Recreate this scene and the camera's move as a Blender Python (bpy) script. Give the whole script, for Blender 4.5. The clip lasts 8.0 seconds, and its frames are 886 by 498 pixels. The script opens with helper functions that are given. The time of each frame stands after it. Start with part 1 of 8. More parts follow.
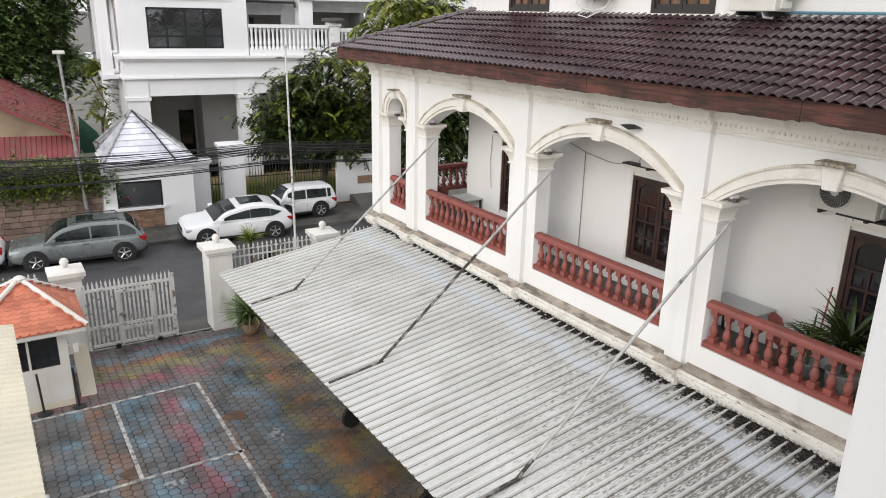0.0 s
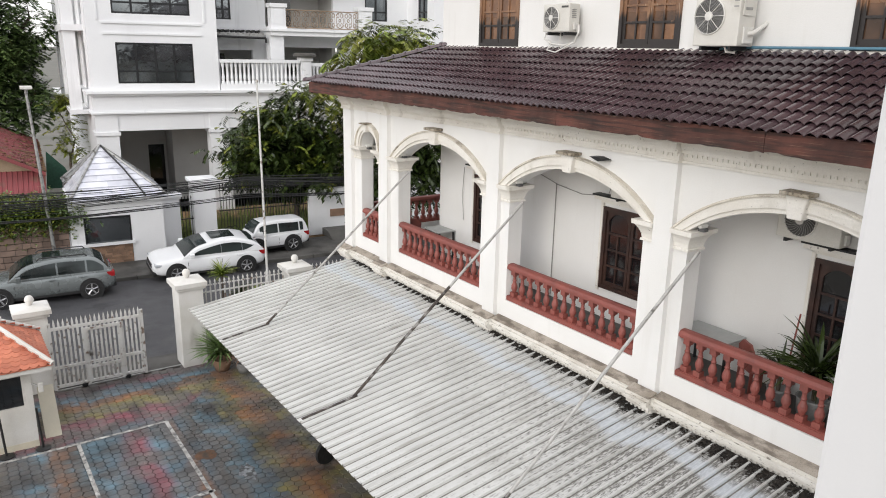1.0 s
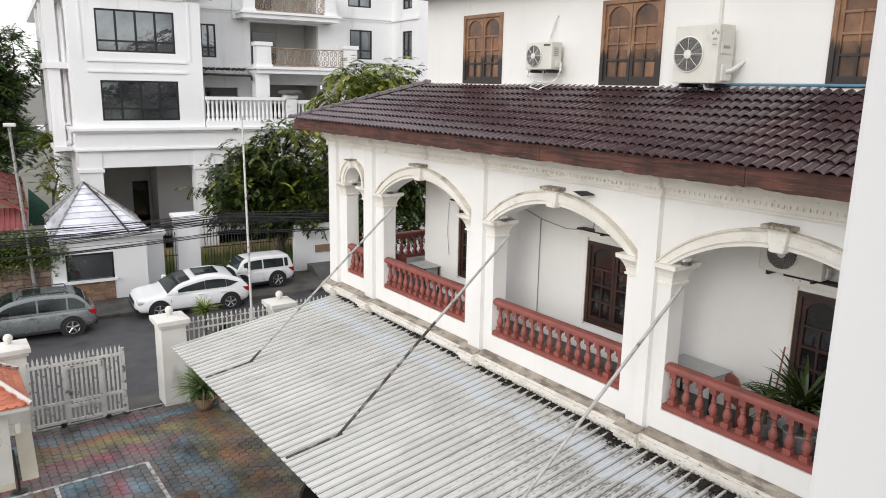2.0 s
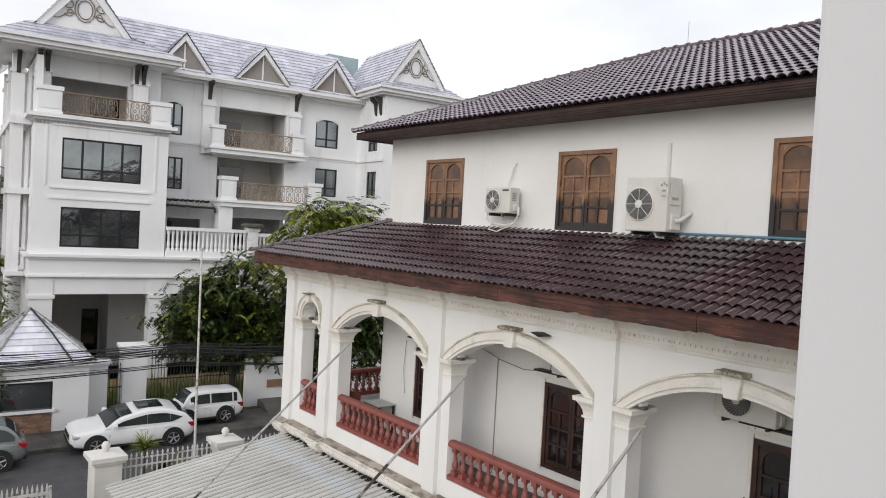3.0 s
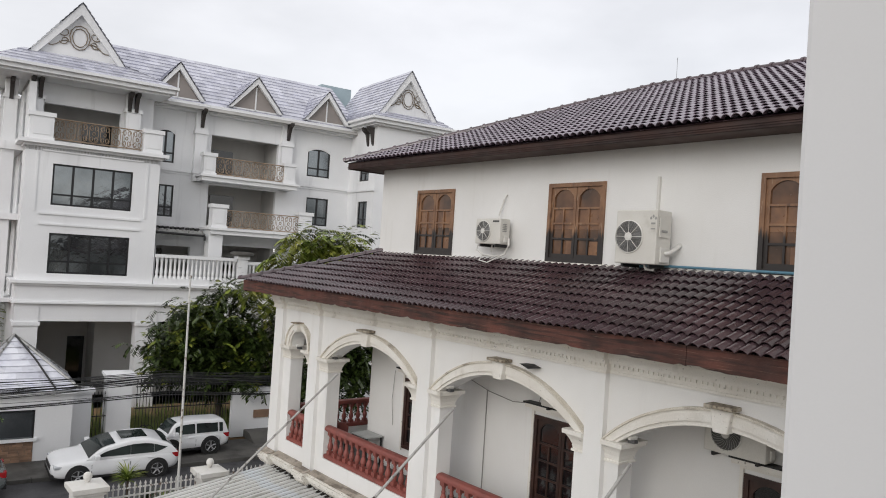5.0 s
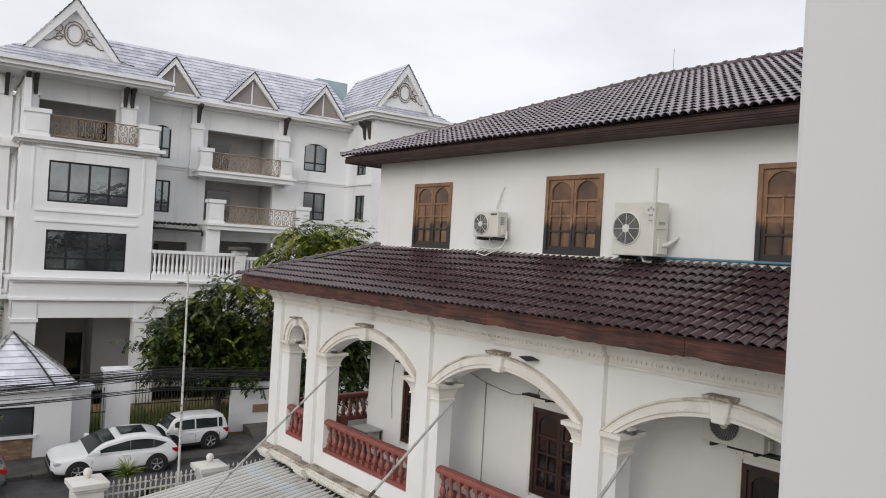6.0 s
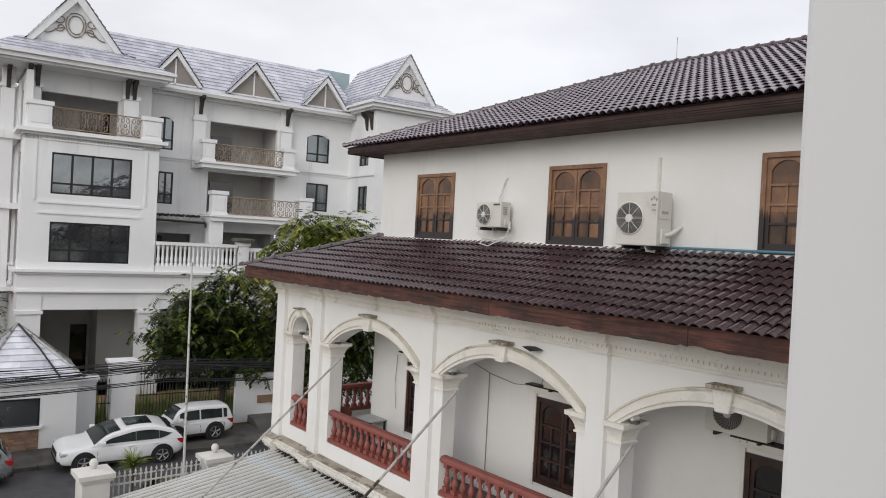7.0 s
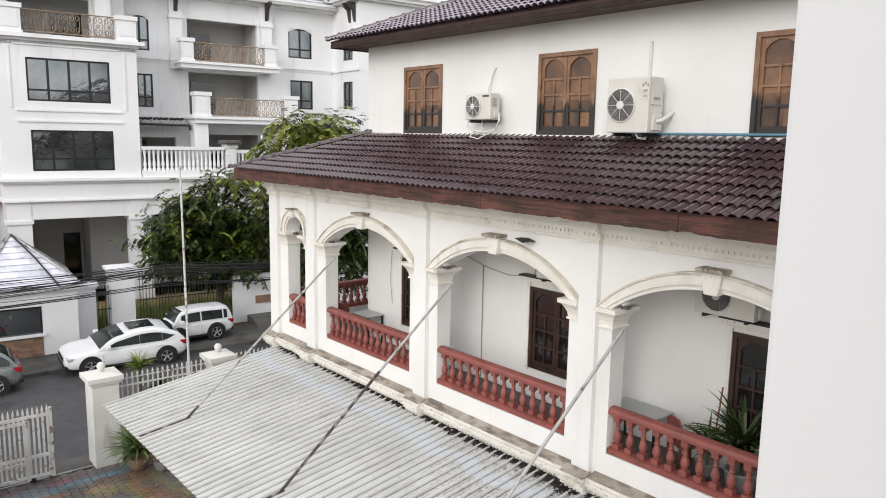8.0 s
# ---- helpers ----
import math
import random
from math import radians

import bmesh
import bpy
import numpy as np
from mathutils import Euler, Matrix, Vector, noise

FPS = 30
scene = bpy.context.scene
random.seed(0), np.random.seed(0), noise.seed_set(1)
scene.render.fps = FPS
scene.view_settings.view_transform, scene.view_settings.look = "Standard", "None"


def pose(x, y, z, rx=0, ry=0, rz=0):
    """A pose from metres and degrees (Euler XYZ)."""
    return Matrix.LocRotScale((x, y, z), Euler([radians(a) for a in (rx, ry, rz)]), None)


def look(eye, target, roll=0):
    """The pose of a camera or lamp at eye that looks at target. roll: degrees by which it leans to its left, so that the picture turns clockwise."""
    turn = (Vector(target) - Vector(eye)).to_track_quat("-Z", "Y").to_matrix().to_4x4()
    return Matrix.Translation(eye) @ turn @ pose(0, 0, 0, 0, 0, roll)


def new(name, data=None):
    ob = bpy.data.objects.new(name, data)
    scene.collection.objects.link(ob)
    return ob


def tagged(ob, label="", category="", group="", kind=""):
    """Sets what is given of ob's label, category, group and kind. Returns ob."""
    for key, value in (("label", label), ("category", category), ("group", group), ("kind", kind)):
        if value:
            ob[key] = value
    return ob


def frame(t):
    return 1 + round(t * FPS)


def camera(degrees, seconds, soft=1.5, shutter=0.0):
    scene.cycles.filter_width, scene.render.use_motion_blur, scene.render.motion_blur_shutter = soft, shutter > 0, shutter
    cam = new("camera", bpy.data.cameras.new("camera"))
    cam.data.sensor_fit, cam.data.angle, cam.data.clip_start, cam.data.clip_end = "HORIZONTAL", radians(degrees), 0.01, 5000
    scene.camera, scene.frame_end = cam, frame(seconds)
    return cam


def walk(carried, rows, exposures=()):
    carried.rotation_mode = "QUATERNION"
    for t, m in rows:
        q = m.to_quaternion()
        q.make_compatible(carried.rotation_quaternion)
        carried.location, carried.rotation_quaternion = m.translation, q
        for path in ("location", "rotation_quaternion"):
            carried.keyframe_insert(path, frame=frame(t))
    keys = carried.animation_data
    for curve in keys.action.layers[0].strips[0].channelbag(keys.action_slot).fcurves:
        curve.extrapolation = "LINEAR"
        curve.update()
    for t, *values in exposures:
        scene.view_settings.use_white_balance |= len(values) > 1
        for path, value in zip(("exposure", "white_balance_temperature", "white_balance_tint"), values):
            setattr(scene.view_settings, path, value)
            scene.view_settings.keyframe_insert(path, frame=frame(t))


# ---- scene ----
cam = camera(62.3, 8.0, soft=1.0)
EYE = (-9.07, 0.0, 8.65)
PATH = [
    (0, EYE, (-8.0454, 1.6053, 8.0392), 1.22),
    (0.5, EYE, (-8.0049, 1.5971, 8.0890), 1.18),
    (1, EYE, (-7.9721, 1.5871, 8.1248), 1.15),
    (2.3, EYE, (-7.8943, 1.5815, 8.3083), 1.23),
    (2.5, EYE, (-7.8695, 1.5791, 8.3948), 1.61),
    (3, EYE, (-7.8203, 1.5604, 8.5932), 3.14),
    (3.5, EYE, (-7.8061, 1.5498, 8.6764), 3.98),
    (4, EYE, (-7.7990, 1.5434, 8.6996), 4.31),
    (4.5, EYE, (-7.8032, 1.5471, 8.6908), 4.10),
    (6, EYE, (-7.7975, 1.5430, 8.6599), 3.28),
    (6.5, EYE, (-7.8011, 1.5459, 8.6583), 3.31),
    (7, EYE, (-7.8028, 1.5473, 8.6336), 3.04),
    (7.5, EYE, (-7.7996, 1.5386, 8.5122), 2.29),
    (8, EYE, (-7.7923, 1.5091, 8.3497), 1.01),
]
walk(cam, [(t, look(eye, target, roll)) for t, eye, target, roll in PATH],
     exposures=[(0, 0.18), (2.5, 0.2), (3.0, -0.20), (3.5, -0.36), (7.0, -0.36), (7.5, -0.06), (8.0, 0.20)])

# ---------------------------------------------------------------- light
world = bpy.data.worlds.new("overcast_sky")
scene.world = world
world.use_nodes = True
wn, wl = world.node_tree.nodes, world.node_tree.links
wn.clear()
sky = wn.new("ShaderNodeTexSky")
sky.sky_type, sky.sun_disc = "NISHITA", False
sky.sun_elevation, sky.sun_rotation = radians(22), radians(241)
wco = wn.new("ShaderNodeTexCoord")
wsep = wn.new("ShaderNodeSeparateXYZ")
wl.new(wco.outputs["Generated"], wsep.inputs[0])
# a thin, nearly even cloud cover
grad = wn.new("ShaderNodeMapRange")
grad.inputs["From Min"].default_value, grad.inputs["From Max"].default_value = 0.0, 1.0
grad.inputs["To Min"].default_value, grad.inputs["To Max"].default_value = 0.98, 1.22
wl.new(wsep.outputs["Z"], grad.inputs["Value"])
cmap = wn.new("ShaderNodeMapping")
cmap.inputs["Scale"].default_value = (1.0, 1.0, 2.6)
wl.new(wco.outputs["Generated"], cmap.inputs["Vector"])
cnoise = wn.new("ShaderNodeTexNoise")
cnoise.inputs["Scale"].default_value, cnoise.inputs["Detail"].default_value = 3.2, 6.0
wl.new(cmap.outputs[0], cnoise.inputs["Vector"])
cramp = wn.new("ShaderNodeMapRange")
cramp.inputs["From Min"].default_value, cramp.inputs["From Max"].default_value = 0.38, 0.62
cramp.inputs["To Min"].default_value, cramp.inputs["To Max"].default_value = 0.92, 1.08
wl.new(cnoise.outputs["Fac"], cramp.inputs["Value"])
cmul = wn.new("ShaderNodeMath")
cmul.operation = "MULTIPLY"
wl.new(grad.outputs[0], cmul.inputs[0])
wl.new(cramp.outputs[0], cmul.inputs[1])
ccol = wn.new("ShaderNodeVectorMath")
ccol.operation = "SCALE"
ccol.inputs[0].default_value = (0.995, 0.98, 0.995)
wl.new(cmul.outputs[0], ccol.inputs["Scale"])
cloud_bg = wn.new("ShaderNodeBackground")
wl.new(ccol.outputs[0], cloud_bg.inputs["Color"])
cloud_bg.inputs["Strength"].default_value = 1.0
sky_bg = wn.new("ShaderNodeBackground")
wl.new(sky.outputs[0], sky_bg.inputs["Color"])
sky_bg.inputs["Strength"].default_value = 0.03
wadd = wn.new("ShaderNodeAddShader")
wl.new(cloud_bg.outputs[0], wadd.inputs[0])
wl.new(sky_bg.outputs[0], wadd.inputs[1])
wout = wn.new("ShaderNodeOutputWorld")
wl.new(wadd.outputs[0], wout.inputs["Surface"])

sun_data = bpy.data.lights.new("sun", "SUN")
sun_data.energy, sun_data.angle, sun_data.color = 1.35, radians(32), (1.0, 0.985, 0.965)
sun = new("sun", sun_data)
sun.matrix_world = look((-36, -10, 17), (0, 10, 0))

# ---------------------------------------------------------------- helpers


def part(name, bm, material, parent=None, label="", smooth=False, m=None):
    """One bmesh as one mesh object under a thing or a part."""
    bmesh.ops.recalc_face_normals(bm, faces=bm.faces)
    me = bpy.data.meshes.new(name)
    bm.to_mesh(me)
    bm.free()
    if smooth:
        me.shade_smooth()
    me.materials.append(material)
    ob = new(name, me)
    ob.parent = parent
    if m is not None:
        ob.matrix_basis = m
    if label:
        ob["label"] = label
    return ob


def part_each(name, bm, material, parent=None, label=""):
    """Each separate solid of a bmesh as a part of its own."""
    bm.verts.index_update()
    left, made = set(bm.faces), []
    while left:
        stack, isle = [left.pop()], []
        while stack:
            f = stack.pop()
            isle.append(f)
            for e in f.edges:
                for g in e.link_faces:
                    if g in left:
                        left.remove(g)
                        stack.append(g)
        one, seen = bmesh.new(), {}
        for f in isle:
            for v in f.verts:
                if v not in seen:
                    seen[v] = one.verts.new(v.co)
        for f in isle:
            one.faces.new([seen[v] for v in f.verts])
        made.append(part(name, one, material, parent, label))
    bm.free()
    return made


def raw(name, verts, faces, material, parent=None, label="", smooth=False, m=None):
    """A mesh object straight from vertices and faces."""
    me = bpy.data.meshes.new(name)
    me.from_pydata(verts, [], faces)
    if smooth:
        me.shade_smooth()
    me.materials.append(material)
    ob = new(name, me)
    ob.parent = parent
    if m is not None:
        ob.matrix_basis = m
    if label:
        ob["label"] = label
    return ob


def piece(name, me, parent, m):
    """A further object on a shared mesh."""
    ob = new(name, me)
    ob.parent = parent
    ob.matrix_basis = m
    return ob


def thing(name, label, category, m=None, group="", kind=""):
    ob = new(name)
    ob.empty_display_size = 0.2
    if m is not None:
        ob.matrix_basis = m
    return tagged(ob, label, category, group, kind)


def box(bm, x0, x1, y0, y1, z0, z1):
    v = [bm.verts.new(p) for p in ((x0, y0, z0), (x1, y0, z0), (x1, y1, z0), (x0, y1, z0), (x0, y0, z1), (x1, y0, z1), (x1, y1, z1), (x0, y1, z1))]
    for f in ((0, 3, 2, 1), (4, 5, 6, 7), (0, 1, 5, 4), (1, 2, 6, 5), (2, 3, 7, 6), (3, 0, 4, 7)):
        bm.faces.new([v[i] for i in f])
    return v


def bbox(x0, x1, y0, y1, z0, z1, bev=0.0):
    """A new bmesh with one box, its edges bevelled."""
    bm = bmesh.new()
    box(bm, x0, x1, y0, y1, z0, z1)
    if bev:
        bmesh.ops.bevel(bm, geom=bm.edges[:], offset=bev, segments=2, profile=0.6, affect="EDGES")
    return bm


def prism(bm, pts, axis, a, b):
    """A polygon in the plane across an axis, drawn out along it from a to b."""
    def at(p, c):
        return {"x": (c, p[0], p[1]), "y": (p[0], c, p[1]), "z": (p[0], p[1], c)}[axis]
    lo = [bm.verts.new(at(p, a)) for p in pts]
    hi = [bm.verts.new(at(p, b)) for p in pts]
    n = len(pts)
    bm.faces.new(lo[::-1])
    bm.faces.new(hi)
    for i in range(n):
        bm.faces.new((lo[i], lo[(i + 1) % n], hi[(i + 1) % n], hi[i]))


def tube(bm, path, r, seg=8, r1=None):
    """A round bar along a list of points."""
    pts = [Vector(p) for p in path]
    rings = []
    for i, p in enumerate(pts):
        d = (pts[min(i + 1, len(pts) - 1)] - pts[max(i - 1, 0)]).normalized()
        side = d.cross(Vector((0, 0, 1)) if abs(d.z) < 0.9 else Vector((1, 0, 0))).normalized()
        up = side.cross(d)
        rr = r if r1 is None else r + (r1 - r) * i / (len(pts) - 1)
        rings.append([bm.verts.new(p + rr * (math.cos(2 * math.pi * k / seg) * side + math.sin(2 * math.pi * k / seg) * up)) for k in range(seg)])
    for a, b in zip(rings, rings[1:]):
        for k in range(seg):
            bm.faces.new((a[k], a[(k + 1) % seg], b[(k + 1) % seg], b[k]))
    bm.faces.new(rings[0][::-1])
    bm.faces.new(rings[-1])


def lathe(bm, profile, seg=12, at=(0, 0, 0), axis="z"):
    """A profile of (radius, height) turned round an axis."""
    rings = []
    for r, h in profile:
        ring = []
        for k in range(seg):
            c, s = r * math.cos(2 * math.pi * k / seg), r * math.sin(2 * math.pi * k / seg)
            p = {"z": (c, s, h), "x": (h, c, s), "y": (c, h, s)}[axis]
            ring.append(bm.verts.new((at[0] + p[0], at[1] + p[1], at[2] + p[2])))
        rings.append(ring)
    for a, b in zip(rings, rings[1:]):
        for k in range(seg):
            bm.faces.new((a[k], a[(k + 1) % seg], b[(k + 1) % seg], b[k]))
    bm.faces.new(rings[0][::-1])
    bm.faces.new(rings[-1])


def arc(y0, y1, zs, rise, n=20):
    """Points of a segmental arch from y0 to y1 that springs at zs."""
    h = abs(y1 - y0) / 2
    rad = (h * h + rise * rise) / (2 * rise)
    half = math.asin(min(1.0, h / rad)) if rise <= h else math.pi - math.asin(min(1.0, h / rad))
    c = (y0 + y1) / 2
    s = 1 if y1 > y0 else -1
    return [(c + s * rad * math.sin(-half + 2 * half * i / n), zs + rise - rad + rad * math.cos(-half + 2 * half * i / n)) for i in range(n + 1)]


# ---------------------------------------------------------------- materials


def mat(name, c1, c2=None, scale=2.0, rough=0.7, bump=0.0, bscale=40.0, metal=0.0, stain=None, streak=None, rnd=0.0, spec=0.5, island=False, grain=0.16):
    """A worn surface: two colours at a large and a fine scale, stains (colour, scale, from, to, stretch), relief."""
    m = bpy.data.materials.new(name)
    m.use_nodes = True
    n, l = m.node_tree.nodes, m.node_tree.links
    bsdf = n["Principled BSDF"]
    bsdf.inputs["Roughness"].default_value, bsdf.inputs["Metallic"].default_value = rough, metal
    bsdf.inputs["Specular IOR Level"].default_value = spec
    geo = n.new("ShaderNodeNewGeometry")
    c2 = c2 or tuple(c * 0.86 for c in c1)

    def tex(sc, detail, stretch=None):
        t = n.new("ShaderNodeTexNoise")
        t.inputs["Scale"].default_value, t.inputs["Detail"].default_value = sc, detail
        if stretch:
            mp = n.new("ShaderNodeMapping")
            mp.inputs["Scale"].default_value = stretch
            l.new(geo.outputs["Position"], mp.inputs["Vector"])
            l.new(mp.outputs[0], t.inputs["Vector"])
        else:
            l.new(geo.outputs["Position"], t.inputs["Vector"])
        return t.outputs["Fac"]

    def ramp(fac, a, b, lo=0.0, hi=1.0):
        r = n.new("ShaderNodeMapRange")
        r.inputs["From Min"].default_value, r.inputs["From Max"].default_value = a, b
        r.inputs["To Min"].default_value, r.inputs["To Max"].default_value = lo, hi
        l.new(fac, r.inputs["Value"])
        return r.outputs[0]

    def mix(fac, a, b):
        x = n.new("ShaderNodeMix")
        x.data_type = "RGBA"
        l.new(fac, x.inputs["Factor"])
        for sock, v in ((x.inputs[6], a), (x.inputs[7], b)):
            if isinstance(v, tuple):
                sock.default_value = (*v[:3], 1)
            else:
                l.new(v, sock)
        return x.outputs[2]

    col = mix(ramp(tex(scale, 4.0), 0.35, 0.65), tuple(c1), tuple(c2))
    fine = tex(bscale, 3.0)
    col = mix(ramp(fine, 0.3, 0.7, 0.0, grain), col, tuple(c * 0.55 for c in c2))
    for st in (stain, streak):
        if st:
            sc, ss, a, b = st[:4]
            col = mix(ramp(tex(ss, 6.0, st[4] if len(st) > 4 else None), a, b, 0.0, st[5] if len(st) > 5 else 1.0), col, tuple(sc))
    if rnd or island:
        src = geo.outputs["Random Per Island"] if island else n.new("ShaderNodeObjectInfo").outputs["Random"]
        hsv = n.new("ShaderNodeHueSaturation")
        l.new(ramp(src, 0, 1, 1 - (rnd or 0.2), 1 + (rnd or 0.2)), hsv.inputs["Value"])
        l.new(col, hsv.inputs["Color"])
        col = hsv.outputs[0]
    l.new(col, bsdf.inputs["Base Color"])
    l.new(ramp(tex(scale * 3, 3.0), 0.3, 0.7, max(0.02, rough - 0.1), min(1.0, rough + 0.1)), bsdf.inputs["Roughness"])
    if bump:
        bp = n.new("ShaderNodeBump")
        bp.inputs["Strength"].default_value, bp.inputs["Distance"].default_value = bump, 0.01
        l.new(fine, bp.inputs["Height"])
        l.new(bp.outputs[0], bsdf.inputs["Normal"])
    return m


def glass_mat(name, tint, rough=0.03):
    """A dark window pane: a glossy coat over a dim, uneven room behind it."""
    m = mat(name, tint, tuple(c * 0.4 for c in tint), 0.7, rough, spec=0.9, bscale=3.0)
    return m


WHITE = mat("white_wall_paint", (0.79, 0.783, 0.765), (0.745, 0.735, 0.71), 0.7, 0.75, 0.25, 60, stain=((0.42, 0.39, 0.33), 1.3, 0.64, 0.86, (1, 1, 0.25), 0.5), streak=((0.50, 0.47, 0.41), 5.0, 0.60, 0.80, (1, 1, 0.08), 0.18), grain=0.08)
TRIM = mat("white_trim_paint", (0.79, 0.765, 0.71), (0.71, 0.675, 0.61), 1.6, 0.7, 0.3, 50, stain=((0.30, 0.27, 0.21), 3.0, 0.60, 0.80, (1, 1, 0.5), 0.55), streak=((0.10, 0.085, 0.065), 22.0, 0.66, 0.74, (1, 0.8, 1), 0.7))
MOULD = mat("weathered_moulding_paint", (0.76, 0.735, 0.68), (0.68, 0.65, 0.59), 3.2, 0.8, 0.4, 45, stain=((0.085, 0.07, 0.055), 22.0, 0.60, 0.68, (1, 0.4, 2.2), 0.8), streak=((0.30, 0.25, 0.19), 3.0, 0.54, 0.72, (1, 0.5, 1), 0.5))
NEARW = mat("smooth_white_plaster", (0.71, 0.708, 0.712), (0.695, 0.693, 0.697), 0.4, 0.7, 0.02, 180, grain=0.02)
ARCHTOP = mat("lichen_stained_plaster", (0.42, 0.37, 0.29), (0.27, 0.225, 0.165), 6.0, 0.85, 0.4, 45, stain=((0.09, 0.07, 0.05), 20.0, 0.46, 0.60, None, 0.8), streak=((0.60, 0.56, 0.48), 3.0, 0.52, 0.70, None, 0.5))
ARCHEDGE = mat("stained_arch_edge", (0.72, 0.68, 0.60), (0.62, 0.57, 0.48), 4.0, 0.85, 0.4, 45, stain=((0.20, 0.155, 0.10), 70.0, 0.52, 0.64, None, 0.5), streak=((0.12, 0.095, 0.065), 2.2, 0.54, 0.68, None, 0.65))
LEDGE = mat("mouldy_ledge_plaster", (0.44, 0.39, 0.33), (0.29, 0.25, 0.20), 2.5, 0.9, 0.6, 40, stain=((0.09, 0.07, 0.055), 6.0, 0.48, 0.62, (1, 0.5, 1), 0.7), streak=((0.13, 0.105, 0.08), 70.0, 0.54, 0.64, None, 0.5))
FARWHITE = mat("white_facade_paint", (0.80, 0.805, 0.81), (0.75, 0.755, 0.765), 0.35, 0.7, 0.1, 20, stain=((0.45, 0.45, 0.45), 0.5, 0.60, 0.85, (1, 1, 0.15), 0.4), streak=((0.40, 0.40, 0.40), 3.0, 0.62, 0.78, (1, 1, 0.06), 0.35), grain=0.06)
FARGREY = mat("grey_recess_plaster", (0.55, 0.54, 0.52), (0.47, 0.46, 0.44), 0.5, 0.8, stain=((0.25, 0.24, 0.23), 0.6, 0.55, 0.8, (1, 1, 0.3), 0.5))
GABLEGREY = mat("brown_grey_gable_panel", (0.32, 0.285, 0.265), (0.26, 0.235, 0.22), 0.8, 0.8)
TANKBLUE = mat("pale_blue_sheet", (0.40, 0.50, 0.55), (0.34, 0.43, 0.48), 1.0, 0.4)
DARKROOM = mat("unlit_room_plaster", (0.30, 0.29, 0.27), (0.24, 0.23, 0.22), 0.8, 0.9)
TILE = mat("brown_concrete_tile", (0.080, 0.047, 0.053), (0.052, 0.031, 0.036), 1.2, 0.22, 0.05, 60, spec=0.85, rnd=0.10, stain=((0.030, 0.022, 0.022), 0.8, 0.54, 0.74, None, 0.6), streak=((0.20, 0.17, 0.15), 60.0, 0.72, 0.78, None, 0.5))
TILE_J = mat("brown_concrete_tile_joined", (0.080, 0.047, 0.053), (0.052, 0.031, 0.036), 1.2, 0.22, 0.05, 60, spec=0.85, rnd=0.10, island=True, stain=((0.030, 0.022, 0.022), 0.8, 0.54, 0.74, None, 0.6), streak=((0.20, 0.17, 0.15), 60.0, 0.72, 0.78, None, 0.5))
# the brown tile again, its base paled to lavender for the sky's grazing sheen
TILE_UP = mat("brown_tile_painted_sheen", (0.23, 0.185, 0.225), (0.165, 0.13, 0.16), 1.2, 0.14, 0.1, 60, spec=1.0, rnd=0.10, island=True, stain=((0.06, 0.045, 0.05), 1.4, 0.60, 0.8, None, 0.4))
FASCIA = mat("red_brown_fascia_board", (0.135, 0.048, 0.034), (0.060, 0.024, 0.018), 1.4, 0.75, 0.5, 30, stain=((0.022, 0.014, 0.011), 2.2, 0.46, 0.64, (1, 0.7, 9), 0.85), streak=((0.30, 0.19, 0.13), 4.0, 0.62, 0.70, (1, 0.4, 24), 0.6))
FASCIA_D = mat("dark_brown_fascia_board", (0.055, 0.027, 0.021), (0.035, 0.019, 0.016), 1.4, 0.8, 0.4, 30, stain=((0.03, 0.02, 0.018), 2.4, 0.5, 0.7, (3, 0.35, 6), 0.8))
SOFFIT = mat("brown_soffit", (0.10, 0.06, 0.05), (0.08, 0.05, 0.04), 1.0, 0.7)
TERRA = mat("red_painted_concrete", (0.27, 0.075, 0.058), (0.21, 0.062, 0.05), 2.5, 0.55, 0.25, 50, stain=((0.12, 0.045, 0.038), 5.0, 0.58, 0.75, None, 0.6))
WOOD = mat("varnished_window_wood", (0.30, 0.165, 0.09), (0.20, 0.105, 0.058), 3.0, 0.5, 0.4, 25, stain=((0.028, 0.022, 0.02), 2.2, 0.58, 0.72, (6, 6, 1.2), 0.7), streak=((0.50, 0.40, 0.30), 9.0, 0.62, 0.72, (3, 3, 0.5), 0.5))


def splashed(m, z_edge, black):
    """Rain splashing off the roof has blackened the wood below a ragged edge."""
    n, l = m.node_tree.nodes, m.node_tree.links
    bsdf = n["Principled BSDF"]
    prev = bsdf.inputs["Base Color"].links[0].from_socket
    geo, sep, streaks, mp = n.new("ShaderNodeNewGeometry"), n.new("ShaderNodeSeparateXYZ"), n.new("ShaderNodeTexNoise"), n.new("ShaderNodeMapping")
    l.new(geo.outputs["Position"], sep.inputs[0])
    mp.inputs["Scale"].default_value = (1.0, 1.0, 0.12)
    l.new(geo.outputs["Position"], mp.inputs["Vector"])
    l.new(mp.outputs[0], streaks.inputs["Vector"])
    streaks.inputs["Scale"].default_value, streaks.inputs["Detail"].default_value = 16.0, 4.0
    add, edge, x = n.new("ShaderNodeMath"), n.new("ShaderNodeMapRange"), n.new("ShaderNodeMix")
    add.operation = "MULTIPLY_ADD"
    add.inputs[1].default_value = 0.55
    l.new(streaks.outputs["Fac"], add.inputs[0])
    l.new(sep.outputs["Z"], add.inputs[2])
    edge.inputs["From Min"].default_value, edge.inputs["From Max"].default_value = z_edge + 0.34, z_edge + 0.22
    l.new(add.outputs[0], edge.inputs["Value"])
    x.data_type = "RGBA"
    l.new(edge.outputs[0], x.inputs["Factor"])
    l.new(prev, x.inputs[6])
    x.inputs[7].default_value = (*black, 1)
    l.new(x.outputs[2], bsdf.inputs["Base Color"])


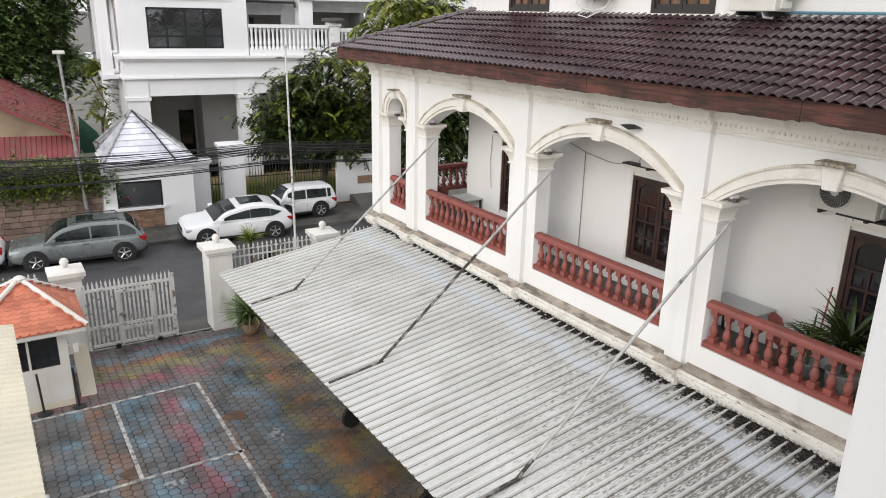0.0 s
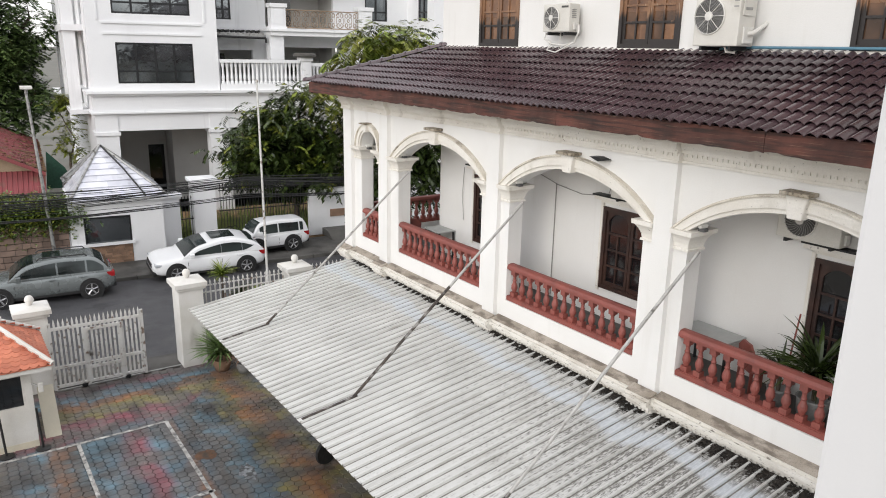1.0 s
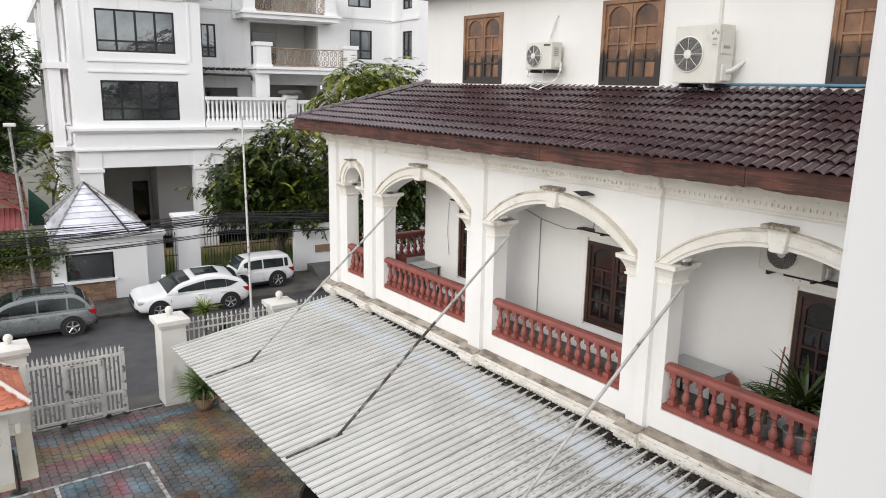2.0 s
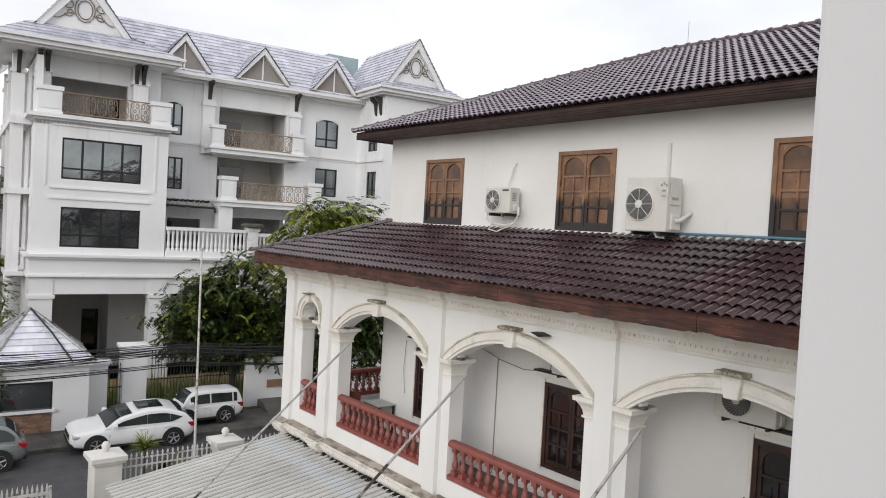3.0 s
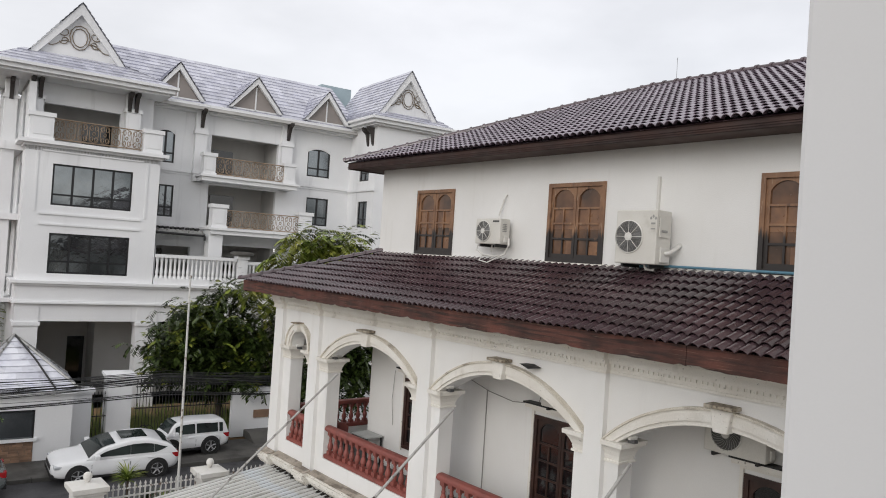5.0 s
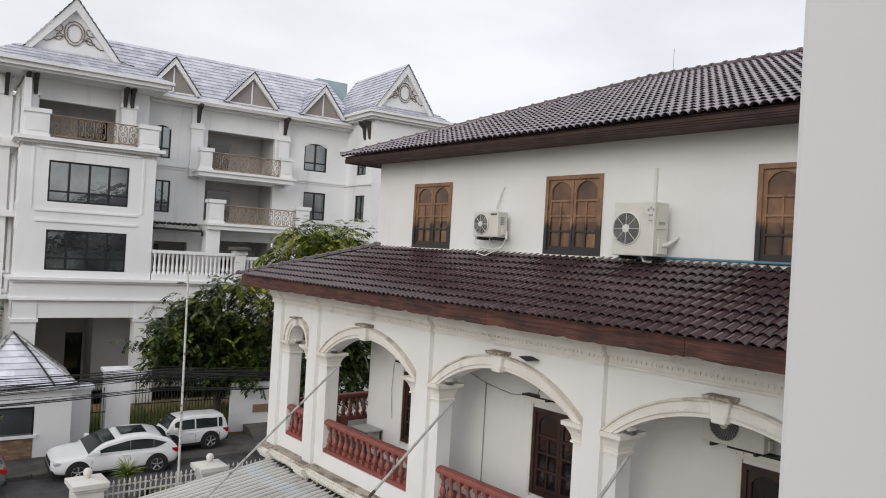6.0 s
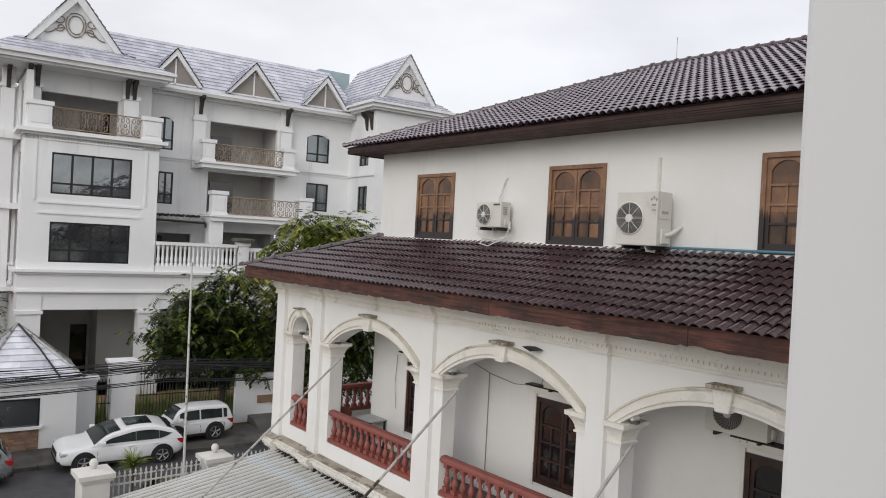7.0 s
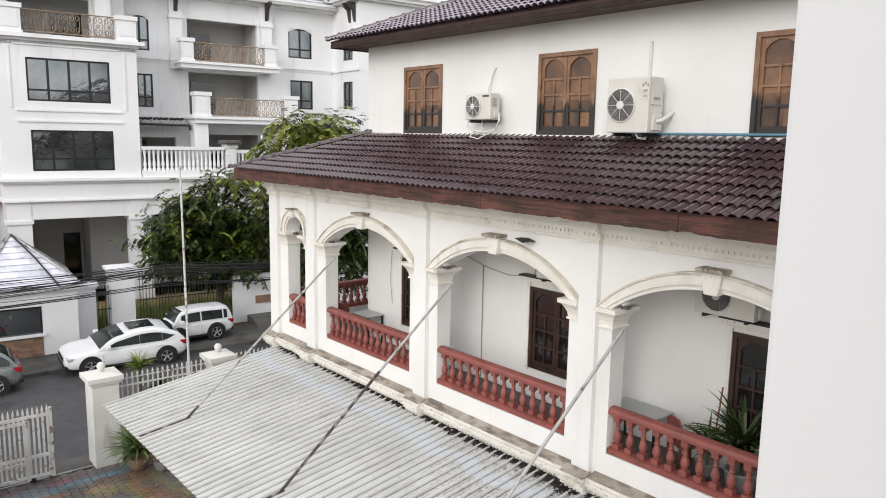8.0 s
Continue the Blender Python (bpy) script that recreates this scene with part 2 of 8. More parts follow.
splashed(WOOD, 9.30, (0.030, 0.025, 0.023))
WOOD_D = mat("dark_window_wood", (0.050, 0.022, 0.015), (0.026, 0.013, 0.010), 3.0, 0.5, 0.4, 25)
PANE = mat("warm_window_pane", (0.17, 0.080, 0.038), (0.06, 0.032, 0.018), 2.0, 0.18, spec=0.5, bscale=6.0)
CURTAIN = mat("amber_lit_curtain", (0.24, 0.115, 0.05), (0.13, 0.06, 0.03), 3.0, 0.35, bscale=12, spec=0.7)
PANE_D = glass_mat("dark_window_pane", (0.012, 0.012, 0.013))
# mirror-like pane; pale and dark patches in its colour imitate broken sky reflections
FARPANE = mat("reflection_patched_pane", (0.26, 0.28, 0.29), (0.09, 0.10, 0.105), 0.35, 0.02, 0.9, 2.2, metal=0.9, grain=0.02)
ALU = mat("black_window_alloy", (0.010, 0.011, 0.012), (0.008, 0.008, 0.009), 2, 0.4)
ACWHITE = mat("cream_enamel_casing", (0.66, 0.64, 0.59), (0.60, 0.58, 0.53), 2.0, 0.45, 0.05, 60, stain=((0.4, 0.37, 0.31), 4, 0.62, 0.8, None, 0.4))
ACGREY = mat("grey_grille_plastic", (0.10, 0.10, 0.10), (0.07, 0.07, 0.07), 5.0, 0.5)
ACDARK = mat("dark_fan_well", (0.10, 0.098, 0.092), (0.065, 0.064, 0.06), 5.0, 0.6)
ACVENT = mat("grey_vent_plastic", (0.34, 0.335, 0.32), (0.28, 0.275, 0.26), 5.0, 0.5)
ACPALE = mat("pale_plastic", (0.70, 0.69, 0.65), (0.64, 0.62, 0.58), 5.0, 0.5)
STEEL = mat("galvanised_steel", (0.42, 0.42, 0.41), (0.30, 0.30, 0.29), 6.0, 0.5, 0.3, 50, metal=0.5, stain=((0.07, 0.06, 0.05), 5.0, 0.54, 0.66, None, 0.85))
RODSTEEL = mat("weathered_galvanised_rod", (0.50, 0.49, 0.47), (0.38, 0.37, 0.35), 6.0, 0.55, 0.3, 50, metal=0.2, stain=((0.08, 0.07, 0.06), 7.0, 0.58, 0.68, None, 0.8))
BLACKST = mat("black_painted_steel", (0.02, 0.02, 0.021), (0.014, 0.014, 0.014), 4.0, 0.5)
CABLE = mat("black_cable_sheath", (0.012, 0.012, 0.013), (0.01, 0.01, 0.01), 4.0, 0.6)
ASPHALT = mat("worn_asphalt", (0.070, 0.070, 0.075), (0.052, 0.052, 0.056), 0.5, 0.55, 0.6, 90, stain=((0.095, 0.092, 0.088), 0.9, 0.55, 0.75, None, 0.6), streak=((0.018, 0.018, 0.019), 1.6, 0.56, 0.66, None, 0.5))
CONC = mat("pavement_concrete", (0.115, 0.11, 0.10), (0.075, 0.072, 0.066), 0.9, 0.7, 0.4, 50, stain=((0.035, 0.033, 0.030), 1.4, 0.5, 0.7, None, 0.8))
EARTH = mat("city_ground", (0.16, 0.15, 0.13), (0.12, 0.12, 0.10), 0.2, 0.9)
GRASSM = mat("grass_blades", (0.13, 0.21, 0.045), (0.24, 0.26, 0.08), 0.8, 0.7, island=True)
PAINTLINE = mat("worn_white_line_paint", (0.62, 0.61, 0.58), (0.30, 0.29, 0.27), 5.0, 0.7, 0.2, 60, stain=((0.12, 0.12, 0.12), 9.0, 0.5, 0.62, None, 0.9))
GATEW = mat("chipped_white_gate_paint", (0.68, 0.68, 0.66), (0.58, 0.57, 0.54), 3.0, 0.55, 0.2, 60, stain=((0.13, 0.075, 0.045), 7.0, 0.57, 0.66, None, 0.9))
ORANGE = mat("orange_clay_tile", (0.58, 0.20, 0.115), (0.46, 0.14, 0.08), 2.5, 0.6, 0.3, 50, rnd=0.16)
CREAM = mat("cream_metal_sheet", (0.68, 0.63, 0.50), (0.60, 0.56, 0.45), 1.5, 0.5)
SILVERTILE = mat("glazed_silver_tile", (0.56, 0.565, 0.63), (0.42, 0.425, 0.50), 1.2, 0.20, 0.1, 40, island=True, rnd=0.16)
HUTTILE = mat("glazed_white_tile", (0.72, 0.73, 0.78), (0.58, 0.59, 0.66), 2.0, 0.16, 0.1, 40, rnd=0.14, stain=((0.20, 0.20, 0.24), 2.5, 0.60, 0.72, None, 0.6))
REDSHEET = mat("faded_red_roof_sheet", (0.25, 0.055, 0.06), (0.19, 0.05, 0.05), 1.2, 0.55, 0.2, 30, stain=((0.16, 0.10, 0.07), 1.6, 0.52, 0.7, None, 0.8))
BRICKM = mat("tan_wall_brick", (0.30, 0.185, 0.12), (0.22, 0.14, 0.095), 3.0, 0.85, 0.5, 40, rnd=0.3)
STONEM = mat("brown_cladding_stone", (0.27, 0.19, 0.15), (0.21, 0.15, 0.12), 2.0, 0.85, 0.5, 40, rnd=0.22)
MORTAR = mat("grey_mortar", (0.16, 0.14, 0.12), (0.12, 0.105, 0.09), 3.0, 0.9)
BARK = mat("grey_bark", (0.13, 0.10, 0.075), (0.085, 0.068, 0.05), 4.0, 0.9, 0.8, 25)
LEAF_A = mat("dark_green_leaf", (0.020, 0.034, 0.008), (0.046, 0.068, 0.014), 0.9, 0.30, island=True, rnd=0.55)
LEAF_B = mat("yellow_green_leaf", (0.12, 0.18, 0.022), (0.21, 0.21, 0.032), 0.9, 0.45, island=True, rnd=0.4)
LEAF_C = mat("grey_green_leaf", (0.11, 0.18, 0.055), (0.16, 0.23, 0.075), 0.9, 0.5, island=True, rnd=0.45)
TYRE = mat("tyre_rubber", (0.016, 0.016, 0.016), (0.012, 0.012, 0.012), 6.0, 0.8)
RIM = mat("alloy_rim", (0.45, 0.45, 0.46), (0.36, 0.36, 0.37), 6.0, 0.3, metal=0.8)
CARGLASS = mat("car_glass", (0.030, 0.042, 0.040), (0.010, 0.013, 0.013), 0.8, 0.04, metal=0.1, bscale=2)
WHITECAR = mat("white_car_lacquer", (0.78, 0.79, 0.80), (0.74, 0.75, 0.76), 1.0, 0.14)
GREYCAR = mat("grey_car_lacquer", (0.23, 0.25, 0.25), (0.19, 0.21, 0.21), 1.0, 0.25, metal=0.5)
BLACKPL = mat("black_plastic_trim", (0.018, 0.018, 0.019), (0.014, 0.014, 0.014), 6.0, 0.6)
LAMPGL = mat("headlamp_lens", (0.60, 0.63, 0.65), (0.42, 0.44, 0.46), 6.0, 0.08)
TAILRED = mat("red_tail_lens", (0.36, 0.014, 0.016), (0.28, 0.01, 0.012), 6.0, 0.12)
BRONZE = mat("bronze_scroll_iron", (0.36, 0.27, 0.19), (0.25, 0.18, 0.12), 3.0, 0.4, metal=0.4)
BRACKET = mat("dark_carved_bracket", (0.045, 0.036, 0.032), (0.03, 0.026, 0.024), 4.0, 0.6)
SCROLL = mat("bronze_relief_scroll", (0.20, 0.15, 0.10), (0.15, 0.115, 0.08), 4.0, 0.6)
TABLEM = mat("grey_table_laminate", (0.42, 0.43, 0.42), (0.38, 0.39, 0.38), 3.0, 0.4)
POTM = mat("grey_glazed_pot", (0.30, 0.30, 0.29), (0.22, 0.22, 0.22), 5.0, 0.4)
SOIL = mat("debris_and_soil", (0.045, 0.038, 0.03), (0.025, 0.021, 0.018), 9.0, 0.95, 0.8, 30)
BLUEPIPE = mat("blue_water_pipe", (0.10, 0.24, 0.32), (0.09, 0.2, 0.27), 5.0, 0.4)
RUST = mat("rusty_black_bar", (0.07, 0.055, 0.045), (0.035, 0.03, 0.028), 6.0, 0.8, 0.4, 40, stain=((0.30, 0.29, 0.27), 5.0, 0.52, 0.62, None, 0.8))
WIRE = mat("grey_wire", (0.30, 0.29, 0.27), (0.24, 0.23, 0.22), 5.0, 0.6)
PLASTER_OLD = mat("grimy_pale_plaster", (0.46, 0.44, 0.40), (0.34, 0.32, 0.29), 1.2, 0.85, 0.3, 40, stain=((0.12, 0.11, 0.09), 1.5, 0.52, 0.72, (1, 1, 0.3), 0.7))
DRYLEAF = mat("dry_brown_leaf", (0.20, 0.11, 0.05), (0.12, 0.07, 0.035), 3.0, 0.9, island=True, rnd=0.4)
NETM = mat("green_shade_net", (0.020, 0.075, 0.045), (0.016, 0.055, 0.035), 4.0, 0.8)


def canopy_paint():
    """White painted sheet metal: grime streaks along the ribs near the wall and a bluish repaired strip."""
    m = mat("white_canopy_paint", (0.64, 0.64, 0.62), (0.55, 0.55, 0.53), 0.8, 0.5, 0.15, 60, stain=((0.22, 0.20, 0.165), 2.6, 0.55, 0.75, (0.35, 5.0, 1), 0.55), streak=((0.10, 0.09, 0.075), 26.0, 0.66, 0.74, None, 0.75))
    n, l = m.node_tree.nodes, m.node_tree.links
    bsdf = n["Principled BSDF"]
    prev = bsdf.inputs["Base Color"].links[0].from_socket
    geo = n.new("ShaderNodeNewGeometry")
    sep = n.new("ShaderNodeSeparateXYZ")
    l.new(geo.outputs["Position"], sep.inputs[0])
    wob = n.new("ShaderNodeTexNoise")
    wob.inputs["Scale"].default_value, wob.inputs["Detail"].default_value = 1.1, 5.0
    l.new(geo.outputs["Position"], wob.inputs["Vector"])
    add = n.new("ShaderNodeMath")
    add.operation = "MULTIPLY_ADD"
    add.inputs[1].default_value = 0.9
    l.new(wob.outputs["Fac"], add.inputs[0])
    l.new(sep.outputs["X"], add.inputs[2])
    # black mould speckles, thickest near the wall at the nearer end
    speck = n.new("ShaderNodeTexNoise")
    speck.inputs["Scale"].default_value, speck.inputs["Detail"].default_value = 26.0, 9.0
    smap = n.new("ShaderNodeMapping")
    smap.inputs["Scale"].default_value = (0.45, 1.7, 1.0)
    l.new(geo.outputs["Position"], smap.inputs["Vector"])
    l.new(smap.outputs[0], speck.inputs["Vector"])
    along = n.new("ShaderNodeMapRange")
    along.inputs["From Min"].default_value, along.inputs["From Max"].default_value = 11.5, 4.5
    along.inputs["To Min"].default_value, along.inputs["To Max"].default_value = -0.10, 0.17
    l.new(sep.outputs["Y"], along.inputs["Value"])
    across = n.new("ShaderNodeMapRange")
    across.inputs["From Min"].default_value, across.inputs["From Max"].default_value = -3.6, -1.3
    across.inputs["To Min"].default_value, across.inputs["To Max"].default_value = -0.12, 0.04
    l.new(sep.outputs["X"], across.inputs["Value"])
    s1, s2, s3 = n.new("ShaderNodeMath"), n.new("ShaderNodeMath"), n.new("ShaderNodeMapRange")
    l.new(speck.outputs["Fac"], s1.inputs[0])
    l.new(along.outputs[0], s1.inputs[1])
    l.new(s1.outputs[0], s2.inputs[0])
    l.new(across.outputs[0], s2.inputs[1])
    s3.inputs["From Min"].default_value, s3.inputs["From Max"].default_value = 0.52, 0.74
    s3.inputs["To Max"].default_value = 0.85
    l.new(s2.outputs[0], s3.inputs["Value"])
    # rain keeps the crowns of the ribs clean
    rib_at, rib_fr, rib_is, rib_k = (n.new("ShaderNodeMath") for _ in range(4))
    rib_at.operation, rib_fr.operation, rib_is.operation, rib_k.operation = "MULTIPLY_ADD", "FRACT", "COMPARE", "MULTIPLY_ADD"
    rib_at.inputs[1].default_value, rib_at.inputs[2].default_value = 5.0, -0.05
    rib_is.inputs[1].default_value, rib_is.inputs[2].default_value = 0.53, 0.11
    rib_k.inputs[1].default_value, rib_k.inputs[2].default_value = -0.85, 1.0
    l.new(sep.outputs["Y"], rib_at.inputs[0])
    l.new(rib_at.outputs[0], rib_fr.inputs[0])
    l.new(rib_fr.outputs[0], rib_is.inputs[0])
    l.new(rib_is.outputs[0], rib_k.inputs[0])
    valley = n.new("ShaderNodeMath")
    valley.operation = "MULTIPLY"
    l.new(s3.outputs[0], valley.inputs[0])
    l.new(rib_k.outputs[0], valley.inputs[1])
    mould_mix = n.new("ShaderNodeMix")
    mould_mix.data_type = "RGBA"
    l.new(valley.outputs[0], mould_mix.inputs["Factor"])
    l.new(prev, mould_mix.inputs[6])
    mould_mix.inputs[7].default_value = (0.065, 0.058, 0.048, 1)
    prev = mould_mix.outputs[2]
    strip = n.new("ShaderNodeValToRGB")
    e = strip.color_ramp.elements
    e[0].position, e[0].color = 0.40, (0, 0, 0, 1)
    e[1].position, e[1].color = 0.45, (1, 1, 1, 1)
    e2 = e.new(0.53)
    e2.color = (1, 1, 1, 1)
    e3 = e.new(0.59)
    e3.color = (0, 0, 0, 1)
    sc = n.new("ShaderNodeMapRange")
    sc.inputs["From Min"].default_value, sc.inputs["From Max"].default_value = -1.6, 1.0
    l.new(add.outputs[0], sc.inputs["Value"])
    l.new(sc.outputs[0], strip.inputs["Fac"])
    x = n.new("ShaderNodeMix")
    x.data_type = "RGBA"
    half = n.new("ShaderNodeMath")
    half.operation = "MULTIPLY"
    half.inputs[1].default_value = 0.75
    l.new(strip.outputs["Color"], half.inputs[0])
    l.new(half.outputs[0], x.inputs["Factor"])
    l.new(prev, x.inputs[6])
    x.inputs[7].default_value = (0.58, 0.62, 0.66, 1)
    l.new(x.outputs[2], bsdf.inputs["Base Color"])
    return m


def paver_paint():
    """Concrete pavers once painted in bands of colour that follow the yard's edge, now worn, stained and damp."""
    m = mat("faded_painted_paver", (0.150, 0.138, 0.128), (0.085, 0.080, 0.077), 1.2, 0.36, 0.4, 70, rnd=0.34, stain=((0.030, 0.028, 0.026), 0.7, 0.50, 0.64, None, 0.85))
    n, l = m.node_tree.nodes, m.node_tree.links
    bsdf = n["Principled BSDF"]
    prev = bsdf.inputs["Base Color"].links[0].from_socket
    geo = n.new("ShaderNodeNewGeometry")

    def math_node(op, x, y):
        k = n.new("ShaderNodeMath")
        k.operation = op
        for sock, v in zip(k.inputs, (x, y)):
            if isinstance(v, (int, float)):
                sock.default_value = v
            else:
                l.new(v, sock)
        return k.outputs[0]

    def noise_node(sc, detail=5.0):
        k = n.new("ShaderNodeTexNoise")
        k.inputs["Scale"].default_value, k.inputs["Detail"].default_value = sc, detail
        l.new(geo.outputs["Position"], k.inputs["Vector"])
        return k.outputs["Fac"]

    def span(src, a0, a1, b0=0.0, b1=1.0):
        k = n.new("ShaderNodeMapRange")
        for name, v in (("From Min", a0), ("From Max", a1), ("To Min", b0), ("To Max", b1)):
            k.inputs[name].default_value = v
        l.new(src, k.inputs["Value"])
        return k.outputs[0]

    def bands(src, lo, hi, cols):
        r = n.new("ShaderNodeValToRGB")
        e = r.color_ramp.elements
        pts = [((q - lo) / (hi - lo), c) for q, c in cols]
        e[0].position, e[0].color = pts[0][0], (*pts[0][1], 1)
        e[1].position, e[1].color = pts[-1][0], (*pts[-1][1], 1)
        for q, c in pts[1:-1]:
            e.new(q).color = (*c, 1)
        l.new(span(src, lo, hi), r.inputs["Fac"])
        return r.outputs["Color"]

    def mixed(f, x, y):
        k = n.new("ShaderNodeMix")
        k.data_type = "RGBA"
        for sock, v in ((k.inputs["Factor"], f), (k.inputs[6], x), (k.inputs[7], y)):
            if isinstance(v, tuple):
                sock.default_value = (*v, 1)
            else:
                l.new(v, sock)
        return k.outputs[2]

    sep = n.new("ShaderNodeSeparateXYZ")
    l.new(geo.outputs["Position"], sep.inputs[0])
    sway = span(noise_node(0.55), 0.3, 0.7, -0.28, 0.28)
    # each block was painted whole, so the band edges jump from block to block
    jitter = span(geo.outputs["Random Per Island"], 0, 1, -0.13, 0.13)
    x = math_node("ADD", math_node("ADD", sep.outputs["X"], sway), jitter)
    y = math_node("ADD", math_node("ADD", sep.outputs["Y"], sway), jitter)
    blue, slate, rose, wine = (0.14, 0.26, 0.33), (0.10, 0.145, 0.18), (0.29, 0.085, 0.11), (0.18, 0.07, 0.085)
    olive, orange, rust, grey = (0.26, 0.225, 0.08), (0.38, 0.18, 0.07), (0.22, 0.11, 0.06), (0.10, 0.094, 0.086)
    stalls = bands(x, -10.0, -5.2, ((-9.6, olive), (-9.0, grey), (-8.5, slate), (-8.1, blue), (-7.75, rust), (-7.4, grey), (-7.15, blue), (-6.75, slate), (-6.45, wine), (-6.15, rose), (-5.85, blue), (-5.6, slate), (-5.35, rust)))
    gateside = bands(y, 16.4, 19.6, ((16.5, slate), (16.8, wine), (17.25, rose), (17.55, wine), (17.75, olive), (18.1, olive), (18.3, orange), (18.55, rust), (18.75, blue), (19.05, slate), (19.25, wine), (19.5, grey)))
    side = bands(x, -5.4, -1.8, ((-5.3, slate), (-4.95, grey), (-4.6, blue), (-4.3, slate), (-4.0, olive), (-3.65, orange), (-3.3, rust), (-3.0, olive), (-2.6, slate), (-2.1, grey)))
    col = mixed(span(sep.outputs["X"], -5.42, -5.30), stalls, side)
    corner = math_node("SUBTRACT", sep.outputs["Y"], math_node("MULTIPLY", math_node("MAXIMUM", math_node("ADD", sep.outputs["X"], 5.4), 0.0), 0.95))
    col = mixed(span(corner, 16.5, 16.65), col, gateside)
    worn = math_node("MULTIPLY", span(noise_node(1.5, 7.0), 0.38, 0.60, 0.95, 0.12), span(geo.outputs["Random Per Island"], 0, 1, 0.75, 1.0))
    out = mixed(worn, prev, col)
    # damp black film and a few rusty spills
    out = mixed(span(noise_node(0.8, 6.0), 0.54, 0.70, 0.0, 0.75), out, (0.022, 0.021, 0.020))
    l.new(out, bsdf.inputs["Base Color"])
    l.new(span(noise_node(0.9, 5.0), 0.40, 0.62, 0.22, 0.60), bsdf.inputs["Roughness"])
    return m


CANOPY = canopy_paint()
PAVER = paver_paint()

# frame of the street: u along it, v across it, turned against the villa
STREET = pose(-9.07, 0, 0, 0, 0, -5.1)

# ---------------------------------------------------------------- ground
bm = bmesh.new()
box(bm, -1500, 1500, -1500, 1500, -0.5, -0.06)
tagged(part("ground", bm, EARTH), "dull grey-brown city ground reaching the horizon", "ground", kind="structure")
bm = bmesh.new()
box(bm, -60, 70, 20.9, 28.75, -0.05, 0.0)
ob = tagged(part("road", bm, ASPHALT, m=STREET), "dark worn asphalt side street, damp in patches", "road", kind="structure")
bm = bmesh.new()
box(bm, -60, 70, 28.95, 31.6, -0.05, 0.13)
tagged(part("pavement", bm, CONC, m=STREET), "stained concrete pavement along the street", "pavement", kind="structure")
kerb = thing("kerb", "grey concrete kerb stones beside the road", "kerb", STREET, kind="structure")
bm = bbox(-0.49, 0.49, 28.75, 28.95, -0.05, 0.14, 0.015)
first = part("kerb_stone", bm, CONC, kerb, m=pose(-20.5, 0, 0))
for i in range(1, 44):
    piece("kerb_stone", first.data, kerb, pose(-20.5 + i, 0, 0))
bm = bmesh.new()
box(bm, -60, 70, 19.9, 20.9, -0.05, 0.02)
tagged(part("pavement_near", bm, CONC, m=STREET), "narrow concrete apron outside the yard gate", "pavement", kind="structure")
bm = bmesh.new()
box(bm, -16, 0.0, -4, 20.6, -0.055, -0.02)
yard = tagged(part("yard_floor", bm, MORTAR), "yard floor of faded painted interlocking pavers, damp and stained", "floor", kind="structure")


# ---------------------------------------------------------------- villa
FRONT, WALL, END, CORNER = 0.0, 1.43, 17.75, 15.36
villa = thing("house", "white two-storey villa with arched veranda, red balustrades and brown tile roofs", "house")

# back wall with window openings on two storeys
WIN_Y = (13.19, 9.0, 4.77, 0.58)
WIN_HALF = 0.68
rows = ((4.15, 5.79), (8.74, 10.23))
bm = bmesh.new()
zcuts = [0.0, 4.15, 5.79, 8.74, 10.23, 11.05]
ycuts = [-4.0]
for c in sorted(WIN_Y):
    ycuts += [c - WIN_HALF, c + WIN_HALF]
ycuts.append(CORNER)
for j in range(len(zcuts) - 1):
    for i in range(len(ycuts) - 1):
        if not (j in (1, 3) and i % 2):
            box(bm, WALL, WALL + 0.22, ycuts[i], ycuts[i + 1], zcuts[j], zcuts[j + 1])
bmesh.ops.remove_doubles(bm, verts=bm.verts, dist=0.0005)
part("wall", bm, WHITE, villa)
bm = bmesh.new()
box(bm, WALL + 0.22, 11.0, CORNER - 0.22, CORNER, 0, 11.05)
part("wall", bm, WHITE, villa)
bm = bmesh.new()
box(bm, 10.78, 11.0, -4.0, CORNER - 0.22, 0, 11.05)
part("wall", bm, WHITE, villa)
bm = bmesh.new()
box(bm, WALL + 0.22, 10.78, -4.0, -3.78, 0, 11.05)
part("wall", bm, WHITE, villa)
bm = bmesh.new()
box(bm, WALL + 0.22, 10.78, -3.78, CORNER - 0.22, 3.35, 3.5)
box(bm, WALL + 0.22, 10.78, -3.78, CORNER - 0.22, 7.6, 7.75)
part_each("floor_slab", bm, DARKROOM, villa)


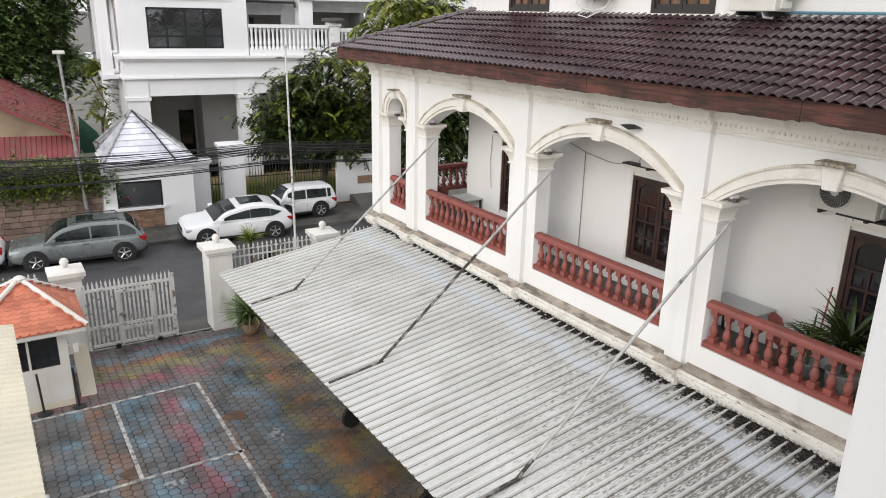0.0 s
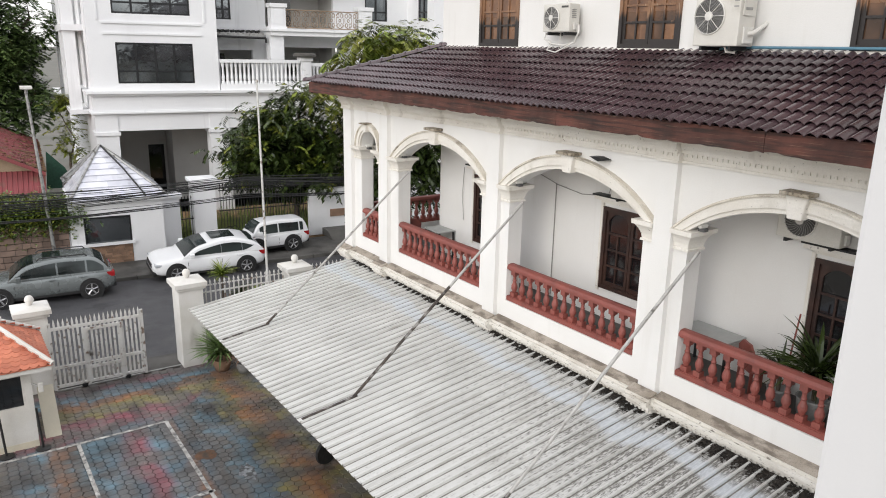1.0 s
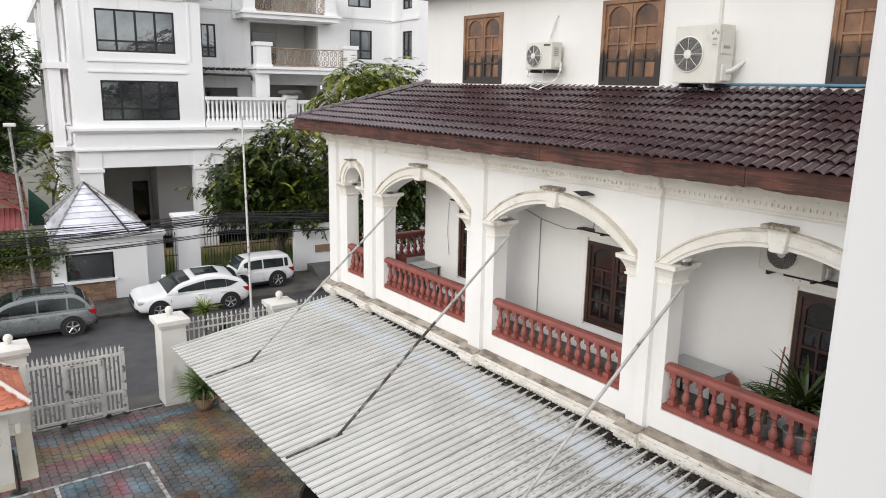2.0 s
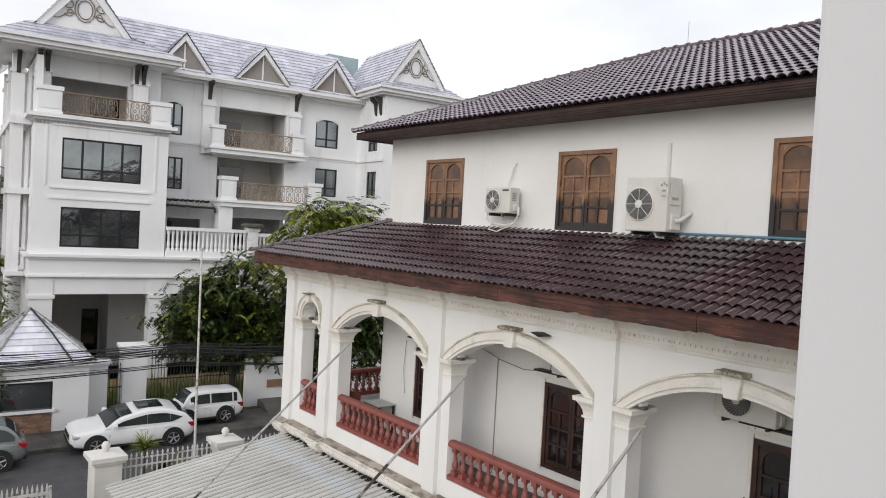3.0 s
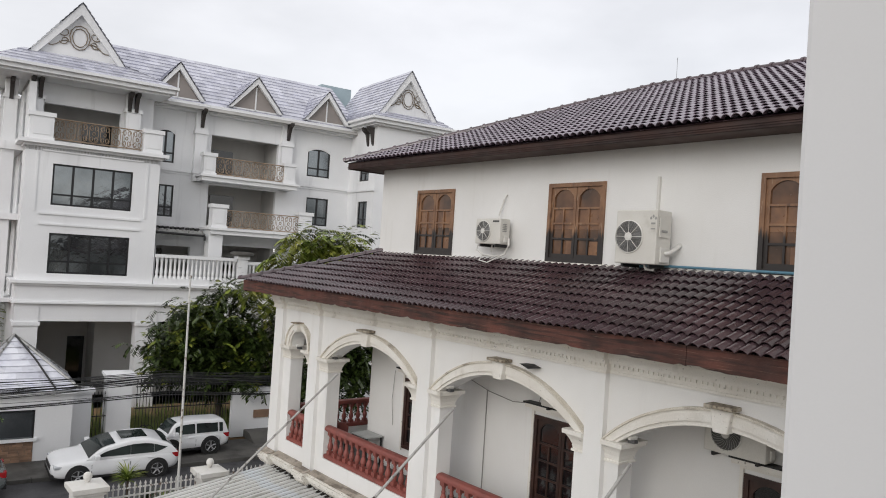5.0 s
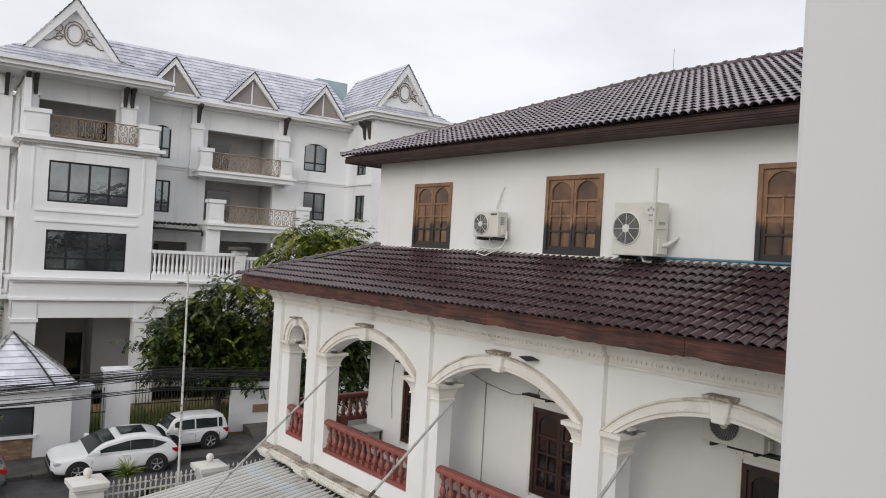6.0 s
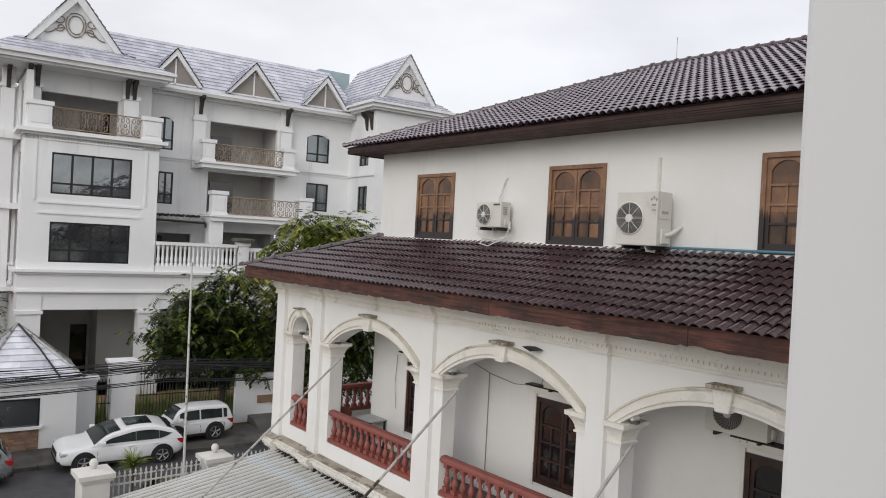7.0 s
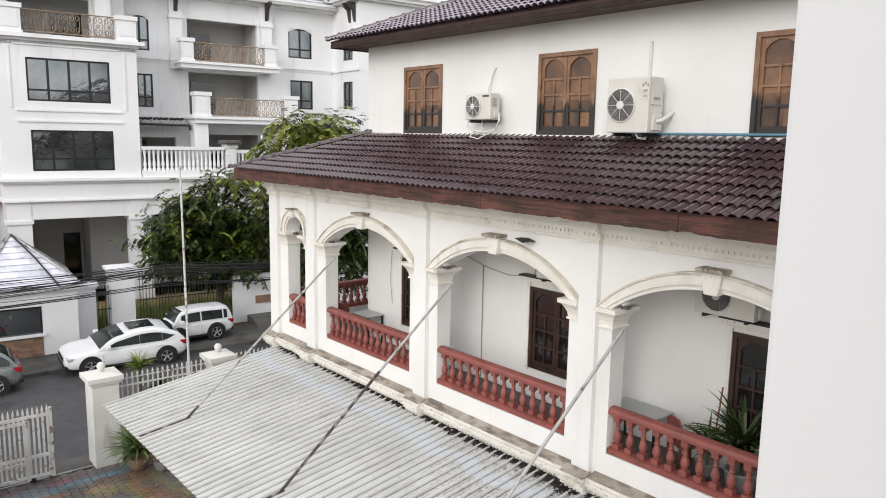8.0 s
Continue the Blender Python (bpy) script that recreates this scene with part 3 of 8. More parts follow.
def villa_window(c, z0, z1, upper):
    """A two-leaf wooden casement: arched top lights and glazing bars."""
    w, h = 2 * WIN_HALF, z1 - z0
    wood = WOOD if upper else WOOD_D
    bm = bmesh.new()
    o, t = 0.035, 0.075
    zk = z0 + 0.40 * h if upper else z0
    for a in ((c - WIN_HALF, c - WIN_HALF + t, zk, z1), (c + WIN_HALF - t, c + WIN_HALF, zk, z1), (c - WIN_HALF + t, c + WIN_HALF - t, z1 - t, z1)) + (() if upper else ((c - WIN_HALF + t, c + WIN_HALF - t, z0, z0 + t),)):
        box(bm, WALL - o, WALL + 0.10, *a[:2], *a[2:])
    win = part("window", bm, wood, villa, "varnished wooden casement window, weathered black below" if upper else "dark brown wooden casement window")
    if upper:
        bm = bmesh.new()
        for a in ((c - WIN_HALF, c - WIN_HALF + t, z0, zk), (c + WIN_HALF - t, c + WIN_HALF, z0, zk), (c - WIN_HALF + t, c + WIN_HALF - t, z0, z0 + t)):
            box(bm, WALL - o, WALL + 0.10, *a[:2], *a[2:])
        part("window_frame", bm, WOOD, win, "window frame blackened by splashing rain")
    for s in (-1, 1):
        y0, y1 = (c - WIN_HALF + t, c - 0.006) if s < 0 else (c + 0.006, c + WIN_HALF - t)
        za, zb = z0 + t, z1 - t
        cut = za + 0.36 * (zb - za)
        for lo, hi, mt in (((za, cut, WOOD), (cut, zb, wood))[i] for i in (0, 1)) if upper else ((za, zb, wood),):
            bm = bmesh.new()
            for a in ((y0, y0 + 0.06), (y1 - 0.06, y1)):
                box(bm, WALL + 0.0, WALL + 0.05, *a, lo, hi)
            if lo == za:
                box(bm, WALL + 0.0, WALL + 0.05, y0 + 0.06, y1 - 0.06, za, za + 0.08)
            ym = (y0 + y1) / 2
            top_l = zb - 0.40 * (1.0 if upper else 1.1)
            for k in range(4):
                zk = za + 0.08 + (top_l - za - 0.08) * k / 3
                if lo <= zk < hi and k:
                    box(bm, WALL - 0.004, WALL + 0.04, y0 + 0.06, y1 - 0.06, zk - 0.018, zk + 0.018)
            box(bm, WALL + 0.001, WALL + 0.038, ym - 0.016, ym + 0.016, max(lo, za + 0.08), min(hi, top_l))
            if hi == zb:
                pts = [(y0 + 0.06, zb), (y0 + 0.06, zb - 0.19)] + arc(y0 + 0.06, y1 - 0.06, zb - 0.19, 0.15, 10)[1:-1] + [(y1 - 0.06, zb - 0.19), (y1 - 0.06, zb)]
                prism(bm, pts, "x", WALL + 0.002, WALL + 0.045)
            part("casement", bm, mt, win)
        bm = bmesh.new()
        box(bm, WALL + 0.03, WALL + 0.036, y0 + 0.05, y1 - 0.05, z0 + 0.08, z1 - 0.08)
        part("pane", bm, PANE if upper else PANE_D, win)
        if upper:
            # pale curtain and panelling pressed against the upper lights
            bm = bmesh.new()
            ya, yb = y0 + 0.07, y1 - 0.07
            box(bm, WALL + 0.024, WALL + 0.029, ya, yb, z0 + 0.62, z0 + 1.02)
            box(bm, WALL + 0.024, WALL + 0.029, ya, ya + (yb - ya) * (0.45 if s < 0 else 0.3), z0 + 0.14, z0 + 0.40)
            part("curtain", bm, CURTAIN, win, "amber curtain behind the lights")
    if upper:
        bm = bbox(WALL - 0.07, WALL, c - WIN_HALF - 0.05, c + WIN_HALF + 0.05, z0 - 0.06, z0 - 0.004, 0.01)
        part("window_sill", bm, TRIM, villa)
    else:
        bm = bmesh.new()
        box(bm, WALL - 0.05, WALL, c - WIN_HALF - 0.06, c - WIN_HALF - 0.004, z0 - 0.05, z1 + 0.07)
        box(bm, WALL - 0.05, WALL, c + WIN_HALF + 0.004, c + WIN_HALF + 0.06, z0 - 0.05, z1 + 0.07)
        box(bm, WALL - 0.05, WALL, c - WIN_HALF - 0.06, c + WIN_HALF + 0.06, z1 + 0.07, z1 + 0.138)
        box(bm, WALL - 0.17, WALL, c - WIN_HALF - 0.14, c + WIN_HALF + 0.14, z1 + 0.14, z1 + 0.21)
        part("window_hood", bm, TRIM, villa, "white plaster window hood")
        bm = bbox(WALL - 0.20, WALL, c - WIN_HALF - 0.17, c + WIN_HALF + 0.17, z1 + 0.214, z1 + 0.245, 0.004)
        part("hood_board", bm, BLACKPL, villa, "dark drip board on the window hood")


for c in WIN_Y[:3]:
    villa_window(c, 8.74, 10.23, True)
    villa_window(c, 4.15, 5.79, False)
bm = bmesh.new()
box(bm, WALL + 0.1, WALL + 0.22, WIN_Y[3] - WIN_HALF, WIN_Y[3] + WIN_HALF, 4.15, 5.79)
box(bm, WALL + 0.1, WALL + 0.22, WIN_Y[3] - WIN_HALF, WIN_Y[3] + WIN_HALF, 8.74, 10.23)
part("wall", bm, WHITE, villa)

# arcade: pilasters, jambs, spandrels
PIL = ((-1.46, -1.10), (2.73, 3.09), (6.91, 7.26), (11.11, 11.49), (15.44, 15.83))
CORN_Z = 7.10
T = 0.34
BAYS = [(3.34, 6.66), (7.51, 10.85), (11.74, 15.06), (-0.85, 2.48)]
SMALL = (16.05, 16.93)
SPRING, RISE = 6.12, 0.54
FLOOR = 3.55


def arcade_bay(y0, y1, zs, rise, left, right):
    """The wall round one arched opening, with its archivolt, keystone and capitals."""
    bm = bmesh.new()
    a = arc(y0, y1, zs, rise, 24)
    prism(bm, [(left, CORN_Z)] + [(left, zs)] + a + [(right, zs)] + [(right, CORN_Z)], "x", FRONT, FRONT + T)
    part("spandrel", bm, WHITE, villa)
    for a0, a1, top in ((left, y0, zs), (y1, right, zs), (y0, y1, 3.77)):
        bm = bmesh.new()
        box(bm, FRONT, FRONT + T, a0, a1, 0, top)
        part("wall", bm, WHITE, villa)
    w = 0.24 if y1 - y0 > 2 else 0.17
    for k, (d0, d1, xo) in enumerate(((0.0, w, 0.05), (w * 0.3, w * 0.94, 0.085), (w * 0.94, w + 0.02, 0.115))):
        bm = bmesh.new()
        inner = arc(y0 - d0, y1 + d0, zs, rise + d0, 26)
        outer = arc(y0 - d1, y1 + d1, zs, rise + d1, 26)
        prism(bm, inner + outer[::-1], "x", FRONT - xo, FRONT - 0.002)
        part("archivolt", bm, TRIM if k < 2 else ARCHEDGE, villa)
    c = (y0 + y1) / 2
    zt = zs + rise
    s = 1.0 if y1 - y0 > 2 else 0.62
    bm = bmesh.new()
    prism(bm, [(c - 0.10 * s, zt - 0.03), (c + 0.10 * s, zt - 0.03), (c + 0.15 * s, zt + 0.28 * s), (c - 0.15 * s, zt + 0.28 * s)], "x", FRONT - 0.17, FRONT - 0.003)
    bmesh.ops.bevel(bm, geom=bm.edges[:], offset=0.012, segments=1, affect="EDGES")
    key = part("keystone", bm, TRIM, villa)
    bm = bbox(FRONT - 0.25, FRONT - 0.004, c - 0.20 * s, c + 0.20 * s, zt + 0.285 * s, zt + 0.335 * s, 0.008)
    part("keystone_cap", bm, ARCHTOP, villa, "lichen-stained cap slab of the keystone")
    # capitals wrap the jambs
    for yy, sg in ((y0, 1), (y1, -1)):
        bm = bmesh.new()
        prof = [(0.34, 0.012), (0.335, 0.035), (0.30, 0.035), (0.295, 0.015), (0.22, 0.030), (0.15, 0.060), (0.10, 0.095), (0.075, 0.115), (0.07, 0.145), (0.0, 0.150)]
        rings = []
        for d, pr in prof:
            ya, yb = (left + 0.004, yy + pr * sg) if sg > 0 else (yy + pr * sg, right - 0.004)
            rings.append([bm.verts.new((x_, y_, zs - d)) for x_, y_ in ((FRONT - pr, ya), (FRONT + T + pr, ya), (FRONT + T + pr, yb), (FRONT - pr, yb))])
        for r0_, r1_ in zip(rings, rings[1:]):
            for q in range(4):
                bm.faces.new((r0_[q], r0_[(q + 1) % 4], r1_[(q + 1) % 4], r1_[q]))
        bm.faces.new(rings[0])
        bm.faces.new(rings[-1])
        part("capital", bm, TRIM, villa)


BAL = [(0.055, 0.0), (0.055, 0.075), (0.035, 0.085), (0.045, 0.11), (0.066, 0.17), (0.062, 0.22), (0.034, 0.30), (0.045, 0.325), (0.034, 0.345), (0.030, 0.40), (0.045, 0.425), (0.036, 0.445), (0.055, 0.455), (0.055, 0.54)]


def baluster_mesh():
    bm = bmesh.new()
    lathe(bm, [(r, z) for r, z in BAL[2:12]], 12)
    box(bm, -0.058, 0.058, -0.058, 0.058, 0.0, 0.085)
    box(bm, -0.055, 0.055, -0.055, 0.055, 0.445, 0.54)
    bmesh.ops.recalc_face_normals(bm, faces=bm.faces)
    me = bpy.data.meshes.new("baluster")
    bm.to_mesh(me)
    bm.free()
    me.materials.append(TERRA)
    return me


BALMESH = baluster_mesh()


def balustrade(m, length, n):
    """A red balustrade along local y: two rails and turned balusters."""
    rail = bmesh.new()
    box(rail, -0.10, 0.10, -0.05, length + 0.05, 0.0, 0.10)
    bmesh.ops.bevel(rail, geom=rail.edges[:], offset=0.015, segments=2, affect="EDGES")
    low = part("balustrade", rail, TERRA, villa, "red painted concrete balustrade", m=m)
    rail = bmesh.new()
    pts = [(-0.11, 0.70), (-0.11, 0.665), (-0.075, 0.65), (-0.075, 0.635), (0.075, 0.635), (0.075, 0.65), (0.11, 0.665), (0.11, 0.70), (0.085, 0.745), (0.03, 0.765), (-0.03, 0.765), (-0.085, 0.745)]
    prism(rail, pts, "y", -0.06, length + 0.06)
    part("handrail", rail, TERRA, low)
    for i in range(n):
        piece("baluster", BALMESH, low, pose(0, length * (i + 0.5) / n, 0.10))


edges = [(-1.10, 2.73), (3.09, 6.91), (7.26, 11.11), (11.49, 15.44)]
for (y0, y1), (left, right) in zip((BAYS[3], BAYS[0], BAYS[1], BAYS[2]), edges):
    arcade_bay(y0, y1, SPRING, RISE, left, right)
    balustrade(pose(FRONT + 0.12, y0, 3.77), y1 - y0, 14)
arcade_bay(SMALL[0], SMALL[1], SPRING + 0.06, 0.44, 15.83, 17.32)
balustrade(pose(FRONT + 0.12, SMALL[0], 3.77), SMALL[1] - SMALL[0], 4)
for y0, y1 in PIL + ((17.32, 17.75),):
    bm = bmesh.new()
    box(bm, FRONT - 0.10, FRONT + T, y0, y1, 0, CORN_Z)
    part("pilaster", bm, WHITE, villa)
# base moulding runs round the pilasters
for y0, y1, xo in [(p[0] - 0.06, p[1] + 0.06, 0.12) for p in PIL] + [(17.26, 17.84, 0.12)] + [(a[0] + 0.06, a[1] - 0.06, 0.0) for a in edges] + [(15.89, 17.26, 0.0)]:
    bm = bmesh.new()
    for za, zb, pr in ((3.05, 3.14, 0.10), (3.14, 3.22, 0.17), (3.22, 3.29, 0.23), (3.29, 3.35, 0.18)):
        box(bm, FRONT - pr - xo, FRONT - xo + 0.02, y0, y1, za, zb)
    k = y0 + 0.02
    while k < y1 - 0.04:
        box(bm, FRONT - 0.135 - xo, FRONT - 0.102 - xo, k, k + 0.035, 3.085, 3.135)
        k += 0.085
    part("base_moulding", bm, MOULD, villa, "weathered stepped base moulding with black mould")
    bm = bmesh.new()
    prism(bm, [(FRONT - 0.20 - xo, 3.352), (FRONT - xo, 3.352), (FRONT - xo, 3.42)], "y", y0, y1)
    part("weathering_ledge", bm, LEDGE, villa, "sloping ledge blotched with black mould")
# cornice with small dentils, breaking forward over the pilasters
for y0, y1, xo in [(p[0] - 0.03, p[1] + 0.03, 0.10) for p in PIL] + [(17.29, 17.80, 0.10)] + [(a[0] + 0.03, a[1] - 0.03, 0.0) for a in edges] + [(15.86, 17.29, 0.0)]:
    bm = bmesh.new()
    for za, zb, pr in ((7.10, 7.14, 0.05), (7.14, 7.25, 0.03), (7.25, 7.31, 0.08), (7.31, 7.41, 0.12), (7.41, 7.60, 0.16)):
        box(bm, FRONT - pr - xo, FRONT + T, y0, y1, za, zb)
    k = y0 + 0.03
    while k < y1 - 0.04:
        box(bm, FRONT - 0.05 - xo, FRONT - 0.02 - xo, k, k + 0.04, 7.20, 7.245)
        k += 0.085
    part("cornice", bm, TRIM, villa, "white cornice with small dentils")

# veranda floor, ceiling and the open end bay
bm = bmesh.new()
box(bm, FRONT + T, WALL, -4, END - 0.02, FLOOR - 0.2, FLOOR)
box(bm, WALL, 9.5, CORNER, END - 0.02, FLOOR - 0.2, FLOOR)
part_each("veranda_floor", bm, CONC, villa)
bm = bmesh.new()
box(bm, FRONT + T, WALL, -4, END - T, 7.0, 7.15)
box(bm, WALL, 9.5, CORNER, END - T, 7.0, 7.15)
part_each("veranda_ceiling", bm, WHITE, villa)
for x0, x1, left, right in ((0.62, 3.4, 0.34, 3.7), (4.2, 7.0, 3.7, 7.4)):
    bm = bmesh.new()
    a = arc(x0, x1, SPRING, 0.5, 20)
    prism(bm, [(left, CORN_Z + 0.4), (left, SPRING)] + a + [(right, SPRING), (right, CORN_Z + 0.4)], "y", END - T, END)
    box(bm, left, x0, END - T, END, 0, SPRING)
    box(bm, x1, right, END - T, END, 0, SPRING)
    box(bm, x0, x1, END - T, END, 0, 3.77)
    part_each("wall", bm, WHITE, villa)
    balustrade(pose(x0, END - 0.17, 3.77, 0, 0, -90), x1 - x0, 12)


# ---------------------------------------------------------------- tiled roofs
def tile_mesh(name, w=0.318, length=0.32, material=TILE):
    """One two-roll interlocking tile: x across, y up the slope."""
    n = 20
    verts, faces = [], []
    def prof(t):
        return 0.055 * abs(math.sin(2 * math.pi * t)) ** 0.8
    for y, dz in ((0.11, -0.006), (0.0, 0.018), (0.0, 0.030), (length, -0.012)):
        for i in range(n + 1):
            verts.append((w * i / n, y, prof(i / n) + dz))
    k = n + 1
    for r in range(3):
        for i in range(n):
            faces.append((r * k + i, r * k + i + 1, (r + 1) * k + i + 1, (r + 1) * k + i))
    me = bpy.data.meshes.new(name)
    me.from_pydata(verts, [], faces)
    me.materials.append(material)
    return me, verts, faces


TILE_ME, TILE_V, TILE_F = tile_mesh("roof_tile")
TW, TE = 0.318, 0.276


def tiled_slope(roof, origin, rise, run, y_from, inside, singles, material=TILE_J):
    """Tiles on a slope that climbs towards +x from the eave at origin; y runs from y_from up.
    inside(y, d): whether a tile with its middle at y and d metres up the slope lies on it. singles(y): whether it is a piece of its own."""
    ang = math.atan2(rise, run)
    slope = math.hypot(rise, run)
    verts, faces = [], []
    rnd = random.Random(5)
    for r in range(int(slope / TE) + 1):
        for c in range(int((19 - y_from) / TW) + 1):
            y, d = y_from + c * TW, r * TE
            if not inside(y + TW / 2, d + TE / 2):
                continue
            m = Matrix.Translation((origin[0], y + TW, origin[1])) @ Matrix.Rotation(-ang, 4, "Y") @ Matrix.Translation((d, 0, 0.022 + rnd.uniform(-0.003, 0.003))) @ Matrix.Rotation(radians(-90), 4, "Z")
            if singles(y, d):
                piece("roof_tile", TILE_ME, roof, m)
            else:
                k = len(verts)
                verts += [tuple(m @ Vector(v)) for v in TILE_V]
                faces += [tuple(k + i for i in f) for f in TILE_F]
    if verts:
        tagged(raw("roof_tiles", verts, faces, material, roof), kind="stuff")


def hip_caps(roof, a, b, r=0.11, step=0.33):
    """Overlapping half-round cap tiles along a hip or ridge."""
    a, b = Vector(a), Vector(b)
    d = (b - a).normalized()
    side = d.cross(Vector((0, 0, 1))).normalized()
    up = side.cross(d)
    n = max(1, math.ceil((b - a).length / step))
    bm = bmesh.new()
    rings = []
    for y, rr in ((0.0, r * 1.22), (0.06, r * 1.22), (0.06, r), (step + 0.04, r * 0.94)):
        rings.append([bm.verts.new((rr * math.cos(math.pi * k / 8), y, rr * 0.8 * math.sin(math.pi * k / 8))) for k in range(9)])
    for ra, rb in zip(rings, rings[1:]):
        for k in range(8):
            bm.faces.new((ra[k], ra[k + 1], rb[k + 1], rb[k]))
    bm.faces.new(rings[0])
    turn = Matrix((side, d, up)).transposed().to_4x4()
    one = part("hip_cap", bm, TILE, roof, m=Matrix.Translation(a) @ turn)
    for i in range(1, n):
        piece("hip_cap", one.data, roof, Matrix.Translation(a + d * step * i) @ turn)


EX, EZ, EY = -0.75, 7.74, 18.5
RX, RZ = WALL, 8.67
bm = bmesh.new()
v = [bm.verts.new(p) for p in ((EX + 0.05, -4, EZ + 0.016), (EX + 0.05, EY - 0.05, EZ + 0.016), (RX, CORNER, RZ), (RX, -4, RZ), (EX + 0.07, -4, EZ - 0.035), (EX + 0.07, EY - 0.05, EZ - 0.035), (RX, CORNER, RZ - 0.05), (RX, -4, RZ - 0.05))]
for f in ((0, 1, 2, 3), (7, 6, 5, 4), (0, 4, 5, 1), (3, 2, 6, 7), (1, 5, 6, 2), (0, 3, 7, 4)):
    bm.faces.new([v[i] for i in f])
low_roof = part("roof", bm, TILE_J, villa, "brown glazed tile veranda roof")
bm = bmesh.new()
v = [bm.verts.new(p) for p in ((EX, EY, EZ), (10.5, EY, EZ), (10.5, CORNER, RZ), (RX, CORNER, RZ))]
bm.faces.new(v)
part("roof_slope", bm, TILE_J, low_roof)
joints = [-4, 1.6, 5.19, 8.9, 12.4, 15.6, EY - 0.03]
for a, b in zip(joints, joints[1:]):
    rf = random.Random(int(a * 10))
    bm = bmesh.new()
    n_ = int((b - a) / 0.09)
    rot = [noise.noise(Vector((k * 0.43, a, 0.0))) for k in range(n_ + 1)]
    edge = [(a + 0.004 + (b - a - 0.008) * k / n_, EZ - 0.250 + max(0.0, rot[k] - 0.05) * 0.055 + rf.uniform(-0.004, 0.004)) for k in range(n_ + 1)]
    prism(bm, edge + [(b - 0.004, EZ + 0.022), (a + 0.004, EZ + 0.022)], "x", EX + 0.015, EX + 0.045)
    part("fascia_board", bm, FASCIA, low_roof, "red-brown wooden fascia board, darkened by water")
bm = bmesh.new()
box(bm, EX + 0.06, 10.5, EY - 0.06, EY - 0.03, EZ - 0.29, EZ - 0.01)
part("fascia_board", bm, FASCIA, low_roof)
bm = bmesh.new()
box(bm, EX + 0.06, FRONT, -4, EY - 0.06, EZ - 0.2, EZ - 0.17)
box(bm, FRONT, 10.5, END, EY - 0.06, EZ - 0.2, EZ - 0.17)
part("soffit", bm, SOFFIT, low_roof)
hip_caps(low_roof, (EX - 0.05, EY + 0.05, EZ + 0.02), (RX, CORNER, RZ + 0.06))
run_low = RX - EX
slope_low = math.hypot(run_low, RZ - EZ)
bm = bmesh.new()
box(bm, WALL - 0.05, WALL, -4, CORNER + 0.02, RZ - 0.02, RZ + 0.06)
part("flashing", bm, TRIM, low_roof, "white mortar flashing")

UX, UZ, UY = 0.735, 10.92, 16.05
GX, GZ, GY = 6.02, 13.14, 10.76
bm = bmesh.new()
v = [bm.verts.new(p) for p in ((UX, -4, UZ), (UX, UY, UZ), (GX, GY, GZ), (GX, -4, GZ), (11.3, UY, UZ), (11.3, -4, UZ))]
for f in ((0, 1, 2, 3), (1, 4, 2), (4, 5, 3, 2)):
    bm.faces.new([v[i] for i in f])
up_roof = part("roof", bm, TILE_J, villa, "brown tile hipped main roof")
bm = bmesh.new()
box(bm, UX + 0.03, UX + 0.06, -4, UY - 0.03, UZ - 0.155, UZ + 0.01)
box(bm, UX + 0.06, 11.2, UY - 0.06, UY - 0.03, UZ - 0.155, UZ + 0.0)
part_each("fascia_board", bm, FASCIA_D, up_roof, "dark brown weathered fascia board")
bm = bmesh.new()
for k in range(3):
    box(bm, UX + 0.018, UX + 0.03, -4, UY - 0.02, UZ - 0.148 + 0.035 * k, UZ - 0.134 + 0.035 * k)
part("fascia_bead", bm, FASCIA_D, up_roof)
bm = bmesh.new()
box(bm, UX + 0.06, 11.2, -4, UY - 0.06, UZ - 0.13, UZ - 0.10)
part("soffit", bm, SOFFIT, up_roof)
hip_caps(up_roof, (UX - 0.05, UY + 0.05, UZ + 0.03), (GX, GY, GZ + 0.05))
hip_caps(up_roof, (GX, GY, GZ + 0.05), (GX, -4, GZ + 0.05))
bm = bmesh.new()
tube(bm, [(GX, 10.1, GZ), (GX, 10.1, GZ + 0.66)], 0.006, 6)
part("lightning_rod", bm, STEEL, up_roof)


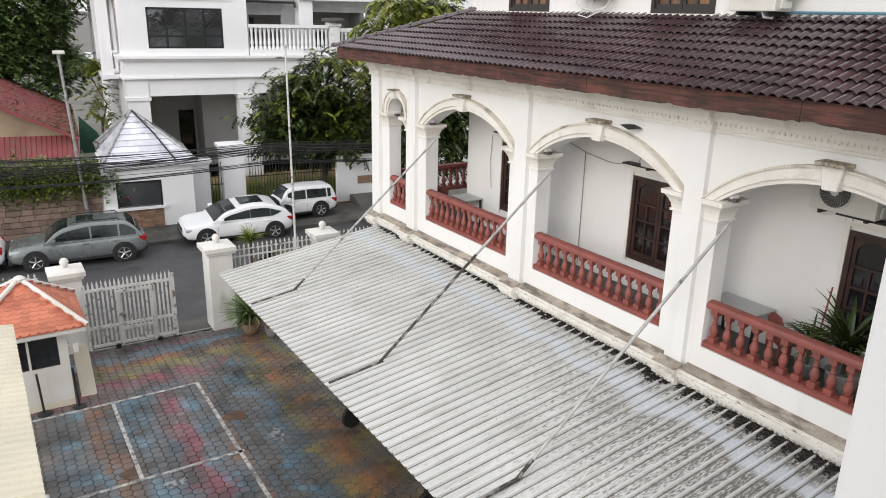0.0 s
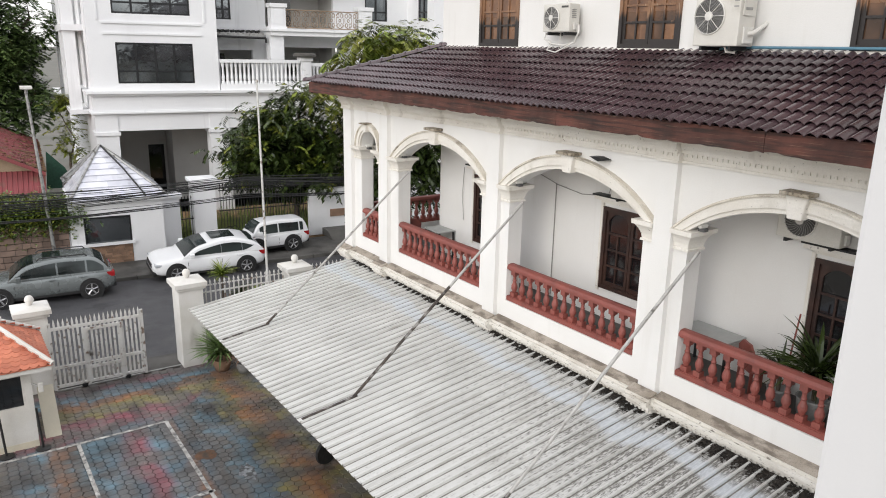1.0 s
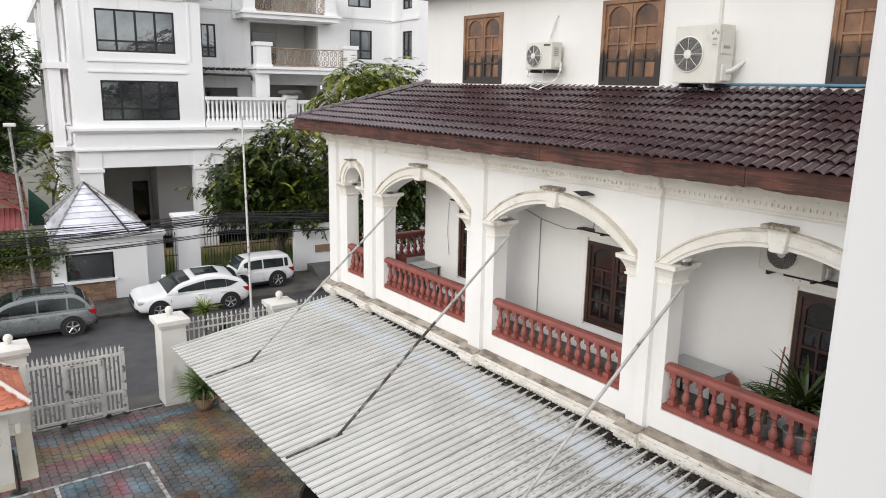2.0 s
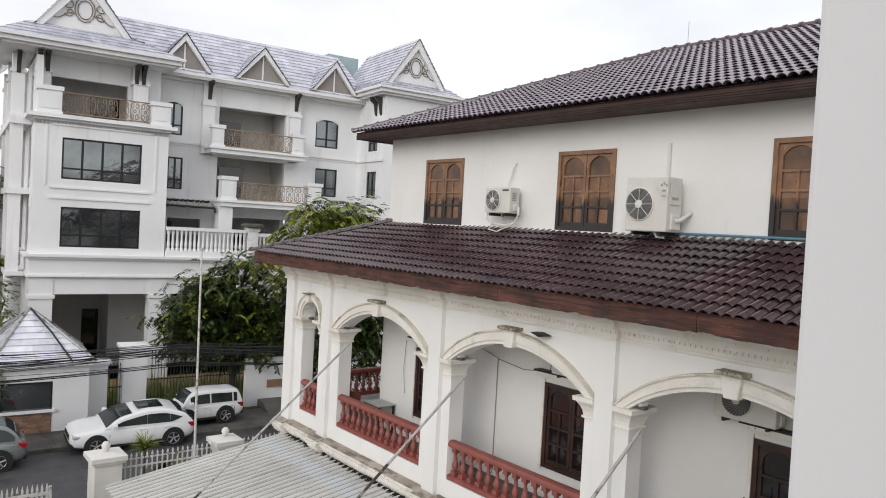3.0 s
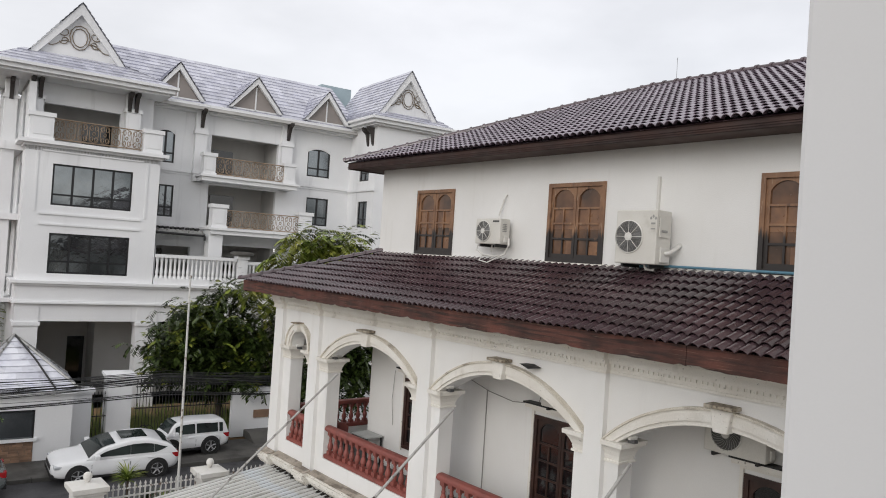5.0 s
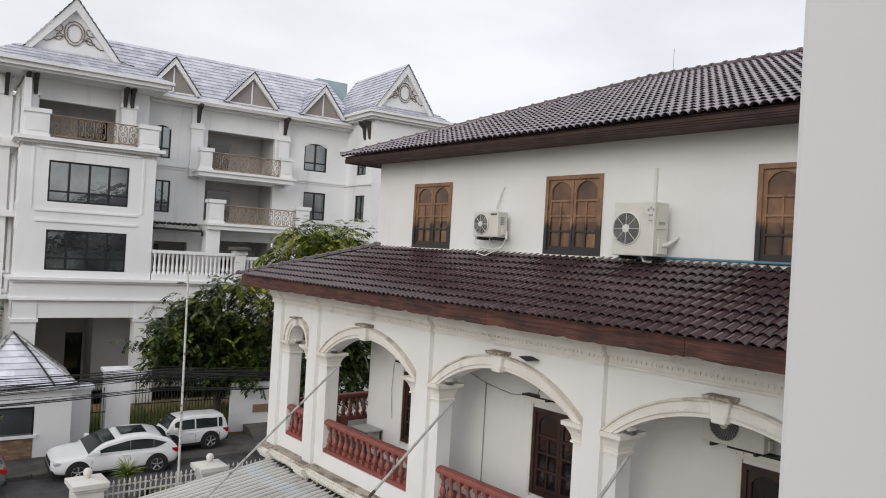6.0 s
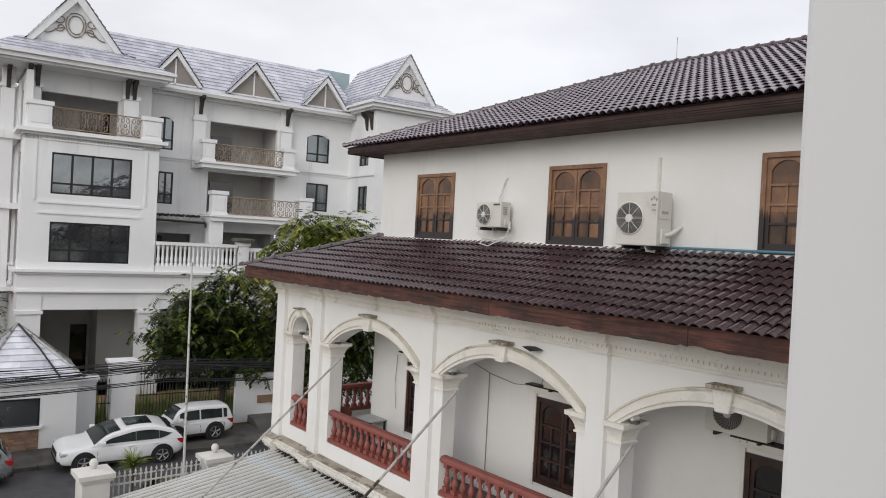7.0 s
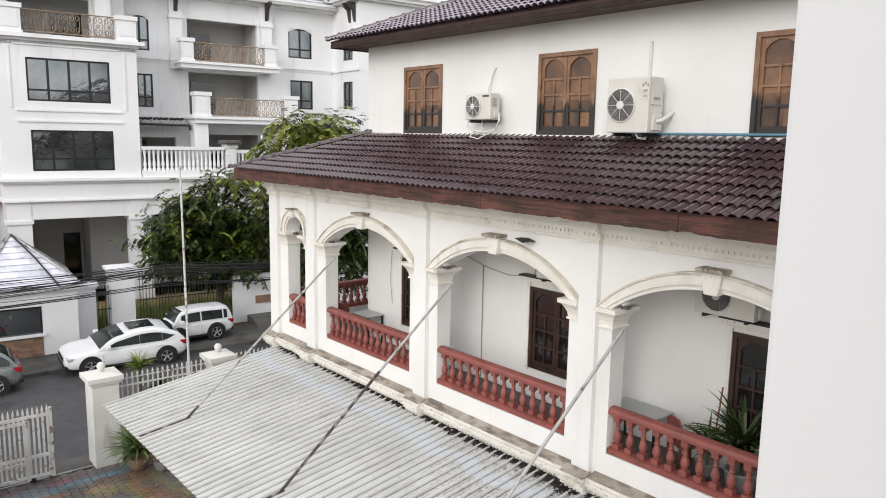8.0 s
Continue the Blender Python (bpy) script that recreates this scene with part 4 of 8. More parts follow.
# ---------------------------------------------------------------- canopy over the parking
CX0, CX1, CZ0, CZ1 = -0.16, -4.57, 3.05, 2.40
canopy = thing("canopy", "white ribbed sheet-metal parking canopy, streaked with grime", "canopy")
SHEET_W, RIB = 0.80, 0.20
# dark tone for the shade beside each rib, blotched with dirt
SHADE_GRIME = mat("rib_foot_shade_grime", (0.24, 0.23, 0.21), (0.15, 0.145, 0.13), 2.0, 0.8, 0.2, 50, stain=((0.09, 0.08, 0.07), 3.0, 0.48, 0.7, None, 0.8))
def sheet_mesh():
    """One ribbed sheet: ribs run down the slope."""
    prof = []
    for k in range(4):
        y = k * RIB
        prof += [(y, 0.0), (y + 0.060, 0.0), (y + 0.082, 0.0), (y + 0.090, 0.036), (y + 0.122, 0.036), (y + 0.130, 0.0), (y + 0.155, 0.0)]
    prof.append((SHEET_W, 0.0))
    n = len(prof)
    verts, faces = [], []
    for t in (0.0, 0.25, 0.5, 0.75, 1.0):
        x, z = CX0 + (CX1 - CX0) * t, CZ0 + (CZ1 - CZ0) * t
        verts += [(x, y, z + h) for y, h in prof]
        verts += [(x, y, z + h - 0.004) for y, h in prof]
    for r in range(4):
        a, b = r * 2 * n, (r + 1) * 2 * n
        for i in range(n - 1):
            faces.append((a + i, a + i + 1, b + i + 1, b + i))
            faces.append((a + n + i, b + n + i, b + n + i + 1, a + n + i + 1))
    a = 8 * n
    for i in range(n - 1):
        faces.append((a + i, a + i + 1, a + n + i + 1, a + n + i))
    me = bpy.data.meshes.new("sheet")
    me.from_pydata(verts, [], faces)
    me.materials.append(CANOPY)
    me.materials.append(SHADE_GRIME)
    # the shaded side of each rib is painted as a dark, dirty strip at its foot
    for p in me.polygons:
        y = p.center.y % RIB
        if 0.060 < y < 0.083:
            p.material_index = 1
    return me


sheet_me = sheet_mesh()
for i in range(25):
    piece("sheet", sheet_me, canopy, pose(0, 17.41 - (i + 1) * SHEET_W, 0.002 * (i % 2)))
bm = bmesh.new()
for k in range(2):
    x = (-4.45, -2.2)[k]
    z = CZ0 + (CZ1 - CZ0) * (x - CX0) / (CX1 - CX0)
    box(bm, x - 0.03, x + 0.03, -2.6, 17.38, z - 0.10, z - 0.01)
part("purlin", bm, STEEL, canopy)
for y in (14.95, 10.75, 6.68, 2.55, -1.3):
    zt = CZ0 + (CZ1 - CZ0) * (-3.52 - CX0) / (CX1 - CX0) + 0.05
    bm = bmesh.new()
    top, foot = Vector((0.12, y - 0.14, 5.80)), Vector((-3.52, y, zt))
    joint = top.lerp(foot, 0.45 if 8 < y < 12 else 0.93)
    tube(bm, [top, joint], 0.026, 8)
    part("stay_rod", bm, RODSTEEL, canopy, "grey weathered steel stay rod")
    bm = bmesh.new()
    tube(bm, [joint, foot], 0.0275, 8)
    part("stay_rod", bm, RUST, canopy, "lower length of stay rod, blackened and flaking")
    bm = bmesh.new()
    ang = math.atan2(CZ0 - CZ1, CX0 - CX1)
    v = box(bm, -4.52, -3.45, y - 0.03, y + 0.03, 0.03, 0.05)
    for w in v:
        w.co.z += CZ0 + (CZ1 - CZ0) * (w.co.x - CX0) / (CX1 - CX0)
    part("clamp_bar", bm, RUST, canopy, "rusty clamp bar")
# gutter of leaf litter between canopy and wall
rnd = random.Random(3)
verts, faces = [], []
for i in range(26000):
    y = rnd.uniform(0.5, 17.2)
    heap = noise.noise(Vector((y * 1.7, 3.0, 0.0))) + 0.6 * noise.noise(Vector((y * 6.0, 9.0, 0.0)))
    if rnd.random() > 0.45 + 0.9 * heap:
        continue
    wide = (0.10 + 0.30 * max(0.0, (12 - y) / 12)) * (0.7 + max(0.0, heap))
    x = CX0 + 0.02 - abs(rnd.gauss(0, 0.5)) * wide
    z = CZ0 + (CZ1 - CZ0) * (x - CX0) / (CX1 - CX0) + rnd.uniform(0.0, 0.02 + 0.06 * max(0.0, heap))
    s = rnd.uniform(0.012, 0.045)
    a = rnd.uniform(0, 6.28)
    k = len(verts)
    for dx, dy, dz in ((-1, 0, 0), (0, -0.6, 0.4), (1, 0, 0.2), (0, 0.6, 0.5)):
        verts.append((x + s * (dx * math.cos(a) - dy * math.sin(a)), y + s * (dx * math.sin(a) + dy * math.cos(a)), z + s * dz))
    faces.append((k, k + 1, k + 2, k + 3))
tagged(raw("leaf_litter", verts, faces, SOIL), "black rotted leaf litter along the wall gutter", "litter", kind="stuff")

# the stair wall beside the camera and the floor it stands on
bm = bbox(-7.57, -7.32, -3.0, 0.705, 0, 12.5, 0.012)
tagged(part("wall_near", bm, NEARW), "plain white plastered wall end close to the camera", "wall", kind="structure")
bm = bmesh.new()
box(bm, -12.5, -7.57, -3.0, 0.35, 6.9, 7.05)
tagged(part("balcony_floor", bm, CONC), "concrete landing floor under the camera", "floor", kind="structure")
bm = bmesh.new()
box(bm, -12.5, -7.57, -3.2, -3.0, 0, 12.5)
tagged(part("wall_back", bm, WHITE), "plain white plastered wall behind the landing", "wall", kind="structure")

# ---------------------------------------------------------------- white apartment building across the street
block = thing("apartment_building", "white four-storey classical apartment building with gabled silver tile roofs", "building", STREET)
VB, VM, VW = 39.5, 42.0, 38.6      # bay front, main front, wing front


def far_window(u0, u1, z0, z1, v, cols=2, transom=0.3, side=False, arched=False):
    """A black alloy window in a white surround; side: on a wall that faces -u at u = v."""
    def b(bm, a0, a1, d0, d1, c0, c1):
        if side:
            box(bm, v - d1, v - d0, a0, a1, c0, c1)
        else:
            box(bm, a0, a1, v - d1, v - d0, c0, c1)
    bm = bmesh.new()
    s = 0.16
    for a in ((u0 - s, u0, z0 - s, z1 + s), (u1, u1 + s, z0 - s, z1 + s), (u0, u1, z1, z1 + s), (u0, u1, z0 - s, z0)):
        b(bm, a[0], a[1], 0.0, 0.09, a[2], a[3])
    win = part("window", bm, FARWHITE, block, "black-framed window in a white surround")
    bm = bmesh.new()
    f = 0.085
    zt = z0 + transom * (z1 - z0)
    for a in ((u0, u0 + f, z0, z1), (u1 - f, u1, z0, z1), (u0 + f, u1 - f, z1 - f, z1), (u0 + f, u1 - f, z0, z0 + f), (u0 + f, u1 - f, zt - f / 2, zt + f / 2)):
        b(bm, a[0], a[1], 0.0, 0.05, a[2], a[3])
    for k in range(1, cols):
        c = u0 + (u1 - u0) * k / cols
        b(bm, c - f * 0.6, c + f * 0.6, 0.0, 0.055, z0 + f, z1 - f)
    if arched:
        zc = z1 - 0.22
        h = (u1 - u0) / 2
        if not side:
            pts = [(u0, z1 + 0.01)] + [(p[0], p[1]) for p in arc(u0, u1, zc, 0.22, 10)] + [(u1, z1 + 0.01)]
            head = bmesh.new()
            prism(head, pts, "y", v - 0.075, v)
            part("arch_head", head, FARWHITE, win)
    part("window_frame", bm, ALU, win)
    for k in range(cols):
        a0, a1 = u0 + (u1 - u0) * k / cols, u0 + (u1 - u0) * (k + 1) / cols
        bm = bmesh.new()
        b(bm, a0 + f * 0.5, a1 - f * 0.5, 0.012, 0.02, z0 + f * 0.5, z1 - f * 0.5)
        part("pane", bm, FARPANE, win)


def far_wall(u0, u1, z0, z1, v, t=0.3, holes=(), mt=FARWHITE):
    """A wall that faces the street, with rectangular openings (u0, u1, z0, z1)."""
    us = sorted({u0, u1, *(h[0] for h in holes), *(h[1] for h in holes)})
    zs = sorted({z0, z1, *(h[2] for h in holes), *(h[3] for h in holes)})
    bm = bmesh.new()
    for a, b_ in zip(us, us[1:]):
        for c, d in zip(zs, zs[1:]):
            if not any(h[0] < (a + b_) / 2 < h[1] and h[2] < (c + d) / 2 < h[3] for h in holes):
                box(bm, a, b_, v, v + t, c, d)
    bmesh.ops.remove_doubles(bm, verts=bm.verts, dist=0.0005)
    part("wall", bm, mt, block)


def mould(u0, u1, v, z0, z1, steps, left=None, right=None):
    """A stepped horizontal moulding; steps: (from, to, projection) as shares of its height. Returns along the side when left is a depth."""
    bm = bmesh.new()
    for a, b_, pr in steps:
        za, zb = z0 + a * (z1 - z0), z0 + b_ * (z1 - z0)
        lo = u0 - (pr if left else 0)
        hi = u1 + (pr if right else 0)
        box(bm, lo, hi, v - pr, v, za, zb)
        if left:
            box(bm, lo, u0, v, v + left, za, zb)
        if right:
            box(bm, u1, hi, v, v + right, za, zb)
    part_each("moulding", bm, FARWHITE, block)


def post(u0, u1, v0, v1, z0, z1, name="pedestal"):
    bm = bmesh.new()
    box(bm, u0, u1, v0, v1, z0, z1 - 0.2)
    box(bm, u0 - 0.07, u1 + 0.07, v0 - 0.07, v1 + 0.07, z1 - 0.2, z1)
    box(bm, u0 - 0.05, u1 + 0.05, v0 - 0.05, v1 + 0.05, z0, z0 + 0.12)
    box(bm, u0 + 0.12, u1 - 0.12, v0 - 0.025, v0, z0 + 0.25, z1 - 0.32)
    part(name, bm, FARWHITE, block)


def scroll_rail(u0, u1, v, z0, z1):
    """A bronze iron railing with scrolls between two bars."""
    bm = bmesh.new()
    for z in (z0 + 0.08, z1):
        tube(bm, [(u0, v, z), (u1, v, z)], 0.032, 6)
    rail = part("railing", bm, BRONZE, block, "bronze scrolled iron railing")
    n = max(2, int((u1 - u0) / 0.46))
    h = z1 - z0 - 0.08
    zc = z0 + 0.08 + h / 2
    for k in range(n):
        c = u0 + (u1 - u0) * (k + 0.5) / n
        bm = bmesh.new()
        for s in (-1, 1):
            # an S of two spirals on either side, and a leaf ring between them
            for e in (-1, 1):
                tube(bm, [(c + s * (0.11 + 0.10 * math.cos(t) * (1 - t / 9)), v, zc + e * 0.25 * h + 0.21 * h * math.sin(t) * e * (1 - t / 9)) for t in [i * 0.6 for i in range(11)]], 0.018, 4)
            tube(bm, [(c + s * 0.21 * math.sin(t), v, zc + 0.46 * h * math.cos(t)) for t in [i * math.pi / 8 for i in range(9)]], 0.016, 4)
        tube(bm, [(c + 0.06 * math.cos(t), v, zc + 0.08 * math.sin(t)) for t in [i * math.pi / 4 for i in range(9)]], 0.024, 4)
        part("scroll", bm, BRONZE, rail)


def bracket(u, v, z):
    bm = bmesh.new()
    prism(bm, [(v, z), (v - 0.65, z), (v - 0.62, z - 0.16), (v - 0.35, z - 0.28), (v - 0.18, z - 0.65), (v - 0.12, z - 0.95), (v, z - 1.0)], "x", u - 0.09, u + 0.09)
    part("eave_bracket", bm, BRACKET, block, "dark carved eave bracket")


# bay
BU0, BU1 = 2.90, 8.95
far_wall(BU0, BU1, 5.4, 12.75, VB, holes=((4.12, 7.72, 6.75, 8.68), (4.08, 7.68, 10.02, 12.0)))
far_window(4.12, 7.72, 6.75, 8.68, VB + 0.12, 4)
far_window(4.08, 7.68, 10.02, 12.0, VB + 0.12, 4, 0.26)
for za, zb in ((9.05, 9.15), (9.55, 9.65), (12.55, 12.62)):
    mould(BU0 + 0.7, BU1 - 0.8, VB, za, zb, ((0, 1, 0.06),))
bm = bmesh.new()
for a, b_ in ((3.35, 3.45), (8.3, 8.4)):
    box(bm, a, b_, VB - 0.04, VB, 9.7, 12.5)
part_each("panel_border", bm, FARWHITE, block)
# side of the bay and the long side wall behind it
bm = bmesh.new()
cuts = [41.2, 41.7, 44.0, 44.6, 47.0, 47.8, 51, 52, 57, 58.5]
box(bm, BU0, BU0 + 0.3, VB + 0.3, 62, 0.1, 5.4)
prev = VB + 0.3
for a, b_ in zip(cuts[::2], cuts[1::2]):
    box(bm, BU0, BU0 + 0.3, prev, a, 5.4, 15.8)
    for za, zb in ((5.4, 6.75), (8.6, 10.0), (12.0, 13.2), (15.0, 15.8)):
        box(bm, BU0, BU0 + 0.3, a, b_, za, zb)
    prev = b_
box(bm, BU0, BU0 + 0.3, prev, 62, 5.4, 15.8)
part_each("wall", bm, FARWHITE, block)
for a, b_ in zip(cuts[::2], cuts[1::2]):
    for za, zb in ((6.75, 8.6), (10.0, 12.0), (13.2, 15.0)):
        far_window(a, b_, za, zb, BU0 + 0.12, 1, 0.3, side=True)
bm = bmesh.new()
box(bm, BU0 - 0.06, BU0, 43.2, 43.5, 5.6, 15.8)
box(bm, BU0 - 0.06, BU0, 46.0, 46.3, 5.6, 15.8)
box(bm, BU0 - 0.06, BU0, 49.5, 49.9, 5.6, 15.8)
part_each("pilaster", bm, FARWHITE, block)
# belt between ground floor and first floor, round the bay and along the terrace
mould(BU0, 24.0, VB, 5.3, 6.40, ((0, 0.08, 0.16), (0.08, 0.14, 0.08), (0.14, 0.78, 0.03), (0.78, 0.88, 0.16), (0.88, 1.0, 0.30)), left=22)
mould(BU0, BU1, VB, 12.75, 13.05, ((0, 0.4, 0.1), (0.4, 1.0, 0.34)), left=3.0, right=2.4)
# ground floor: beam, columns, deep recess
far_wall(BU0, 24.0, 4.45, 5.3, VB + 0.05)
for u in ((BU0, 3.92), (8.32, 9.30), (13.9, 14.8), (19.5, 20.4)):
    bm = bmesh.new()
    box(bm, u[0], u[1], VB, VB + 0.9, 0.1, 5.3)
    box(bm, u[0] - 0.08, u[1] + 0.08, VB - 0.08, VB + 0.98, 4.25, 4.42)
    box(bm, u[0] - 0.06, u[1] + 0.06, VB - 0.06, VB + 0.96, 0.1, 0.6)
    part("column", bm, FARWHITE, block)
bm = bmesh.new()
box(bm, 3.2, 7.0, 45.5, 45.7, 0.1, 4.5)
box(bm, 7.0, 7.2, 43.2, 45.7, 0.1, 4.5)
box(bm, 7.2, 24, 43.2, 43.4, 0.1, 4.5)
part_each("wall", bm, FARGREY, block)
bm = bmesh.new()
box(bm, 6.0, 6.85, 45.42, 45.5, 0.1, 3.0)
part("door", bm, PANE_D, block)
bm = bmesh.new()
box(bm, 9.5, 13.6, 43.1, 43.19, 0.9, 4.3)
part("window", bm, FARPANE, block, "dark shopfront glazing")
bm = bmesh.new()
for u in (9.5, 10.9, 12.3, 13.6):
    box(bm, u - 0.05, u + 0.05, 43.02, 43.1, 0.9, 4.3)
part("window_frame", bm, ALU, block)
bm = bmesh.new()
box(bm, BU0 + 0.3, 24, VB + 0.35, 45.7, 5.2, 5.4)
box(bm, BU0 + 0.3, 24, VB + 0.35, 45.7, 0.0, 0.1)
part_each("floor_slab", bm, FARGREY, block)
# bay loggia on the top floor
far_wall(BU0 + 0.2, BU1 - 0.2, 12.75, 16.1, VB + 1.4, holes=((3.65, 7.15, 12.75, 15.05),))
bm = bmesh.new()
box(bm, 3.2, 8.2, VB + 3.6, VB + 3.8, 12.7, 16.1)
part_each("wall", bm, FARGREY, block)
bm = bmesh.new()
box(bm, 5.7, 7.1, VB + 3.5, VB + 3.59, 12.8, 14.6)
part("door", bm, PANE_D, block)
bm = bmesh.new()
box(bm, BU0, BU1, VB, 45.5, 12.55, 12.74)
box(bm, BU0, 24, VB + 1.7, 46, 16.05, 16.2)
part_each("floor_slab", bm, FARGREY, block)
for u in ((2.95, 3.55), (7.3, 8.0)):
    post(u[0], u[1], VB + 0.75, VB + 1.35, 13.05, 15.3, "column")
    bm = bmesh.new()
    box(bm, u[0], u[1], VB + 0.8, VB + 1.35, 15.3, 16.1)
    part("column", bm, FARWHITE, block)
    for d in (0.12, 0.45):
        bracket(u[0] + d, VB + 0.78, 16.08)
post(2.98, 3.98, VB - 0.2, VB + 0.5, 13.05, 14.35)
post(8.05, 8.95, VB - 0.2, VB + 0.5, 13.05, 14.25)
scroll_rail(4.0, 8.03, VB + 0.1, 13.1, 14.15)
# main front
far_wall(BU1 - 0.3, 21.0, 5.4, 16.1, VM, holes=((9.25, 10.2, 12.97, 14.75), (9.5, 10.3, 10.0, 11.75), (9.6, 11.4, 6.6, 8.4), (12.2, 16.2, 12.6, 14.85), (12.2, 16.2, 9.7, 12.0), (12.3, 16.5, 6.6, 8.6), (18.1, 19.6, 13.2, 14.9), (18.2, 19.65, 10.2, 11.9)))
far_window(9.25, 10.2, 12.97, 14.75, VM + 0.1, 2, arched=True)
far_window(9.5, 10.3, 10.0, 11.75, VM + 0.1, 2)
far_window(18.1, 19.6, 13.2, 14.9, VM + 0.1, 2, arched=True)
far_window(18.2, 19.65, 10.2, 11.9, VM + 0.1, 2)
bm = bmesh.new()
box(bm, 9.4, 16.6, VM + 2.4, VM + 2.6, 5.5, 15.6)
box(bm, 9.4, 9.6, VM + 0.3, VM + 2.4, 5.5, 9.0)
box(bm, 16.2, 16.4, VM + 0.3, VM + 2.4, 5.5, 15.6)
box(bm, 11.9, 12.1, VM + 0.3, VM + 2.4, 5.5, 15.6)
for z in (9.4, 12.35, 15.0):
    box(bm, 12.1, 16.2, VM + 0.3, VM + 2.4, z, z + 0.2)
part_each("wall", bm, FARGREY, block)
for u0, u1, z0, z1 in ((13.0, 14.2, 12.7, 14.3), (13.0, 14.4, 9.8, 11.6), (13.4, 14.9, 6.5, 7.9), (9.7, 10.4, 5.6, 8.2)):
    bm = bmesh.new()
    box(bm, u0, u1, VM + 2.3, VM + 2.39, z0, z1)
    part("door", bm, PANE_D, block)
# stacked balconies
for z, u0, u1, d in ((12.45, 11.4, 16.9, 1.5), (9.55, 11.9, 17.9, 2.0)):
    bm = bmesh.new()
    box(bm, u0, u1, VM - d, VM, z - 0.35, z)
    box(bm, u0 - 0.12, u1 + 0.12, VM - d - 0.12, VM, z - 0.12, z - 0.001)
    part("balcony", bm, FARWHITE, block)
    scroll_rail(u0 + 0.75, u1 - 0.75, VM - d + 0.2, z, z + 1.0)
post(11.45, 12.1, 40.55, 41.1, 12.45, 13.65)
post(16.1, 16.75, 40.55, 41.1, 12.45, 13.65)
post(11.95, 12.75, 40.05, 40.7, 9.55, 10.85)
post(17.0, 17.8, 40.05, 40.7, 9.55, 10.85)
for u in (11.2, 16.3):
    bm = bmesh.new()
    box(bm, u, u + 0.65, VM - 0.35, VM, 12.1, 16.1)
    box(bm, u - 0.06, u + 0.71, VM - 0.42, VM, 14.75, 14.95)
    box(bm, u - 0.06, u + 0.71, VM - 0.42, VM, 12.5, 12.65)
    part("pilaster", bm, FARWHITE, block)
    bracket(u + 0.32, VM - 0.35, 16.1)
for z in (12.4, 9.35):
    mould(BU1, 21.0, VM, z, z + 0.25, ((0, 0.5, 0.05), (0.5, 1, 0.12)))
# supports under the lower balcony
for u in (11.9, 16.9):
    bm = bmesh.new()
    box(bm, u, u + 0.75, 40.2, 41.0, 5.5, 9.2)
    part("column", bm, FARWHITE, block)
# small service lean-to and pipes over the terrace
bm = bmesh.new()
box(bm, 9.05, 11.6, 40.4, 42.0, 9.15, 9.25)
box(bm, 9.05, 11.6, 40.36, 40.4, 9.0, 9.3)
part("lean_to_roof", bm, STEEL, block, "rusty sheet lean-to roof with pipes")
bm = bmesh.new()
for k in range(9):
    tube(bm, [(9.1 + 0.27 * k, 40.5 + 0.1 * (k % 3), 9.36), (9.35 + 0.27 * k, 40.9, 9.40)], 0.07, 6)
tube(bm, [(9.0, 40.34, 9.1), (11.7, 40.34, 9.05)], 0.06, 8)
tube(bm, [(11.7, 40.34, 9.05), (11.72, 40.34, 8.8)], 0.06, 8)
part("pipe", bm, BLACKPL, block)
# terrace balustrade
bm = bmesh.new()
box(bm, 9.0, 24, VB - 0.12, VB + 0.22, 6.40, 6.72)
part("terrace_kerb", bm, FARWHITE, block)
bm = bmesh.new()
box(bm, 9.0, 13.25, VB - 0.16, VB + 0.2, 7.78, 7.95)
terrace = part("balustrade", bm, FARWHITE, block, "white terrace balustrade")
bm = bmesh.new()
lathe(bm, [(0.10, 0), (0.10, 0.1), (0.06, 0.14), (0.085, 0.3), (0.055, 0.55), (0.055, 0.8), (0.09, 0.96), (0.09, 1.06)], 8)
first = part("baluster", bm, FARWHITE, terrace, m=pose(9.15, VB + 0.02, 6.72))
for k in range(1, 19):
    piece("baluster", first.data, terrace, pose(9.15 + k * 0.222, VB + 0.02, 6.72))
post(13.3, 13.85, VB - 0.2, VB + 0.3, 6.40, 8.1)
bm = bmesh.new()
lathe(bm, [(0.55, 8.1), (0.62, 8.16), (0.62, 8.26), (0.5, 8.32)], 20, (13.57, VB + 0.05, 0))
part("planter_dish", bm, CONC, block)
bm = bmesh.new()
box(bm, 13.85, 24, VB - 0.12, VB + 0.2, 7.62, 7.8)
part("balustrade", bm, FARWHITE, block)
for k in range(26):
    piece("baluster", first.data, terrace, pose(14.05 + k * 0.222, VB + 0.02, 6.62))
# right wing
bm = bmesh.new()
prev = VW
for a, b_ in ((39.4, 40.6),):
    box(bm, 21.0, 21.3, VW, a, 0.1, 16.4)
    box(bm, 21.0, 21.3, b_, VM + 0.3, 0.1, 16.4)
    for za, zb in ((0.1, 6.7), (8.5, 10.25), (11.85, 13.1), (14.8, 16.4)):
        box(bm, 21.0, 21.3, a, b_, za, zb)
part_each("wall", bm, FARWHITE, block)
for za, zb in ((6.7, 8.5), (10.25, 11.85), (13.1, 14.8)):
    far_window(39.4, 40.6, za, zb, 21.12, 2, side=True)
far_wall(21.3, 27, 0.1, 16.4, VW, holes=((22.2, 23.4, 10.2, 11.9),))
far_window(22.2, 23.4, 10.2, 11.9, VW + 0.1, 2)
bm = bmesh.new()
for z in (12.45, 9.5):
    box(bm, 20.9, 21.0, VW - 0.1, VM, z, z + 0.15)
part_each("moulding", bm, FARWHITE, block)
